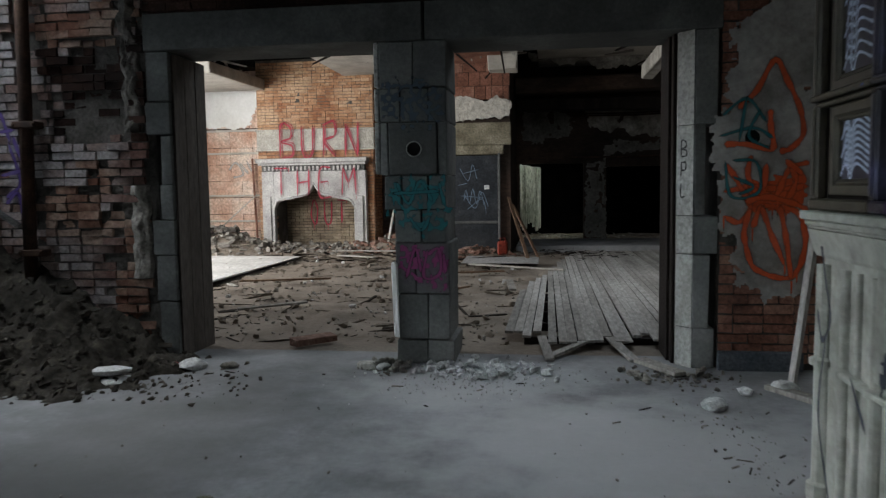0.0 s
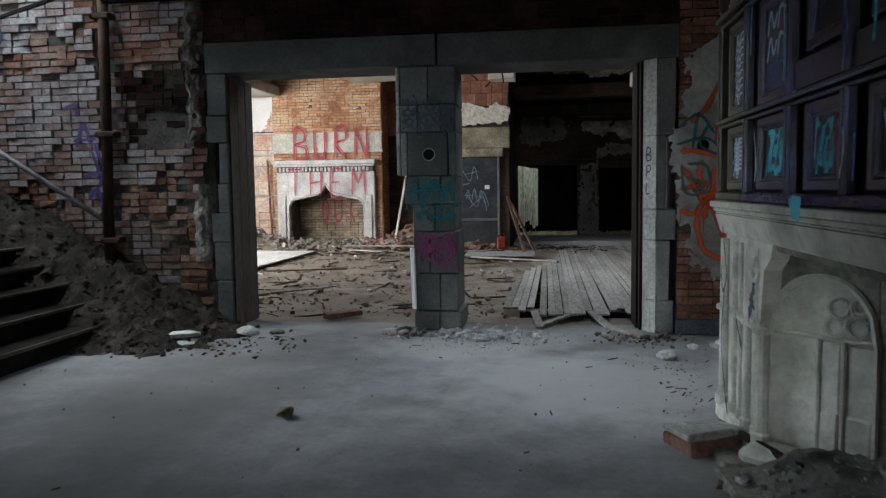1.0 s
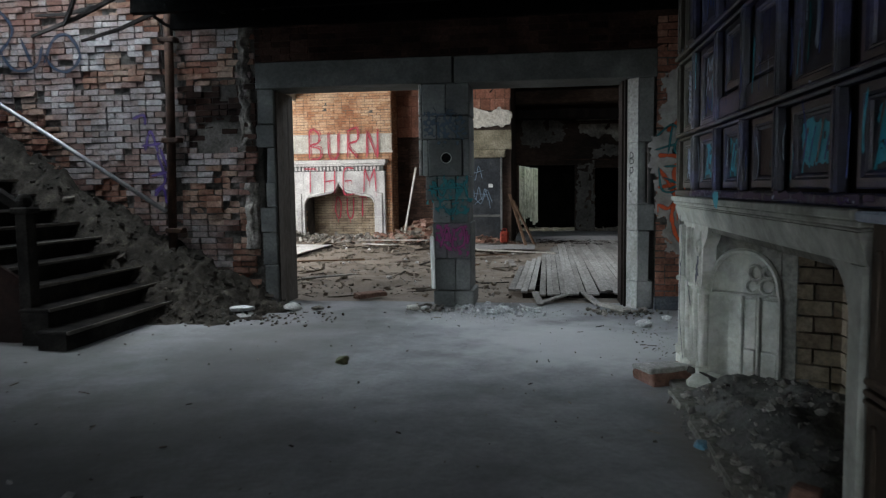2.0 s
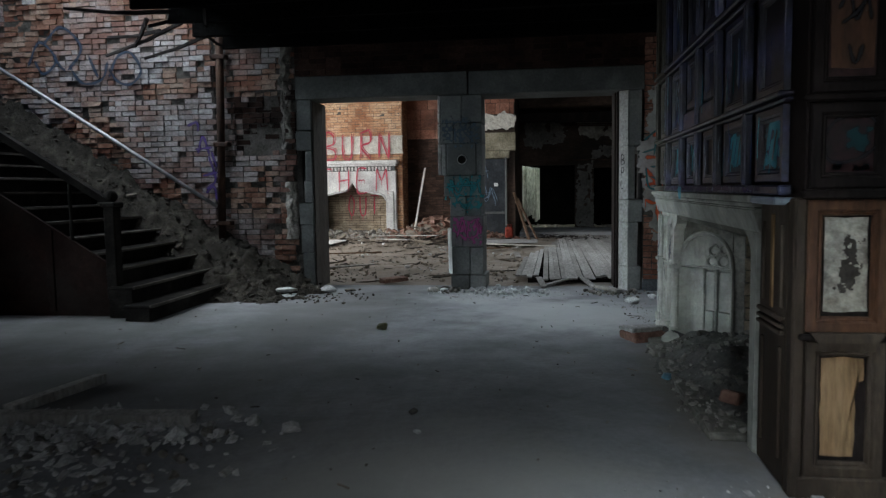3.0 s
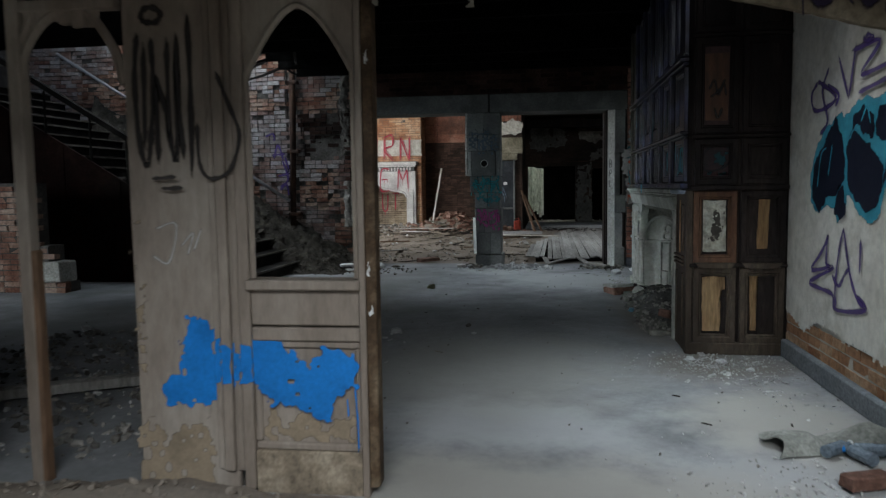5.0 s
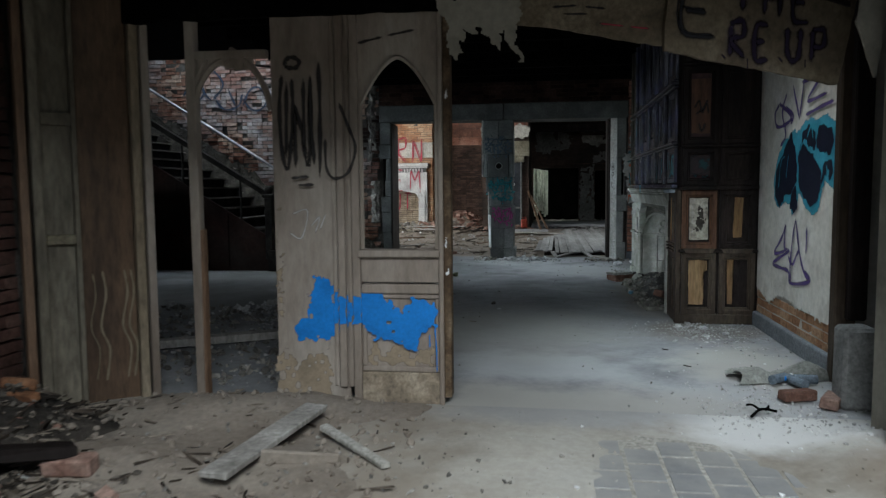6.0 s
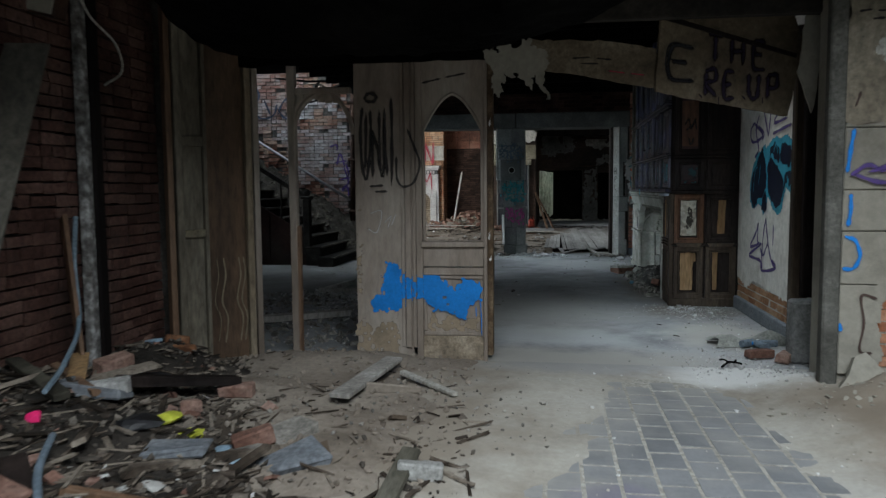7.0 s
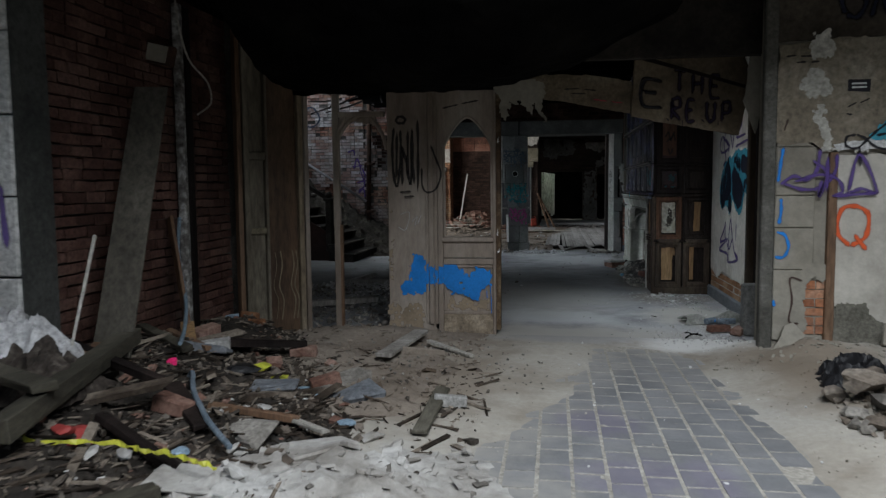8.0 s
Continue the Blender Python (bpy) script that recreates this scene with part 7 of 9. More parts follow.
# paint on the screen, clear of its mouldings
SC = pose(X0, 0, 0)
P_BARE = paint("bare_ochre_wood", (0.30, 0.235, 0.165), 0.8)
for k, (ring, y) in enumerate((([(-2.02, 0.0), (-1.66, 0.0), (-1.66, 0.3), (-1.71, 0.4), (-1.76, 0.24), (-1.83, 0.33), (-1.9, 0.2), (-1.96, 0.36), (-2.02, 0.25)], -0.02), ([(-1.43, 0.235), (-0.995, 0.235), (-0.995, 0.34), (-1.06, 0.4), (-1.13, 0.3), (-1.22, 0.45), (-1.3, 0.3), (-1.38, 0.42), (-1.43, 0.33)], 0.0), ([(-2.02, 0.5), (-1.97, 0.5), (-1.98, 0.9), (-2.0, 1.3), (-2.02, 1.3)], -0.02))):
    blot("bare_wood_wear", ring, SC @ SOUTH(y), P_BARE, screen, 90 + k, 0.06, 16, cell=0.008, lift=0.003, holes=0.28)
BLUE_A = [(-1.913, 0.443), (-1.869, 0.373), (-1.773, 0.39), (-1.687, 0.404), (-1.61, 0.437), (-1.504, 0.512), (-1.494, 0.713), (-1.569, 0.694), (-1.603, 0.667), (-1.668, 0.642), (-1.652, 0.692), (-1.601, 0.719), (-1.661, 0.762), (-1.702, 0.804), (-1.778, 0.786), (-1.761, 0.742), (-1.811, 0.697), (-1.804, 0.662), (-1.787, 0.635), (-1.827, 0.59), (-1.809, 0.578), (-1.86, 0.526), (-1.89, 0.498)]
BLUE_B = [(-1.476, 0.717), (-1.35, 0.708), (-1.289, 0.658), (-1.228, 0.62), (-1.212, 0.582), (-1.184, 0.618), (-1.138, 0.662), (-1.164, 0.673), (-1.094, 0.68), (-0.982, 0.649), (-0.99, 0.487), (-1.049, 0.459), (-1.094, 0.431), (-1.087, 0.388), (-1.106, 0.326), (-1.142, 0.325), (-1.185, 0.358), (-1.256, 0.381), (-1.345, 0.407), (-1.418, 0.4), (-1.389, 0.437), (-1.434, 0.462), (-1.468, 0.513), (-1.486, 0.521)]
blot("blue_paint", BLUE_A, SC @ SOUTH(-0.02), P_BLUE, screen, 21, 0.032, 20, cell=0.005, holes=0.1)
for x, w, o, z0, z1 in ((-1.643, 0.036, 0.034, 0.49, 0.715), (-1.603, 0.051, 0.054, 0.5, 0.68), (-1.549, 0.036, 0.039, 0.51, 0.65), (-1.515, 0.058, 0.049, 0.5, 0.69)):
    blot("blue_paint", [(x, z0), (x + w, z0 + 0.01), (x + w, z1 - 0.01), (x, z1)], SC @ SOUTH(-o), P_BLUE, screen, int(w * 1000), 0.012, 25, cell=0.004, lift=0.002)
blot("blue_paint", BLUE_B, SC @ SOUTH(-0.021), P_BLUE, screen, 23, 0.032, 20, cell=0.005, holes=0.14)
P_FADED = paint("faded_black_spray", (0.03, 0.026, 0.025))
strokes("black_scrawl", [[(-1.947, 2.068), (-1.966, 1.841), (-1.953, 1.571), (-1.922, 1.486), (-1.896, 1.632), (-1.878, 1.839), (-1.883, 2.045)], [(-1.867, 1.859), (-1.867, 1.486)], [(-1.866, 1.88), (-1.827, 1.735), (-1.8, 1.547), (-1.778, 1.547), (-1.763, 2.041)], [(-1.763, 2.061), (-1.761, 1.733), (-1.746, 1.505)], [(-1.707, 2.141), (-1.704, 1.835), (-1.712, 1.421)], [(-1.924, 2.118), (-1.912, 2.158), (-1.872, 2.171), (-1.83, 2.145), (-1.848, 2.109), (-1.892, 2.107), (-1.924, 2.118)], [(-1.916, 2.026), (-1.927, 1.549)], [(-1.807, 2.042), (-1.809, 1.589)]], 0.03, SC @ SOUTH(-0.022), P_FADED, screen, 24)
strokes("black_scrawl", [[(-1.574, 1.882), (-1.514, 1.728), (-1.474, 1.604), (-1.52, 1.46), (-1.607, 1.42), (-1.66, 1.483), (-1.666, 1.669)], [(-1.891, 1.423), (-1.77, 1.432)], [(-1.848, 1.38), (-1.739, 1.383)]], 0.022, SC @ SOUTH(-0.052), P_FADED, screen, 25)
strokes("chalk_scrawl", [[(-1.9, 1.2), (-1.8, 1.22), (-1.84, 1.05), (-1.92, 1.08)], [(-1.78, 1.12), (-1.72, 1.18), (-1.75, 1.08)], [(-1.68, 1.2), (-1.72, 1.1)]], 0.012, SC @ SOUTH(-0.022), P_GREYLINE, screen, 26)
strokes("small_writing", [[(-1.46, 2.24), (-1.3, 2.275)], [(-1.27, 2.28), (-1.1, 2.31)]], 0.018, SC @ SOUTH(-0.022), P_FADED, screen, 27)
strokes("blue_drip", [[(-0.995, 0.5), (-0.985, 0.36), (-0.982, 0.2)], [(-1.03, 0.45), (-1.025, 0.36)]], 0.009, SC @ SOUTH(-0.024), P_BLUE, screen, 28)

# bare screen bay: thin post, rail and arched ribs
bay = empty("screen_frame", pose(-2.55, -3.05, 0), label="stripped screen frame: thin timber post with broken arched ribs", category="frame")
part("post", boxed(-0.03, 0.03, -0.035, 0.035, -0.02, 2.8, 0.003, 0.006), M_WOOD_PAINT, bay)
part("post_shoe", boxed(0.025, 0.05, -0.03, 0.03, -0.02, 1.1, 0.004, 0.006), M_WOOD_BROWN, bay)
part("rail", boxed(0.03, 0.5, -0.03, 0.03, 2.18, 2.23, 0.004, 0.006), M_WOOD_PAINT, bay)
for pts in ([(0.0, 0, 1.8), (0.03, 0, 1.98), (0.12, 0, 2.12), (0.26, 0, 2.2)], [(0.26, 0, 2.24), (0.38, 0, 2.15), (0.48, 0, 2.0), (0.52, 0, 1.85)], [(0.02, 0, 2.05), (0.08, 0, 2.16)]):
    bm = bmesh.new()
    tube(bm, smooth_line(pts), 0.022, 6)
    part("rib", bm, M_WOOD_PAINT, bay)
for k in range(6):
    part("spandrel_slat", boxed(0.05 + k * 0.06, 0.107 + k * 0.06, -0.012, 0.012, 2.12 + 0.02 * math.sin(k), 2.185, 0.006), M_WOOD_PAINT, bay)

# splayed jamb lining between screen and brick
lining = empty("jamb_lining", pose(-2.86, -3.04, 0), label="stripped splayed door lining of brown and green-grey boards", category="lining", kind="structure")
lining.matrix_world = pose(-2.86, -3.04, 0, 0, 0, 47)        # local -x runs out along the splay


def lbox(name, a, b, c, d, z0, z1, m, bevel=0.006):
    return part(name, boxed(-b, -a, c, d, z0, z1, 0.003, bevel), m, lining)


M_GREEN_WOOD = surface("green_grey_wood", [(0.088, 0.074, 0.053), (0.155, 0.134, 0.1), (0.24, 0.213, 0.165)], 2, 0.75, 0.3, 30, dirt=0.4, stretch=(1, 1, 0.25))
lbox("stile", 0.0, 0.05, -0.03, 0.05, -0.03, 3.08, M_WOOD_PAINT)
lbox("stile", 0.07, 0.125, -0.045, 0.05, -0.03, 3.08, surface("ochre_stile", [(0.13, 0.098, 0.065), (0.21, 0.165, 0.112), (0.28, 0.23, 0.165)], 2, 0.75, 0.3, 30, dirt=0.4, stretch=(1, 1, 0.25)))
lbox("board", 0.13, 0.44, 0.0, 0.03, -0.03, 2.75, surface("dark_brown_board", [(0.062, 0.037, 0.023), (0.118, 0.074, 0.046), (0.185, 0.124, 0.082)], 2.2, 0.75, 0.35, 35, dirt=0.5, stretch=(1, 1, 0.2)))
lbox("panel", 0.46, 0.66, 0.02, 0.04, -0.03, 3.08, M_GREEN_WOOD)
lbox("stile", 0.445, 0.475, -0.03, 0.03, -0.03, 3.08, M_GREEN_WOOD)
lbox("rail", 0.47, 0.64, -0.02, 0.03, 1.03, 1.09, surface("ochre_rail", [(0.12, 0.1, 0.065), (0.19, 0.165, 0.115)], 3, 0.75, 0.3, 30))
lbox("rail", 0.47, 0.64, -0.02, 0.03, 1.75, 1.83, M_GREEN_WOOD)
lbox("stile", 0.64, 0.70, -0.04, 0.04, -0.03, 3.08, M_GREEN_WOOD)
lbox("stile", 0.72, 0.77, -0.05, 0.04, -0.03, 3.08, M_WOOD_BROWN)
for x in (-0.39, -0.33, -0.2, -0.16):
    strokes("drip", [[(x, 0.15), (x + 0.025, 0.35), (x - 0.02, 0.5), (x + 0.015, 0.7), (x, 0.85)]], 0.01, SOUTH(-0.002), paint("ochre_drip", (0.2, 0.165, 0.11)), lining, 5)

# entry brickwork, end quoins, flaking pipe casing, leaning boards
dark_brick = surface("damp_red_brick", [(0.05, 0.026, 0.021), (0.085, 0.045, 0.036), (0.14, 0.082, 0.066)], 2.0, 0.9, 0.5, 30, vary=0.13, dirt=0.75, spec=0.1)
bricks(wall_entry_west, EAST(-3.5), -6.09, -3.5, 0.0, 3.1, dark_brick, near=(-6.2, -3.5, 0.3, 2.0), seed=31, rough=0.006, out=0.01, label="dark-toned red brick")
M_ASHLAR = surface("pale_ashlar", [(0.46, 0.46, 0.445), (0.54, 0.54, 0.525), (0.6, 0.6, 0.585)], 1.5, 0.85, 0.25, 26, vary=0.06, dirt=0.25)
quoins = empty("wall_end", pose(0, 0, 0), label="pale ashlar end of the brick wall", category="wall end", kind="structure")
quoins.matrix_world = Matrix()
for k in range(7):
    z = 0.0 + k * 0.48
    part("stone_block", boxed(-4.72, -3.49, -6.42, -6.095, z + 0.005, z + 0.475, 0.003, 0.01), M_ASHLAR, quoins)
# Dark slab over the east face stands for the shade on that side.
part("damp_return", boxed(-3.489, -3.478, -6.40, -6.09, 0.0, 3.1, 0.001, 0.002), surface("damp_render", [(0.035, 0.037, 0.035), (0.055, 0.057, 0.053), (0.08, 0.082, 0.077)], 2, 0.85, 0.25, 26, dirt=0.3), quoins, "dark slab added on the side of the wall end as its shade")
M_OLD_BOARD = surface("old_grey_board", [(0.05, 0.045, 0.036), (0.085, 0.077, 0.062), (0.125, 0.115, 0.094)], 1.8, 0.85, 0.4, 28, dirt=0.4, stretch=(1, 1, 0.3))
casing = empty("pipe_casing", pose(-3.45, -4.5, 0), label="flaking white-painted timber casing on the brick wall", category="casing")
part("casing_board", boxed(-0.03, 0.03, -0.045, 0.045, 0.2, 3.0, 0.006, 0.01), surface("flaking_white_paint", [(0.05, 0.042, 0.036), (0.2, 0.19, 0.18), (0.5, 0.495, 0.48)], 14, 0.8, 0.6, 40, dirt=0.7, dirt_scale=5), casing)
part("casing_board", boxed(-0.03, 0.02, 0.08, 0.18, 0.2, 3.0, 0.004, 0.01), M_WOOD_DARK, casing)
bm = bmesh.new()
tube(bm, smooth_line([(-3.4, -4.62, 3.05), (-3.3, -4.75, 2.75), (-3.25, -4.7, 2.5), (-3.2, -4.5, 2.35), (-3.25, -4.35, 2.2), (-3.35, -4.4, 2.1)]), 0.008, 6)
tagged(link("dangling_cable", bm, M_STONE_PALE), label="thin pale cable dangling from the ceiling", category="cable")
bm = bmesh.new()
tube(bm, smooth_line([(-3.36, -4.75, 1.25), (-3.37, -4.77, 0.95), (-3.2, -5.0, 0.62), (-2.95, -5.5, 0.5), (-2.8, -5.85, 0.46)]), 0.014, 6)
tagged(link("blue_hose", bm, surface("dusty_blue_hose", [(0.12, 0.17, 0.21), (0.2, 0.26, 0.31)], 6, 0.6, 0.2)), label="dusty blue hose hanging down the wall", category="hose")
plank("leaning_board", (-3.34, -5.12, 2.23), (-3.04, -6.25, 0.45), 0.23, 0.03, M_OLD_BOARD, "wide dark grey-brown board leaning against the brick wall", "board", 0)
plank("leaning_board", (-3.12, -6.22, 1.2), (-3.03, -6.62, 0.6), 0.026, 0.02, M_STONE_PALE, "thin pale batten leaning against the wall", "batten", 80)
plank("leaning_board", (-3.45, -4.75, 1.25), (-3.15, -5.05, 0.3), 0.08, 0.025, M_WOOD_BROWN, "narrow brown board leaning against the wall", "board", 80)
bm = boxed(-0.1, 0.1, -0.1, 0.02, 0, 0.16, 0.004, 0.01)
sw = link("switch_box", bm, M_IRON)
sw.matrix_world = pose(-3.43, -4.8, 2.45, 0, 14, 0)
part("cover", boxed(-0.085, 0.085, -0.112, -0.1, 0.015, 0.145, 0, 0.004), M_ENTRY_PLASTER, sw, "dirty pale cover plate")
tagged(sw, label="old metal switch box on the brick wall", category="switch box")

# ---------------------------------------------------------------- sagging charred ceiling over the entry
def sag(x, y):
    low = 2.24 + 0.02 * abs(x + 1.8) + max(0, x + 0.9) ** 1.5 * 0.28 + 0.015 * fbm(x, 0, 1.7)
    low += 0.5 * max(0, -2.25 - x) ** 2 + 0.02 * fbm(x, y, 6, 9)
    d = y + 4.4
    z = low + (0.9 * d * d if d > 0 else 0.28 * d * d) + 0.02 * fbm(x, y, 1.4, 3) + 0.012 * fbm(x, y, 5, 2)
    return min(z, 3.09)


nx, ny = 56, 44
verts = [(-2.6 + 3.15 * i / nx, -6.1 + 2.98 * j / ny, sag(-2.6 + 3.15 * i / nx, -6.1 + 2.98 * j / ny)) for j in range(ny + 1) for i in range(nx + 1)]
faces = [(j * (nx + 1) + i, j * (nx + 1) + i + 1, (j + 1) * (nx + 1) + i + 1, (j + 1) * (nx + 1) + i) for j in range(ny) for i in range(nx)]
me = bpy.data.meshes.new("sagging_ceiling")
me.from_pydata(verts, [], faces)
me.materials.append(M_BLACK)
sagging = tagged(new("sagging_ceiling", me), label="black charred ceiling sagging low across the entry", kind="structure")
sol = sagging.modifiers.new("thick", "SOLIDIFY")
sol.thickness, sol.offset = 0.05, 1.0

fascia = bmesh.new()
for k in range(40):
    a, b = -2.95 + 2.06 * k / 40, -2.95 + 2.06 * (k + 1) / 40
    za, zb = 2.4 + 0.02 * fbm(a, 0, 4, 61), 2.4 + 0.02 * fbm(b, 0, 4, 61)
    prism(fascia, [(a, za), (b, zb), (b, 3.1), (a, 3.1)], "y", -3.17, -3.135)
bmesh.ops.remove_doubles(fascia, verts=fascia.verts, dist=0.0005)
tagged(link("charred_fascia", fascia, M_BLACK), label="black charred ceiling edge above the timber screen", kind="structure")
tagged(link("charred_header", boxed(-0.9, 1.6, -3.44, -3.34, 2.6, 3.1, 0.01, 0.01), surface("charred_board", [(0.012, 0.01, 0.009), (0.03, 0.026, 0.022), (0.06, 0.052, 0.045)], 1.6, 0.9, 0.4, 20, dirt=0.4)), label="charred timber header across the passage", kind="structure")

# ---------------------------------------------------------------- dropped header boards with writing
header = empty("dropped_header", pose(0.3, -3.22, 2.0), label="fallen buff header board sprayed with black words", category="board")
header.matrix_world = pose(0.32, -3.24, 2.10, 0, 0, 18)
M_BUFF = surface("stained_buff_board", [(0.075, 0.057, 0.037), (0.145, 0.115, 0.078), (0.225, 0.187, 0.135)], 1.8, 0.85, 0.25, 22, dirt=0.5, dirt_colour=(0.14, 0.11, 0.075))
P_INKY = paint("violet_black_spray", (0.018, 0.011, 0.027))
patch("board", [(0.0, 0.0), (1.08, -0.17), (1.14, 0.1), (1.2, 0.4), (1.12, 0.58), (0.9, 0.64), (0.5, 0.62), (0.04, 0.6)], Matrix(), M_BUFF, header, 31, 0.008, 0.03)
strokes("black_writing", None, 0.044, SOUTH(-0.036), P_INKY, header, 51, curved=False, letters=word("THE", 0.42, 0.23, 0.54, 0.2, -0.12))
strokes("black_writing", None, 0.04, SOUTH(-0.036), P_BLACK, header, 52, curved=False, letters=word("E", 0.11, 0.1, 0.36, 0.24, -0.1))
strokes("black_writing", None, 0.014, SOUTH(-0.038), P_BLACK, header, 57, curved=False, letters=word("E", 0.09, 0.12, 0.38, 0.24, -0.16))
strokes("black_writing", None, 0.046, SOUTH(-0.036), P_INKY, header, 55, letters=word(".RE.UP", 0.35, -0.03, 0.7, 0.19, -0.03))
part("lath", prism(bmesh.new(), [(0.02, 0.53), (1.13, 0.27), (1.13, 0.3), (0.02, 0.565)], "y", -0.05, -0.034), M_WOOD_DARK, header, "dark lath across the board")
strokes("drip", [[(0.5, -0.03), (0.505, -0.1)], [(0.86, -0.03), (0.862, -0.08)]], 0.01, SOUTH(-0.036), P_INKY, header, 56)
tape_board = empty("torn_header_board", label="torn buff wallboard hanging above the passage", category="board")
tape_board.matrix_world = pose(-0.88, -3.2, 2.2)
patch("board", [(0.4, 0.08), (0.62, 0.06), (0.95, -0.02), (1.25, -0.07), (1.22, 0.22), (0.8, 0.3), (0.3, 0.32), (0.28, 0.15)], Matrix(), M_BUFF, tape_board, 33, 0.012, 0.02)
blot("torn_paper", [(-0.02, 0.3), (-0.02, 0.02), (0.06, -0.1), (0.1, 0.06), (0.2, 0.03), (0.26, -0.04), (0.3, 0.04), (0.42, -0.12), (0.4, 0.14), (0.32, 0.3)], SOUTH(-0.02), M_ENTRY_PLASTER, tape_board, 34, 0.07, 9, cell=0.008, holes=0.12)
strokes("small_writing", [[(0.6, 0.17), (0.74, 0.175)], [(0.78, 0.165), (0.9, 0.15)], [(0.66, 0.13), (0.8, 0.125)]], 0.014, SOUTH(-0.026), P_BLACK, tape_board, 53, curved=False)
strokes("small_writing", [[(0.86, 0.07), (1.0, 0.05)], [(1.03, 0.045), (1.14, 0.03)]], 0.012, SOUTH(-0.026), P_RED, tape_board, 54, curved=False)
scrap = empty("hanging_scrap", label="torn triangular plasterboard scrap hanging by the doorway", category="board")
scrap.matrix_world = pose(1.3, -3.3, 2.2, 0, 0, 20)
patch("board", [(0.0, 0.0), (0.12, -0.28), (0.2, 0.1), (0.22, 0.5), (0.05, 0.42)], Matrix(), M_ENTRY_PLASTER, scrap, 35, 0.02, 0.012)

# ---------------------------------------------------------------- litter
ROCKS = []
for s in range(5):
    bm = bmesh.new()
    bmesh.ops.create_icosphere(bm, subdivisions=1, radius=0.5)
    off = Vector((s * 11.3, s * 3.7, 1))
    for v in bm.verts:
        v.co *= 1 + 0.9 * noise.noise(v.co * 2.5 + off)
    ROCKS.append((np.array([v.co for v in bm.verts]), [tuple(v.index for v in f.verts) for f in bm.faces]))
    bm.free()
BLOCK = (np.array(CORNERS, float) - 0.5, [tuple(f) for f in FACES])


def litter(name, count, where, sizes, kind, material, label, seed, flat=(0.5, 0.9), category="", sinkin=0.25):
    """Uncountable bits strewn over a surface: where(rng) gives x, y, z of the ground."""
    rng = random.Random(seed)
    verts, faces, n = [], [], 0
    for _ in range(count):
        spot = where(rng)
        if spot is None:
            continue
        x, y, z = spot
        s = sizes[0] + (sizes[1] - sizes[0]) * rng.random() ** 2.5
        if kind == "rock":
            v, f = ROCKS[rng.randrange(5)]
            sc = np.array([s, s * rng.uniform(0.6, 1.0), s * rng.uniform(*flat)])
            e = Euler((rng.gauss(0, 0.3), rng.gauss(0, 0.3), rng.uniform(0, 6.28)))
            h = sc[2] * 0.5
        elif kind == "splinter":
            v, f = BLOCK
            sc = np.array([s, max(0.007, s * rng.uniform(0.04, 0.12)), max(0.006, s * rng.uniform(0.025, 0.05))])
            e = Euler((rng.gauss(0, 0.2), rng.gauss(0, 0.12), rng.uniform(0, 6.28)))
            h = sc[2] * 0.5 + 0.005
        else:
            v, f = BLOCK
            sc = np.array([s, s * rng.uniform(0.45, 0.8), s * rng.uniform(*flat) * 0.4])
            e = Euler((rng.gauss(0, 0.3), rng.gauss(0, 0.3), rng.uniform(0, 6.28)))
            h = sc[2] * 0.5
        m = np.array(e.to_matrix())
        p = (v * sc + (np.array([rng.uniform(-0.08, 0.08) for _ in range(v.size)]).reshape(v.shape) * sc if kind != "rock" else 0)) @ m.T + (x, y, z + h * (1 - sinkin))
        verts.append(p)
        faces += [tuple(i + n for i in q) for q in f]
        n += len(v)
    me = bpy.data.meshes.new(name)
    me.from_pydata(np.vstack(verts).tolist(), [], faces)
    me.materials.append(material)
    return tagged(new(name, me), label=label, kind="stuff", category=category)


def spread(x0, x1, y0, y1, height, dense=None):
    def f(rng):
        x, y = rng.uniform(x0, x1), rng.uniform(y0, y1)
        if dense and rng.random() > dense(x, y):
            return None
        return x, y, height(x, y)
    return f


def clump(cx, cy, rx, ry, height):
    def f(rng):
        x, y = rng.gauss(cx, rx), rng.gauss(cy, ry)
        return x, y, height(x, y)
    return f


def h_mound(x, y):
    z = bump_at(x, y, -2.35, -3.55, 0.9, 0.5, 0.17) + bump_at(x, y, -1.5, -3.2, 0.9, 0.4, 0.08) + bump_at(x, y, -1.75, -4.5, 1.0, 0.9, 0.12) + bump_at(x, y, -1.75, -5.5, 0.7, 0.7, 0.11) + bump_at(x, y, -2.6, -4.5, 0.6, 0.7, 0.14)
    k = min(1, z / 0.08)
    return z - 0.04 + k * (0.025 * fbm(x, y, 2.5, 14) + 0.015 * fbm(x, y, 9, 6))


sheet("earth_mound", -3.4, -0.6, -6.8, -3.13, 0.045, h_mound, M_DIRT, label="mound of bare brown earth before the screen")


def h_dust(x, y):
    z = bump_at(x, y, -1.55, -7.25, 0.95, 0.9, 0.2) + bump_at(x, y, -1.2, -8.5, 0.8, 0.9, 0.12) + bump_at(x, y, -2.1, -8.2, 0.8, 0.7, 0.16)
    k = min(1, z / 0.07)
    lump = fbm(x, y, 3.0, 41)
    return z - 0.035 + k * (0.075 * max(-0.3, lump) + 0.04 * abs(fbm(x, y, 8, 42)))


M_DUST = surface("pale_concrete_dust", [(0.25, 0.23, 0.205), (0.40, 0.385, 0.36), (0.55, 0.54, 0.52)], 2.2, 0.95, 0.6, 22, fine_range=(0.75, 1.15), dirt=0.35, dirt_colour=(0.14, 0.125, 0.105), dirt_scale=2.0, distance=0.02)
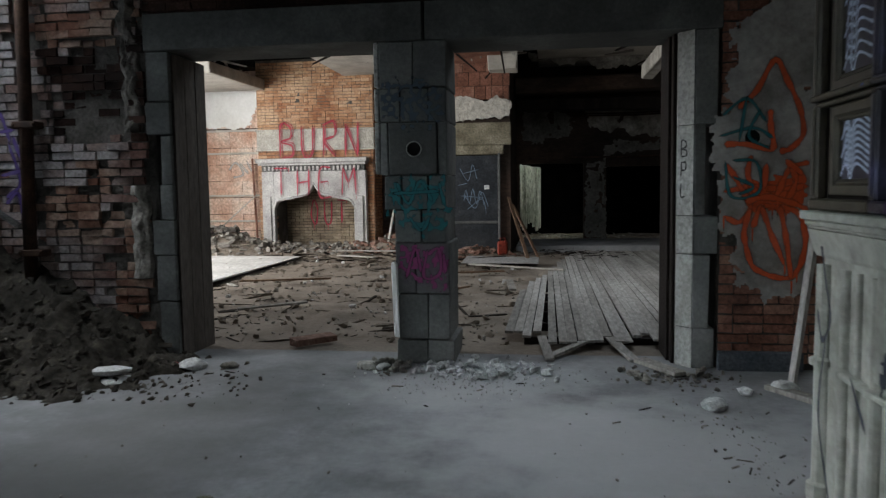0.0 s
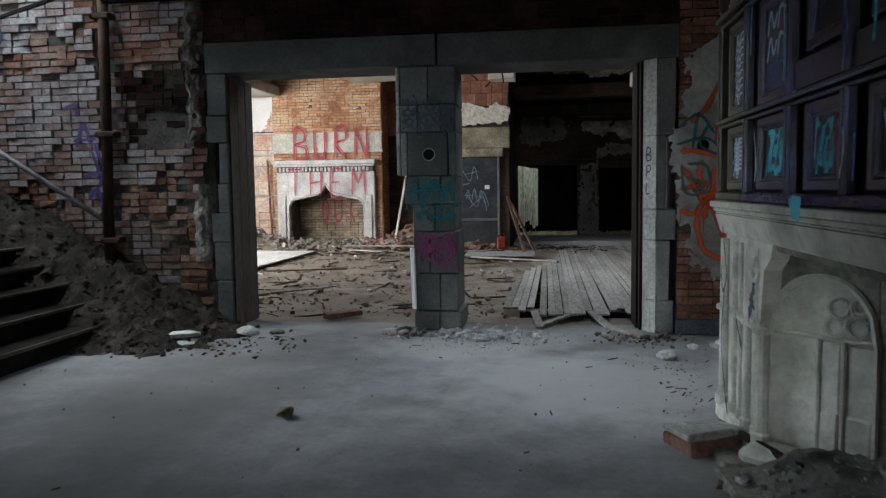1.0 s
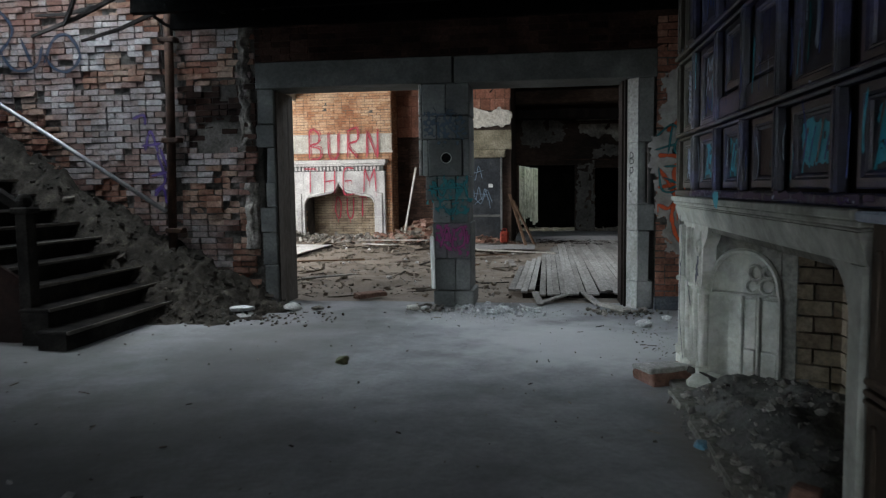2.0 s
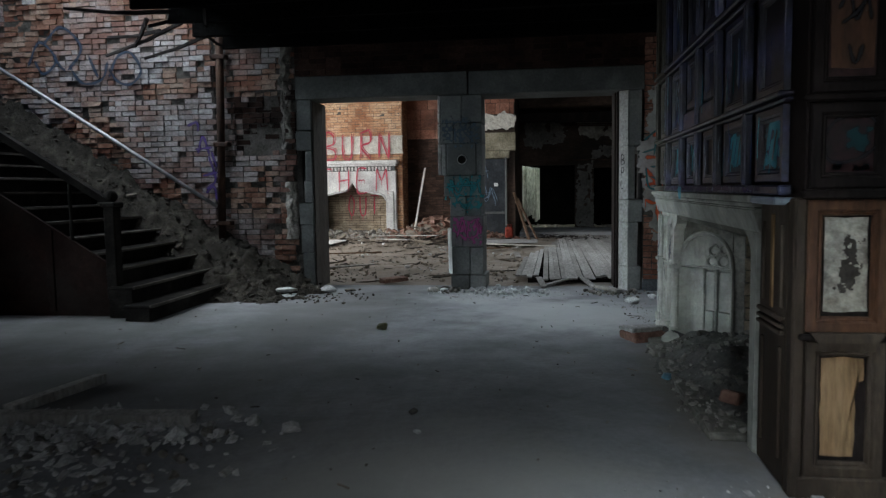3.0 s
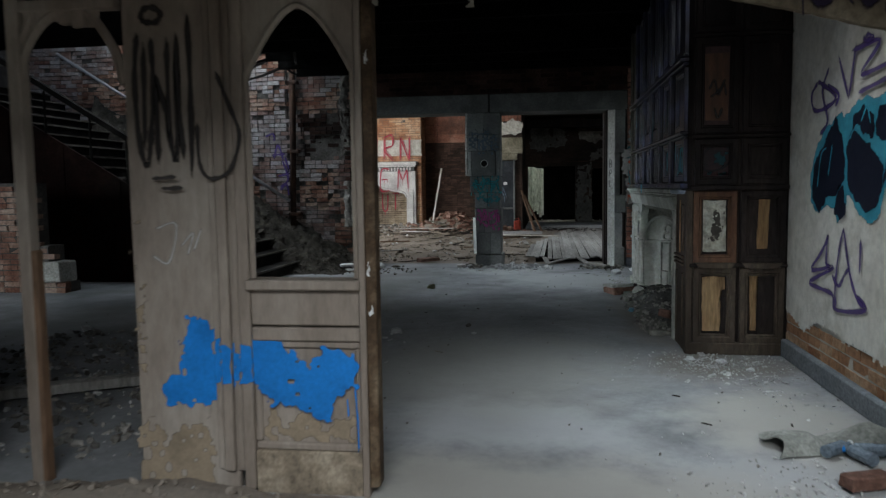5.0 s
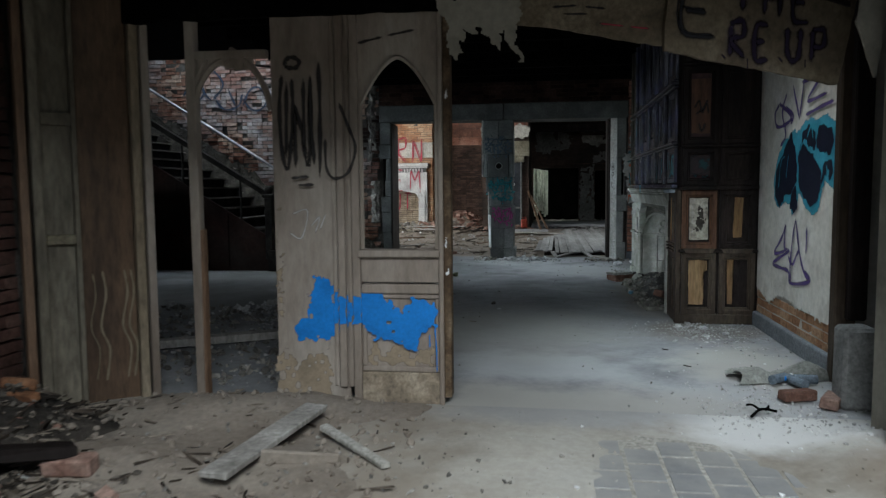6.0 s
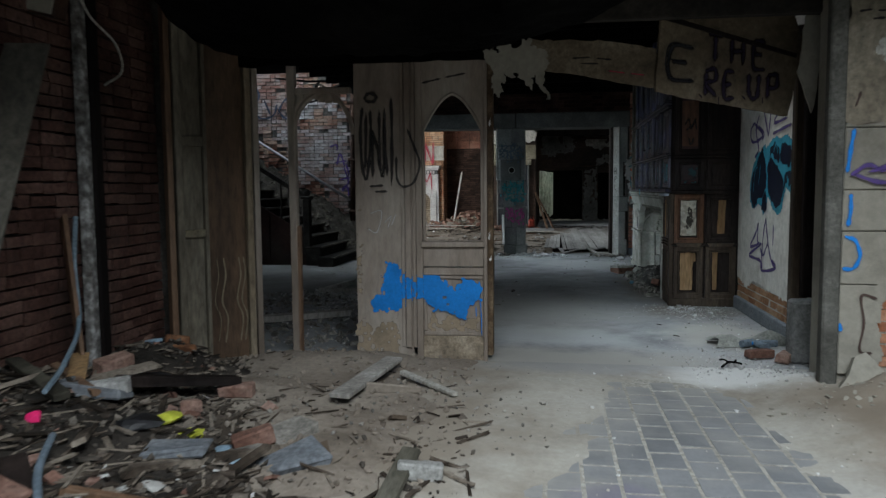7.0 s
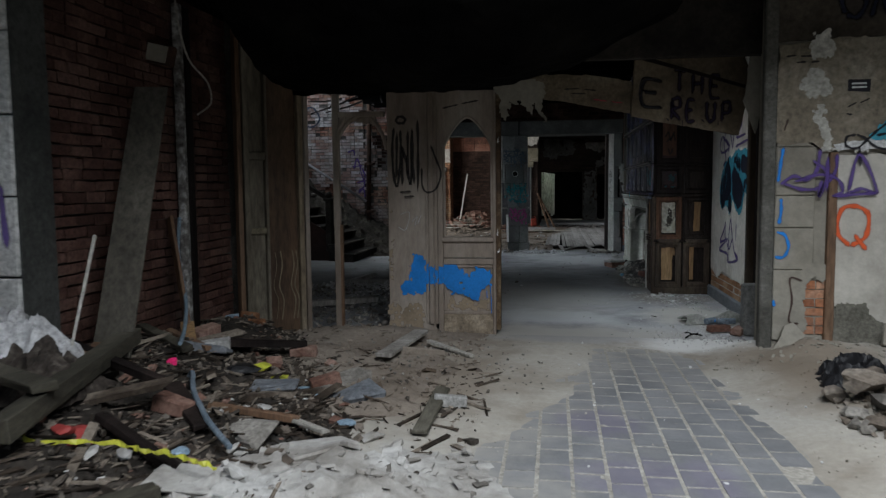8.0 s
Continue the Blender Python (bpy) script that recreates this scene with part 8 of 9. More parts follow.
sheet("dust_bank", -3.0, -0.45, -9.9, -6.3, 0.035, h_dust, M_DUST, label="bank of pale crushed concrete and dust at the heap's foot")


def ground_left(x, y):
    return max(h_heap(x, y), h_entry(x, y), h_mound(x, y), h_dust(x, y))


M_RUBBLE = surface("grey_rubble", [(0.10, 0.092, 0.082), (0.19, 0.175, 0.155), (0.30, 0.28, 0.25)], 5, 0.95, 0.6, 35, vary=0.2, dirt=0.4)
M_RUBBLE_DARK = surface("sooty_rubble", [(0.03, 0.026, 0.021), (0.065, 0.055, 0.046), (0.14, 0.122, 0.102)], 5, 0.95, 0.6, 35, vary=0.2, dirt=0.4)
M_RUBBLE_PALE = surface("pale_rubble", [(0.30, 0.295, 0.28), (0.45, 0.44, 0.425), (0.60, 0.595, 0.58)], 5, 0.95, 0.6, 35, vary=0.15, dirt=0.3)
M_RUBBLE_RED = surface("red_rubble", [(0.13, 0.066, 0.048), (0.21, 0.12, 0.092), (0.31, 0.205, 0.165)], 5, 0.95, 0.6, 35, vary=0.15, dirt=0.4)
M_SPLINTER = surface("splintered_wood", [(0.018, 0.013, 0.009), (0.045, 0.033, 0.024), (0.095, 0.075, 0.058), (0.22, 0.185, 0.148)], 4, 0.85, 0.4, 35, vary=0.28, dirt=0.3)

# far room
def far_clear(x, y):
    return 1.0 if x < -0.6 or y < 7.4 else 0.12


far = spread(-8.5, 3.8, 7.3, 18.4, h_far, far_clear)
litter("earth_clods", 1500, far, (0.02, 0.12), "rock", M_DIRT, "clods and crumbs of brown earth", 1)
litter("earth_grit", 3000, far, (0.01, 0.05), "rock", M_RUBBLE, "grit over the earth floor", 53)
litter("far_splinters", 900, far, (0.06, 0.6), "splinter", M_SPLINTER, "splintered laths strewn over the earth", 2)
litter("far_chips", 260, far, (0.02, 0.1), "rock", M_RUBBLE_PALE, "pale plaster chips on the earth", 3)
litter("far_rubble", 420, clump(-3.4, 18.2, 0.9, 0.7, h_far), (0.04, 0.25), "block", M_RUBBLE_RED, "red brick rubble heaped in the corner", 4)
litter("far_rubble", 260, clump(-1.8, 16.2, 0.5, 0.3, h_far), (0.03, 0.16), "block", M_RUBBLE_RED, "red rubble before the dark door", 5)
litter("far_rubble", 420, clump(-6.0, 17.9, 1.2, 0.4, h_far), (0.03, 0.18), "rock", M_RUBBLE, "grey rubble on the hearth", 6)
litter("far_rubble", 300, clump(-8.2, 17.4, 0.6, 0.6, h_far), (0.05, 0.3), "block", M_RUBBLE, "charred rubble heap", 7)
litter("far_splinters", 160, clump(0.2, 15.8, 0.5, 0.5, lambda x, y: 0.08), (0.06, 0.3), "splinter", M_WOOD_DARK, "dark splinters at the end of the boards", 8)
litter("far_rubble", 300, spread(-0.9, 3.0, 20.3, 23.5, lambda x, y: 0.0), (0.1, 0.6), "splinter", M_WOOD_GREY, "collapsed timber beyond the doorway", 9)
litter("far_splinters", 240, clump(-3.8, 16.5, 1.0, 0.6, h_far), (0.15, 0.9), "splinter", M_SPLINTER, "broken laths before the fireplace", 10)

# threshold of the portals
litter("threshold_rubble", 190, clump(-0.68, 6.3, 0.26, 0.14, h_hall), (0.012, 0.11), "rock", M_WHITE_BIT, "pale plaster lumps at the foot of the pier", 11)
litter("threshold_rubble", 900, clump(-0.8, 6.1, 0.36, 0.3, h_hall), (0.004, 0.022), "rock", M_RUBBLE_PALE, "fine plaster crumbs before the pier", 12, sinkin=0.1)
litter("threshold_rubble", 160, clump(0.75, 6.2, 0.22, 0.15, h_hall), (0.01, 0.08), "rock", M_RUBBLE, "grey crumbs at the right jamb", 13)
litter("threshold_rubble", 120, clump(-1.5, 6.35, 0.08, 0.1, h_hall), (0.02, 0.1), "rock", M_RUBBLE, "grey lumps beside the pier", 14)
litter("hall_crumbs", 420, spread(-5.5, 1.2, -2.8, 6.4, h_hall), (0.004, 0.024), "rock", M_RUBBLE, "scattered crumbs on the concrete floor", 15, sinkin=0.1)
litter("hall_crumbs", 45, spread(-4.0, 1.0, -2.8, 6.4, h_hall), (0.03, 0.12), "splinter", M_SPLINTER, "scattered splinters on the concrete floor", 16)
litter("hall_crumbs", 1500, spread(-4.9, -1.9, -2.8, 0.5, h_hall), (0.008, 0.08), "rock", M_RUBBLE, "plaster crumbs by the old floor timbers", 17)
litter("hall_crumbs", 420, spread(-4.9, -2.1, -2.8, 0.4, h_hall), (0.008, 0.05), "rock", M_RUBBLE_PALE, "pale crumbs by the old floor timbers", 18)
litter("hall_crumbs", 420, clump(-2.85, 0.42, 0.5, 0.16, h_hall), (0.015, 0.11), "rock", M_RUBBLE_PALE, "broken plaster heaped along the floor timber", 56)
litter("hall_crumbs", 300, clump(-2.6, -0.3, 0.4, 0.4, h_hall), (0.015, 0.1), "block", M_RUBBLE_PALE, "broken plaster flakes on the concrete", 57, flat=(0.2, 0.6))
litter("hearth_side_dirt", 220, clump(0.92, 4.7, 0.16, 0.6, h_hall), (0.003, 0.02), "rock", M_RUBBLE, "grey crumbs swept along the wall side of the floor", 69, sinkin=0.1)
litter("hearth_side_dirt", 9, clump(0.9, 4.8, 0.2, 0.5, h_hall), (0.03, 0.1), "splinter", M_SPLINTER, "broken sticks near the fireplace", 70)
litter("panel_crumbs", 110, clump(1.2, -0.75, 0.3, 0.38, h_hall), (0.012, 0.06), "block", M_RUBBLE_PALE, "pale plaster chips scattered before the panelling", 71, flat=(0.2, 0.5))
litter("panel_crumbs", 24, clump(1.15, -0.36, 0.3, 0.16, h_hall), (0.03, 0.09), "block", M_RUBBLE_PALE, "broken pale plaster flakes below the panelling", 68, flat=(0.2, 0.5))
litter("panel_crumbs", 1100, clump(1.2, -0.42, 0.36, 0.22, h_hall), (0.003, 0.02), "rock", M_RUBBLE_PALE, "white plaster crumbs below the panelling", 19)
litter("panel_crumbs", 200, clump(1.4, -1.1, 0.2, 0.55, h_hall), (0.003, 0.026), "rock", M_RUBBLE_PALE, "pale crumbs along the skirting", 20)
litter("hearth_crumbs", 700, spread(0.7, 1.5, 0.6, 2.8, lambda x, y: max(h_ash(x, y), 0.05 if 0.76 < x < 1.0 else 0.0)), (0.008, 0.06), "rock", M_RUBBLE, "dark ash and plaster crumbs on the hearth", 56)
litter("door_crumbs", 900, clump(1.1, -2.95, 0.32, 0.35, lambda x, y: max(h_hall(x, y), h_entry(x, y))), (0.004, 0.024), "rock", M_RUBBLE_PALE, "white plaster dust and crumbs by the doorway", 21, sinkin=0.1)


# heap against the stair wall
def h_bank(x, y):
    k = max(0, (y - 5.0) / 1.5)
    base = 0.9 * max(0, min(1, (-3.45 - x) / 1.2)) ** 0.8
    climb = max(0, -4.6 - x) * 0.6
    z = (0.12 + base * 0.75 + climb) * min(1, k) ** 1.3 * (1 if x < -3.5 else max(0, 1 - (x + 3.5) / 0.5))
    return z - 0.03 + min(1, k * 2) * (0.1 * fbm(x, y, 2.2, 5) + 0.085 * fbm(x, y, 6, 6) + 0.03 * fbm(x, y, 17, 8))


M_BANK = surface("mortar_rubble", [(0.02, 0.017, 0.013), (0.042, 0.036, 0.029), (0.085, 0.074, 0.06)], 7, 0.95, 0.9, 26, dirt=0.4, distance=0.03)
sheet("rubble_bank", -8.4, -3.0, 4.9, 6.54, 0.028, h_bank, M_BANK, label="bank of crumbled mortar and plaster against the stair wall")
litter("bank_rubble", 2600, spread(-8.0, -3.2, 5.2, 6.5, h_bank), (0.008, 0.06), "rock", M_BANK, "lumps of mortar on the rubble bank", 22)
litter("bank_rubble", 60, spread(-6.5, -3.2, 5.2, 6.5, h_bank), (0.02, 0.15), "block", M_RUBBLE_DARK, "broken brick on the rubble bank", 23)
litter("bank_rubble", 260, clump(-3.35, 5.7, 0.5, 0.25, lambda x, y: max(h_bank(x, y), h_hall(x, y))), (0.006, 0.05), "rock", M_RUBBLE_DARK, "crumbs at the foot of the rubble bank", 24)


# ragged plaster left standing along the edge of the doorway
def h_edge(u, z):
    return 0.05 * fbm(u, z, 5, 71) + 0.05 * abs(fbm(u * 2.5, z, 3, 72))


for u0, u1, z0, z1 in ((-3.78, -3.6, 1.95, 3.35), (-3.74, -3.56, 0.7, 1.5)):
    nu, nz = 10, int((z1 - z0) / 0.022)
    verts = []
    for j in range(nz + 1):
        for i in range(nu + 1):
            u, z = u0 + (u1 - u0) * i / nu, z0 + (z1 - z0) * j / nz
            rim = math.sin(math.pi * i / nu) ** 0.6
            verts.append((u + 0.05 * fbm(0, z, 4, 75), 6.5 + 0.03 - rim * (0.035 + h_edge(u, z)), z))
    me = bpy.data.meshes.new("ragged_plaster")
    me.from_pydata(verts, [], [(j * (nu + 1) + i, j * (nu + 1) + i + 1, (j + 1) * (nu + 1) + i + 1, (j + 1) * (nu + 1) + i) for j in range(nz) for i in range(nu)])
    me.materials.append(M_RUBBLE)
    new("ragged_plaster", me).parent = wall_north


# entry heap
def on_heap(rng):
    x, y = rng.uniform(-3.45, -0.8), rng.uniform(-9.2, -3.3)
    if h_heap(x, y) < h_entry(x, y) - 0.01 and rng.random() > 0.12:
        return None
    if y > -4.6 and x > -2.7 and rng.random() > 0.12:
        return None
    top = ground_left(x, y)
    if top == h_dust(x, y) and rng.random() > 0.06:
        return None
    if top == h_mound(x, y) and rng.random() > 0.3:
        return None
    return x, y, top


litter("heap_rubble", 5200, on_heap, (0.006, 0.05), "rock", M_RUBBLE_DARK, "stones and mortar lumps on the heap", 31)
litter("heap_rubble", 260, on_heap, (0.02, 0.1), "block", M_RUBBLE_RED, "broken red brick on the heap", 32)
litter("heap_rubble", 4600, on_heap, (0.03, 0.28), "splinter", M_SPLINTER, "splintered timber on the heap", 33)
litter("heap_sticks", 70, on_heap, (0.3, 1.0), "splinter", M_SPLINTER, "long broken battens across the heap", 51)
litter("heap_rubble", 500, on_heap, (0.02, 0.11), "block", M_BLACKDIRT, "charred scraps on the heap", 34, flat=(0.2, 0.6))


def heap_front(rng):
    spot = on_heap(rng)
    return spot if spot and spot[0] > -2.75 + 0.5 * rng.random() else None


M_HEAP_CHIP = surface("dusty_brown_chips", [(0.045, 0.034, 0.026), (0.11, 0.088, 0.07), (0.21, 0.178, 0.148)], 5, 0.95, 0.6, 35, vary=0.3, dirt=0.5)
litter("heap_rubble", 3400, heap_front, (0.012, 0.1), "block", M_HEAP_CHIP, "flat brown-grey chips of plaster and board on the heap", 58, flat=(0.15, 0.45))
litter("heap_rubble", 500, heap_front, (0.015, 0.07), "block", M_RUBBLE_PALE, "pale chips of plaster on the heap", 59, flat=(0.15, 0.45))
litter("heap_sticks", 60, heap_front, (0.15, 0.6), "splinter", M_SPLINTER, "short grey laths lying over the heap", 60)
litter("heap_rubble", 60, on_heap, (0.012, 0.05), "block", M_RUBBLE_PALE, "white plaster scraps on the heap", 35)
litter("heap_rubble", 800, on_heap, (0.02, 0.09), "block", M_SPLINTER, "flat broken scraps of board on the heap", 52, flat=(0.15, 0.4))
litter("heap_edge", 90, clump(-1.6, -7.3, 0.4, 0.5, ground_left), (0.01, 0.14), "rock", M_DUST, "broken pale plaster along the heap's edge", 36, flat=(0.25, 0.5))
def on_dust(rng):
    x, y = rng.uniform(-2.6, -0.7), rng.uniform(-9.0, -6.3)
    return (x, y, h_dust(x, y)) if h_dust(x, y) > max(h_heap(x, y), h_entry(x, y)) - 0.01 else None


litter("dust_chips", 700, on_dust, (0.015, 0.12), "block", M_DUST, "broken flat lumps of pale plaster in the dust", 61, flat=(0.15, 0.5), sinkin=0.6)
litter("dust_chips", 260, on_dust, (0.01, 0.09), "block", M_RUBBLE, "grey chips in the pale dust", 62, flat=(0.2, 0.5), sinkin=0.4)
litter("mound_clods", 900, spread(-2.9, -1.0, -5.8, -3.2, ground_left), (0.006, 0.05), "rock", M_DIRT, "earth clods on the mound", 54)
litter("mound_bits", 150, spread(-3.2, -1.1, -6.0, -3.4, ground_left), (0.03, 0.22), "splinter", M_SPLINTER, "splinters on the earth mound", 55)
litter("heap_edge", 500, clump(-1.3, -4.4, 0.6, 0.6, ground_left), (0.004, 0.03), "rock", M_RUBBLE, "grit before the screen", 37)
litter("entry_grit", 600, spread(-1.2, 1.6, -8.8, -3.2, h_entry), (0.004, 0.018), "rock", M_ENTRY, "grit on the entry floor", 38, sinkin=0.1)
litter("entry_bank", 420, spread(1.0, 1.7, -6.5, -3.3, h_entry), (0.004, 0.022), "rock", M_ENTRY, "earth and stones along the entry wall", 39)
litter("entry_bank", 310, clump(1.75, -6.2, 0.14, 0.4, h_entry), (0.02, 0.12), "rock", M_RUBBLE, "heap of broken stone by the wall", 40)


# single things on the floors
def stone(x, y, size, material, label, seed, z=None, height=h_hall, flat=0.6, category="stone", name="loose_stone"):
    ob = new(name, rock_mesh(name, size, material, seed, flat))
    ob.matrix_world = pose(x, y, (height(x, y) if z is None else z) + size * flat * 0.36, 0, 0, seed * 40)
    return tagged(ob, label=label, category=category)


stone(-1.73, 3.62, 0.13, surface("mossy_stone", [(0.09, 0.09, 0.05), (0.16, 0.16, 0.09)], 8, 0.9, 0.5), "mossy greenish stone on the concrete", 1, flat=0.75)
stone(0.88, 5.4, 0.2, M_WHITE_BIT, "smooth white stone near the doorway", 2, flat=0.5)
stone(1.45, 5.85, 0.22, M_WHITE_BIT, "white plaster lump by the skirting", 3, flat=0.5)
stone(1.15, 5.75, 0.12, M_WHITE_BIT, "small white plaster lump", 4)
stone(-3.45, 5.66, 0.32, M_WHITE_BIT, "white plaster slab by the rubble bank", 5, flat=0.22)
stone(-3.45, 5.68, 0.33, M_WHITE_BIT, "white plaster slab lying on another", 6, z=0.07, flat=0.25)
stone(-3.02, 6.15, 0.26, M_WHITE_BIT, "white plaster chunk by the jamb", 7, flat=0.4)
stone(-3.2, 6.15, 0.11, paint("red_scrap", (0.3, 0.02, 0.03)), "small red scrap by the rubble", 8, category="scrap")
stone(-2.75, 6.2, 0.16, M_RUBBLE, "grey stone by the jamb", 9, flat=0.4)
stone(-1.62, 6.3, 0.24, M_STONE_PALE, "pale block fragment beside the pier", 10, flat=0.35)
stone(-1.5, 6.25, 0.14, M_WHITE_BIT, "white lump beside the pier", 11)
stone(0.93, -0.31, 0.09, M_WHITE_BIT, "white plaster lump on the concrete", 12, flat=0.4)
stone(1.15, -0.4, 0.11, M_WHITE_BIT, "white plaster chunk on the concrete", 13, flat=0.4)
stone(1.3, -0.62, 0.08, M_WHITE_BIT, "white plaster chip on the concrete", 14, flat=0.4)
stone(-0.93, 0.95, 0.07, M_RUBBLE, "dark pebble on the concrete", 15)
stone(-0.85, 0.6, 0.06, M_WHITE_BIT, "pale chip on the concrete", 16, flat=0.3)
hearth_brick = link("fallen_brick", boxed(-0.11, 0.11, -0.055, 0.055, 0, 0.075, 0.008, 0.01), M_RUBBLE_RED)
hearth_brick.matrix_world = pose(0.95, 1.0, 0.1, 8, 14, 65)
tagged(hearth_brick, label="dull red brick lying on the hearth ash", category="brick")
stone(0.72, 1.9, 0.1, surface("blue_plastic", [(0.06, 0.16, 0.22), (0.12, 0.26, 0.34)], 6, 0.4, 0.2), "crumpled blue plastic by the hearth", 18, category="plastic")
brick_fallen = empty("fallen_brickwork", pose(0.75, 3.32, 0, 0, 0, 25), label="lump of red brickwork capped with grey mortar", category="brick")
part("brick_lump", boxed(-0.19, 0.17, -0.13, 0.13, 0.0, 0.09, 0.02, 0.012), M_RUBBLE_RED, brick_fallen)
part("mortar_cap", boxed(-0.2, 0.15, -0.14, 0.12, 0.092, 0.125, 0.02, 0.01), M_RUBBLE_PALE, brick_fallen)
plank("stick", (0.90, 3.2, 0.12), (1.06, 2.75, 0.12), 0.03, 0.03, M_WOOD_DARK, "short dark stick leaning on the hearth", "stick")
plank("leaning_pole", (1.82, 6.25, 1.75), (1.5, 5.9, 0.03), 0.05, 0.05, M_WOOD_GREY, "grey pole leaning on the plaster wall", "pole")
plank("loose_plank", (1.35, 5.9, 0.03), (1.75, 5.2, 0.03), 0.1, 0.03, M_WOOD_GREY, "grey plank lying by the wall")
plank("loose_plank", (0.55, 6.6, 0.04), (0.8, 6.2, 0.03), 0.12, 0.03, M_WOOD_GREY, "grey offcut across the threshold")
plank("loose_plank", (-2.5, 7.0, 0.05), (-2.2, 7.3, 0.05), 0.14, 0.06, M_RUBBLE_RED, "brick fragment on the threshold", "brick")
for a, b in (((-3.5, 0.46, 0.05), (-2.18, 0.58, 0.05)), ((-3.42, 0.62, 0.05), (-3.3, 1.4, 0.05)), ((-4.6, -2.4, 0.05), (-2.6, -1.2, 0.06))):
    plank("floor_timber", a, b, 0.1, 0.07, M_WOOD_GREY, "grey floor timber lying on the concrete", "timber")

# black branch and torn cloth by the doorway
bm = bmesh.new()
tube(bm, smooth_line([(0.86, -3.2, 0.03), (0.92, -3.13, 0.05), (0.97, -3.09, 0.045), (1.03, -3.1, 0.035)]), 0.009, 6)
tube(bm, smooth_line([(0.935, -3.12, 0.045), (0.91, -3.03, 0.05), (0.89, -2.98, 0.035)]), 0.007, 6)
tube(bm, smooth_line([(0.97, -3.09, 0.04), (1.0, -3.04, 0.05)]), 0.007, 6)
tagged(link("dead_branch", bm, M_BLACK), label="small black forked branch on white dust", category="branch")
def h_cloth(x, y):
    return 0.05 + 0.05 * fbm(x, y, 4, 3) + 0.03 * math.sin(x * 14 + y * 6)


nx, ny = 26, 12
verts = []
for j in range(ny + 1):
    for i in range(nx + 1):
        u, v = i / nx, j / ny
        x, y = 0.98 + 0.68 * u + 0.04 * math.sin(v * 7), -2.25 + 0.34 * (v - 0.5) * (1 - 0.4 * u) + 0.12 * u
        verts.append((x, y, max(0.012, h_cloth(x, y) * (1 - abs(2 * v - 1) ** 2.2) + 0.01)))
me = bpy.data.meshes.new("torn_cloth")
me.from_pydata(verts, [], [(j * (nx + 1) + i, j * (nx + 1) + i + 1, (j + 1) * (nx + 1) + i + 1, (j + 1) * (nx + 1) + i) for j in range(ny) for i in range(nx)])
me.materials.append(surface("dirty_cloth", [(0.16, 0.16, 0.14), (0.25, 0.25, 0.225), (0.34, 0.34, 0.31)], 3, 0.9, 0.3, 40, dirt=0.3))
tagged(new("torn_cloth", me), label="dirty grey cloth crumpled along the skirting", category="cloth").modifiers.new("thick", "SOLIDIFY").thickness = 0.006
for k, (x, y) in enumerate(((1.2, -2.4), (1.38, -2.5), (1.5, -2.35))):
    bm = bmesh.new()
    tube(bm, [(0, 0, 0), (0.14, 0, 0), (0.17, 0, 0), (0.2, 0, 0)], [0.032, 0.032, 0.014, 0.014], 10)
    b = link("bottle", bm, surface("murky_plastic_%s" % "abc"[k], [(0.10, 0.13, 0.16), (0.2, 0.24, 0.28)], 5, 0.2, 0.1))
    bm = bmesh.new()
    tube(bm, [(0.198, 0, 0), (0.216, 0, 0)], 0.017, 10)
    part("cap", bm, P_BLUE if k else M_WHITE_BIT, b, "small plastic screw cap")
    b.matrix_world = pose(x, y, 0.045, 0, 0, 40 + 70 * k)
    tagged(b, label="crushed clear plastic bottle in the debris", category="bottle", group="bottles by the skirting")
for k, (x, y, r) in enumerate(((1.25, -2.75, 20), (1.42, -2.85, 60))):
    b = link("fallen_brick", boxed(-0.11, 0.11, -0.05, 0.05, 0, 0.065, 0.006, 0.008), M_RUBBLE_RED)
    b.matrix_world = pose(x, y, 0.01, 0, 0, r)
    tagged(b, label="fallen red brick in white dust", category="brick")

# things in the entry heap
M_DULL_ORANGE = surface("dull_orange_brick", [(0.10, 0.042, 0.02), (0.19, 0.085, 0.04), (0.27, 0.14, 0.075)], 6, 0.9, 0.5, 30, dirt=0.4)
for k, (x, y, r, m, l) in enumerate((
        (-2.38, -4.66, 8, M_RUBBLE_RED, "pinkish red brick on the heap"), (-2.48, -5.05, -60, M_RUBBLE_RED, "brick standing on end in the heap"), (-2.82, -5.32, 12, M_RUBBLE_PALE, "grey mortared brick on the heap"),
        (-2.48, -6.55, -15, M_RUBBLE_RED, "red brick half buried in the heap"), (-3.1, -4.05, 35, M_DULL_ORANGE, "orange brick on the heap"), (-2.98, -4.15, -10, M_DULL_ORANGE, "orange brick fragment on the heap"),
        (-1.95, -5.4, 30, M_RUBBLE_RED, "dusty brick lump on the heap"), (-3.25, -4.6, 70, M_RUBBLE_RED, "dark red brick against the wall"), (-1.05, -5.6, 15, M_RUBBLE_PALE, "pale brick bat on the dust"))):
    q = 0.7 if m == M_DULL_ORANGE else 1.0
    b = link("fallen_brick", boxed(-0.115 * q, 0.115 * q, -0.055 * q, 0.055 * q, 0, 0.085 * q, 0.012, 0.01), m)
    b.matrix_world = pose(x, y, ground_left(x, y) - 0.01, 8 * math.sin(k * 3), 10 * math.sin(k * 5), r)
    tagged(b, label=l, category="brick")
M_OLD_BEAM = surface("old_beam", [(0.03, 0.027, 0.02), (0.07, 0.064, 0.048), (0.135, 0.125, 0.10)], 2, 0.85, 0.5, 30, dirt=0.45, stretch=(1, 0.25, 1))
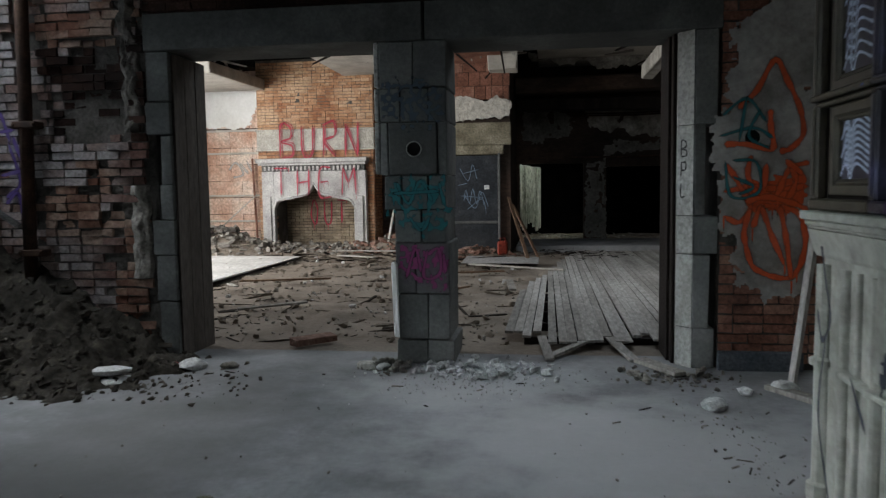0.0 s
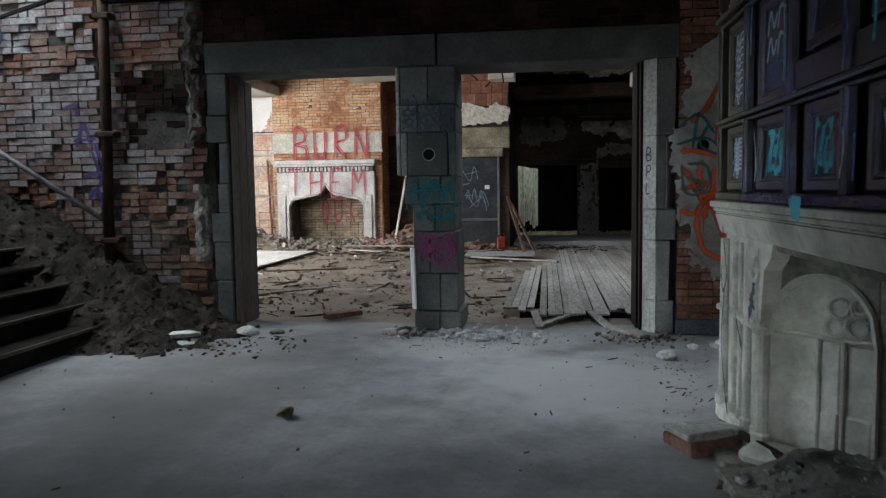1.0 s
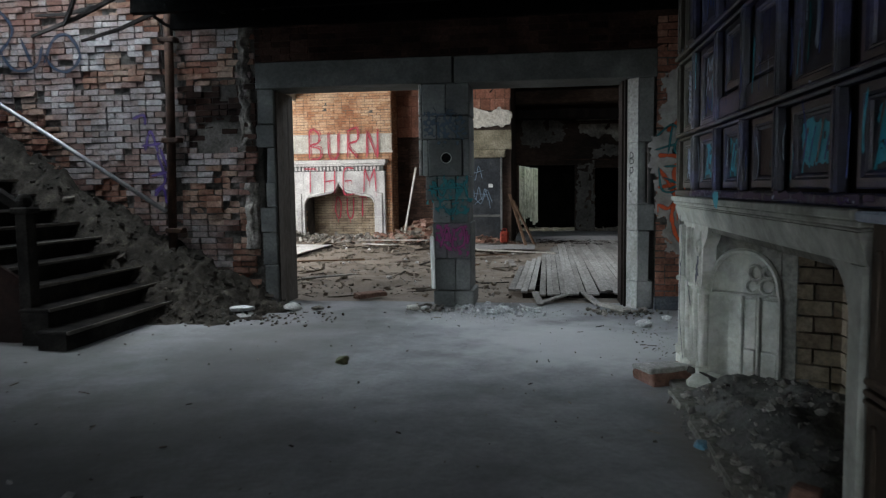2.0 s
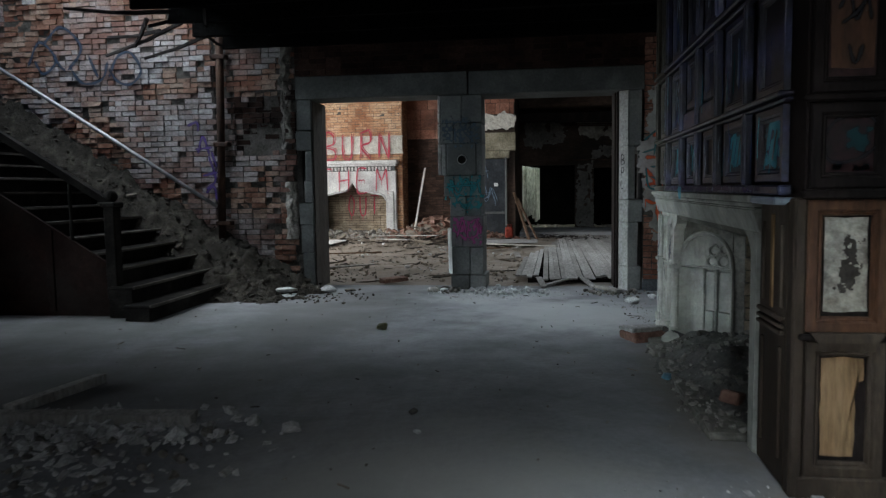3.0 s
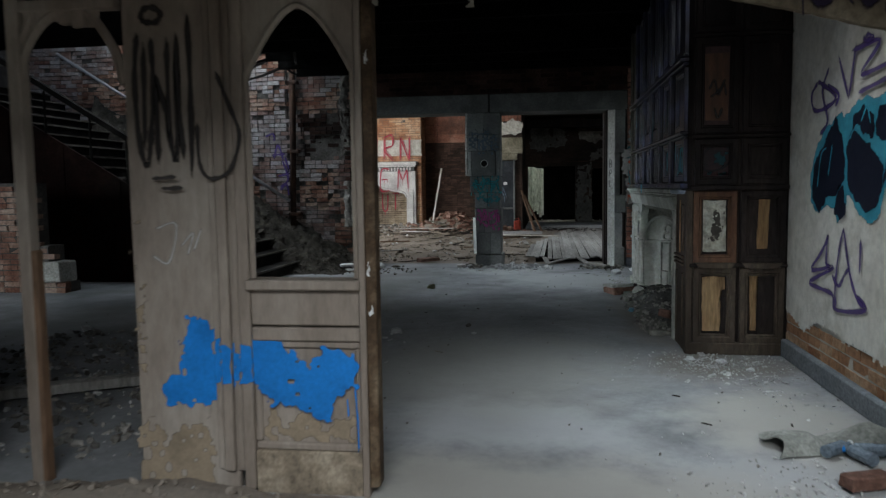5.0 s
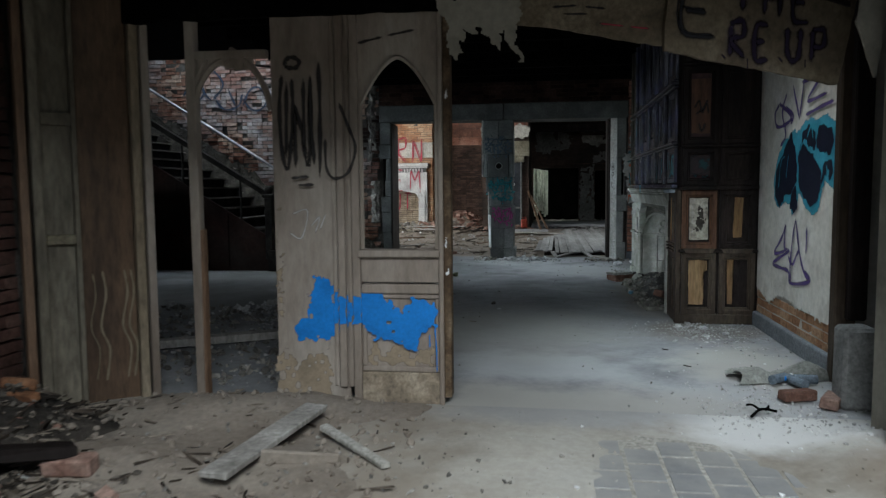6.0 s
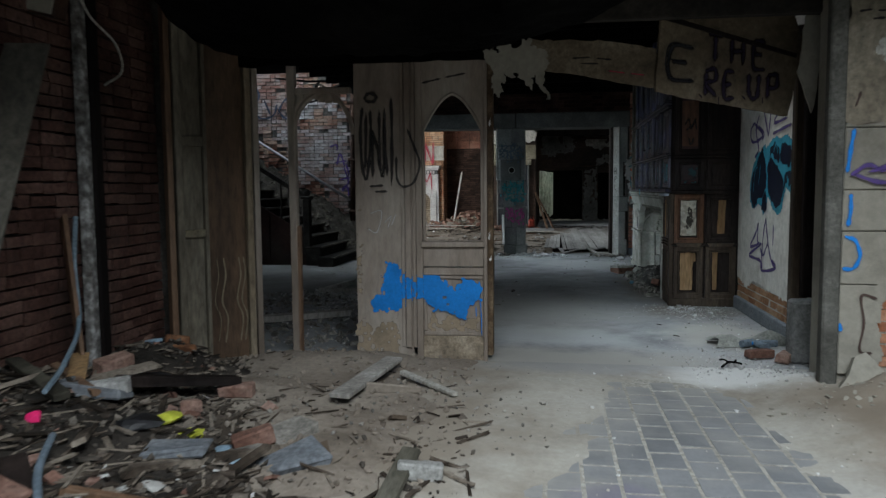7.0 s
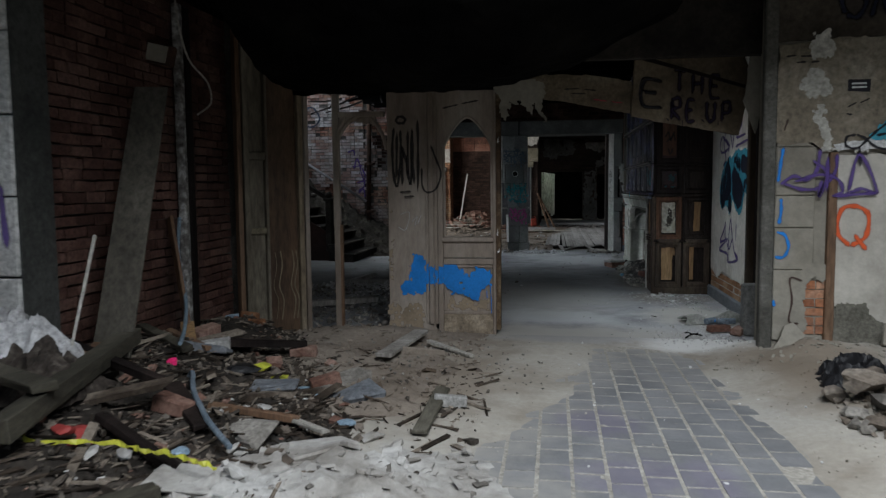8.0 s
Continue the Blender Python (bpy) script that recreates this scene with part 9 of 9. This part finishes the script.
for a, b, w, t, m, l in (
        ((-2.7, -7.6, 0.45), (-3.02, -6.04, 0.55), 0.11, 0.1, M_OLD_BEAM, "heavy old beam lying over the heap"),
        ((-3.75, -6.9, 0.5), (-3.3, -6.35, 0.45), 0.14, 0.12, M_OLD_BEAM, "old weathered beam end lying over the heap"),
        ((-3.25, -6.98, 0.56), (-2.7, -7.28, 0.56), 0.13, 0.05, M_OLD_BEAM, "grey weathered plank crossing a beam"),
        ((-3.35, -6.3, 0.58), (-2.5, -6.62, 0.42), 0.07, 0.04, M_WOOD_DARK, "charred black lath crossing a beam"),
        ((-2.85, -6.95, 0.5), (-3.15, -6.1, 0.53), 0.12, 0.04, M_WOOD_BROWN, "brown plank beside the old beam"),
        ((-3.4, -5.3, 0.48), (-2.85, -5.66, 0.38), 0.08, 0.04, M_OLD_BEAM, "grey lath sloping down the heap"),
        ((-2.62, -7.0, 0.36), (-2.05, -7.28, 0.26), 0.06, 0.04, M_WOOD_DARK, "burnt lath sloping down the heap"),
        ((-2.62, -6.3, 0.37), (-2.2, -6.75, 0.25), 0.1, 0.03, M_WOOD_DARK, "burnt thin board on the heap"),
        ((-3.6, -6.9, 0.45), (-3.0, -6.2, 0.42), 0.2, 0.05, M_WOOD_DARK, "dark plank on the heap"),
        ((-1.72, -4.66, 0.13), (-1.6, -3.6, 0.16), 0.14, 0.03, M_WOOD_GREY, "grey plank propped before the screen"),
        ((-1.5, -3.78, 0.07), (-1.05, -4.24, 0.05), 0.055, 0.025, M_STONE_PALE, "pale batten lying before the screen"),
        ((-1.14, -6.2, 0.05), (-1.12, -5.4, 0.09), 0.09, 0.025, M_OLD_BEAM, "split grey board on the dust"),
        ((-1.9, -6.27, 0.15), (-1.62, -6.46, 0.12), 0.05, 0.025, M_STONE_PALE, "pale broken lath on the heap"),
        ((-2.36, -6.36, 0.22), (-1.83, -6.3, 0.15), 0.04, 0.035, M_WOOD_BROWN, "round brown stick on the heap"),
        ((-2.9, -5.1, 0.4), (-2.4, -4.6, 0.3), 0.14, 0.05, M_WOOD_DARK, "charred plank near the lining"),
        ((-2.36, -7.98, 0.3), (-2.0, -7.55, 0.28), 0.11, 0.05, M_OLD_BEAM, "wide grey board at the heap's foot"),
        ((-3.3, -5.1, 0.46), (-2.8, -5.45, 0.34), 0.05, 0.04, M_WOOD_BROWN, "crooked stick on the heap")):
    if "beam" not in l:
        a, b = [(x, y, min(z, ground_left(x, y) + t / 2 + 0.05)) for x, y, z in (a, b)]
    plank("loose_plank", a, b, w, t, m, l)
stone(-2.84, -5.88, 0.085, paint("hot_pink_plastic", (0.75, 0.03, 0.16), 0.4), "hot pink plastic ball on the heap", 21, z=0.31, flat=0.95, category="ball", name="pink_ball")
for k, (x, y) in enumerate(((-2.44, -5.38), (-2.28, -5.44))):
    stone(x, y, 0.17, paint("yellow_green_plastic", (0.5, 0.52, 0.06), 0.4), "crumpled yellow-green packet on the heap", 22 + k, height=ground_left, flat=0.4, category="packet", name="crumpled_packet")
for k, (x, y) in enumerate(((-2.7, -7.18), (-2.6, -7.2), (-2.66, -7.1))):
    stone(x, y, 0.14, paint("dull_red_plastic", (0.30, 0.05, 0.045), 0.5), "crumpled dull red plastic on the heap", 25 + k, height=ground_left, flat=0.5, category="plastic", name="crumpled_plastic")
for k, (x, y) in enumerate(((-1.62, -6.1), (-2.1, -5.45), (-2.2, -7.0), (-3.2, -4.2), (-1.95, -5.65))):
    stone(x, y, 0.13, surface("pale_blue_plastic_%s" % "abcde"[k], [(0.18, 0.27, 0.36), (0.32, 0.43, 0.52)], 6, 0.45, 0.2), "crumpled pale blue plastic scrap on the heap", 29 + k, height=ground_left, flat=0.35, category="plastic", name="crumpled_plastic")
bm = bmesh.new()
pts = smooth_line([(-2.92, -7.26, 0.32), (-2.68, -7.3, 0.31), (-2.49, -7.27, 0.31), (-2.3, -7.27, 0.3), (-2.21, -7.3, 0.29), (-2.1, -7.31, 0.29), (-1.98, -7.35, 0.285), (-1.9, -7.37, 0.275), (-1.81, -7.39, 0.265)])
top = [bm.verts.new(p + Vector((0, 0.012 * math.sin(i * 1.3), 0.007 + 0.006 * math.sin(i * 0.9)))) for i, p in enumerate(pts)]
low = [bm.verts.new(p + Vector((0, -0.012, -0.007 + 0.006 * math.sin(i * 1.7)))) for i, p in enumerate(pts)]
for i in range(len(pts) - 1):
    bm.faces.new((top[i], top[i + 1], low[i + 1], low[i]))
tape = tagged(link("warning_tape", bm, paint("yellow_tape", (0.42, 0.42, 0.05), 0.4)), label="limp yellow warning tape trailing over the heap", category="tape")
tape.modifiers.new("thick", "SOLIDIFY").thickness = 0.003
bm = bmesh.new()
tube(bm, smooth_line([(-2.66, -6.02, 0.28), (-2.6, -6.08, 0.33), (-2.44, -6.38, 0.31), (-2.28, -6.6, 0.27), (-2.16, -6.75, 0.24), (-1.95, -6.97, 0.2)]), 0.016, 8)
tagged(link("garden_hose", bm, surface("grey_blue_hose", [(0.10, 0.13, 0.16), (0.17, 0.21, 0.25)], 6, 0.6, 0.2)), label="grey-blue hose snaking over the heap", category="hose")
M_SLATE = surface("blue_grey_slab", [(0.10, 0.11, 0.125), (0.16, 0.17, 0.185), (0.22, 0.23, 0.245)], 3, 0.8, 0.4, 30, dirt=0.4)
for k, (x, y, w, d, r, m, l) in enumerate((
        (-2.2, -5.75, 0.3, 0.18, 15, M_SLATE, "blue-grey stone slab on the heap"), (-1.68, -5.57, 0.3, 0.22, 40, M_SLATE, "grey stone slab at the edge of the heap"),
        (-2.88, -5.37, 0.36, 0.16, 5, M_SLATE, "greenish grey slab among bricks"), (-1.96, -5.49, 0.2, 0.14, -30, M_RUBBLE, "dusty concrete lump on the heap"),
        (-1.83, -5.23, 0.24, 0.18, 60, M_RUBBLE, "dusty concrete slab before the screen"), (-1.5, -4.2, 0.42, 0.24, 20, M_DIRT, "earth-covered slab before the screen"),
        (-2.05, -6.55, 0.3, 0.2, -20, M_RUBBLE, "broken concrete slab at the heap's foot"), (-1.55, -6.75, 0.36, 0.26, 35, M_DUST, "flat concrete lump in the dust"), (-1.9, -7.35, 0.46, 0.3, 10, M_DUST, "large dusty concrete slab in the dust"))):
    b = link("stone_slab", boxed(-w / 2, w / 2, -d / 2, d / 2, 0, 0.055, 0.028, 0.012), m)
    b.matrix_world = pose(x, y, ground_left(x, y) - 0.02, 9 * math.sin(k * 2.3), 9 * math.sin(k * 4.1), r)
    tagged(b, label=l, category="slab")
M_BLACK_PLASTIC = surface("black_plastic", [(0.008, 0.008, 0.009), (0.02, 0.02, 0.022)], 5, 0.4, 0.4, 20, dirt=0.2)
for k, (x, y, s) in enumerate(((-2.5, -5.55, 0.26), (-2.95, -4.75, 0.3))):
    stone(x, y, s, M_BLACK_PLASTIC, "crumpled black plastic sheet on the heap", 80 + k, height=ground_left, flat=0.3, category="plastic", name="crumpled_plastic")
plank("loose_plank", (-3.2, -5.0, 0.42), (-3.02, -5.3, 0.36), 0.09, 0.05, M_WOOD_FRESH, "short orange timber offcut on the heap")
plank("loose_plank", (-2.75, -8.25, 0.42), (-1.95, -8.95, 0.5), 0.2, 0.09, M_OLD_BEAM, "thick dark board lying across the end of the heap")
# torn sacks by the wall end
def crumpled(name, x0, x1, y0, y1, base, high, material, label, seed):
    nx, ny = 44, 34
    verts = []
    for j in range(ny + 1):
        for i in range(nx + 1):
            u, v = i / nx, j / ny
            x, y = x0 + (x1 - x0) * u, y0 + (y1 - y0) * v
            edge = max(0, math.sin(math.pi * u)) ** 0.5 * max(0, math.sin(math.pi * v)) ** 0.5
            fold = 0.45 + 0.38 * (1 - min(1, abs(fbm(x + 0.6 * y, y, 3.5, seed)) * 2)) + 0.17 * (1 - min(1, abs(noise.noise(Vector((x * 11, y * 8, seed)))) * 2.5))
            verts.append((x + 0.06 * fbm(x, y, 6, seed + 8), y + 0.05 * fbm(x, y, 6, seed + 9), base + edge * high * fold))
    me = bpy.data.meshes.new(name)
    me.from_pydata(verts, [], [(j * (nx + 1) + i, j * (nx + 1) + i + 1, (j + 1) * (nx + 1) + i + 1, (j + 1) * (nx + 1) + i) for j in range(ny) for i in range(nx)])
    me.materials.append(material)
    tagged(new(name, me), label=label, category="sack").modifiers.new("thick", "SOLIDIFY").thickness = 0.006


crumpled("rubble_sack", -3.85, -2.98, -6.86, -6.44, 0.42, 0.46, surface("dirty_white_sack", [(0.3, 0.29, 0.285), (0.45, 0.45, 0.455), (0.58, 0.58, 0.59)], 5.5, 0.6, 0.3, 30, dirt=0.5, dirt_colour=(0.1, 0.085, 0.07)), "torn dirty white sack slumped by the wall end", 2)
crumpled("net_sack", -3.4, -2.82, -7.02, -6.55, 0.38, 0.33, surface("brown_net_sack", [(0.02, 0.016, 0.013), (0.05, 0.04, 0.033), (0.11, 0.095, 0.08)], 14, 0.85, 0.5, 60, dirt=0.5), "brown netted sack sagging beside a white one", 12)
for k, (x, y, s) in enumerate(((-3.2, -6.75, 0.36), (-3.42, -6.9, 0.34), (-3.0, -6.45, 0.3), (-3.05, -6.85, 0.22))):
    stone(x, y, s, M_BLACKDIRT, "dark brown clod of burnt debris below the sack", 90 + k, height=lambda x, y: 0.36, flat=0.6)
# slabs and burnt tyre scrap by the entry wall
bm = bmesh.new()
prism(bm, [(-0.16, 0.0), (0.17, 0.02), (0.12, 0.1), (0.02, 0.23), (-0.05, 0.2), (-0.1, 0.08)], "y", -0.03, 0.03)
b = link("stone_slab", bm, M_ENTRY_PLASTER)
b.matrix_world = pose(1.57, -3.98, 0.1, -22, 0, 0)
tagged(b, label="broken triangular slab leaning at the wall's foot", category="slab")
for k, (x, y, w, h, r) in enumerate(((2.35, -4.06, 0.3, 0.2, 20), (1.84, -4.02, 0.16, 0.06, 12))):
    b = link("stone_slab", boxed(-w / 2, w / 2, -0.03, 0.03, 0, h, 0.03, 0.01), M_WHITE_BIT if k else M_ENTRY_PLASTER)
    b.matrix_world = pose(x, y, 0.12, -30, r, 0)
    tagged(b, label="small white plaster fragment at the wall's foot" if k else "broken stone slab leaning at the wall's foot", category="slab")
M_BROWN_STONE = surface("dusty_brown_stone", [(0.10, 0.08, 0.062), (0.19, 0.158, 0.128), (0.29, 0.255, 0.215)], 4, 0.9, 0.7, 30, dirt=0.45, distance=0.02)
crumpled("burnt_bag", 1.4, 1.95, -5.3, -4.75, 0.03, 0.3, M_BLACK_PLASTIC, "burnt black plastic bag slumped by the entry wall", 31)
for k, (x, y, s, f) in enumerate(((1.42, -5.4, 0.2, 0.6), (1.6, -5.45, 0.26, 0.6), (1.5, -5.6, 0.3, 0.55), (1.74, -5.55, 0.26, 0.6), (1.38, -5.75, 0.18, 0.5), (1.58, -5.8, 0.34, 0.35), (1.42, -5.98, 0.2, 0.4), (1.66, -6.0, 0.3, 0.4), (1.5, -6.15, 0.16, 0.4))):
    stone(x, y, s, M_RUBBLE if k in (4, 5, 7) else M_BROWN_STONE, "flat grey broken stone by the entry wall" if k in (4, 5, 7) else "dusty brown lump of rubble by the entry wall", 60 + k, z=h_entry(x, y) + (0.07 if 0 < k < 4 else 0.0), flat=f)
litter("wall_rubble", 200, clump(1.6, -5.65, 0.12, 0.26, h_entry), (0.01, 0.07), "rock", M_BROWN_STONE, "small brown rubble by the entry wall", 65)
litter("wall_rubble", 200, clump(1.75, -4.2, 0.35, 0.2, h_entry), (0.006, 0.05), "block", M_ENTRY_PLASTER, "plaster crumbs at the wall's foot", 66, flat=(0.3, 0.7))
litter("entry_specks", 36, spread(-0.3, 1.5, -7.2, -3.4, h_entry), (0.008, 0.03), "rock", M_WHITE_BIT, "white crumbs scattered over the tiles", 67)

# ---------------------------------------------------------------- floor tiles
tiles = empty("tiled_floor", label="worn grey quarry tiles half buried in pale dust", category="tiled floor", kind="structure")
part("grout_bed", boxed(-1.9, 2.0, -9.4, -3.46, -0.05, -0.003), M_GROUT, tiles)
kinds = []
for k in range(5):
    kinds.append(brick_mesh("tile", M_TILE, 0.169, 0.2125, 0.03, 100 + k, 0.0015))
rng = random.Random(77)
for i in range(-9, 10):
    for j in range(28):
        x = 0.083 + i * 0.1785
        y = -3.5 - (j + 1) * 0.2215 + (0.111 if i % 2 else 0)
        if y < -9.3 or h_entry(x + 0.09, y - 0.11) > 0.018:
            continue
        t = new("tile", rng.choice(kinds))
        t.parent = tiles
        t.matrix_basis = pose(x + 0.005, y + 0.004, -0.03 + rng.gauss(0, 0.0012), 90 + rng.gauss(0, 0.2), 0, rng.gauss(0, 0.25))
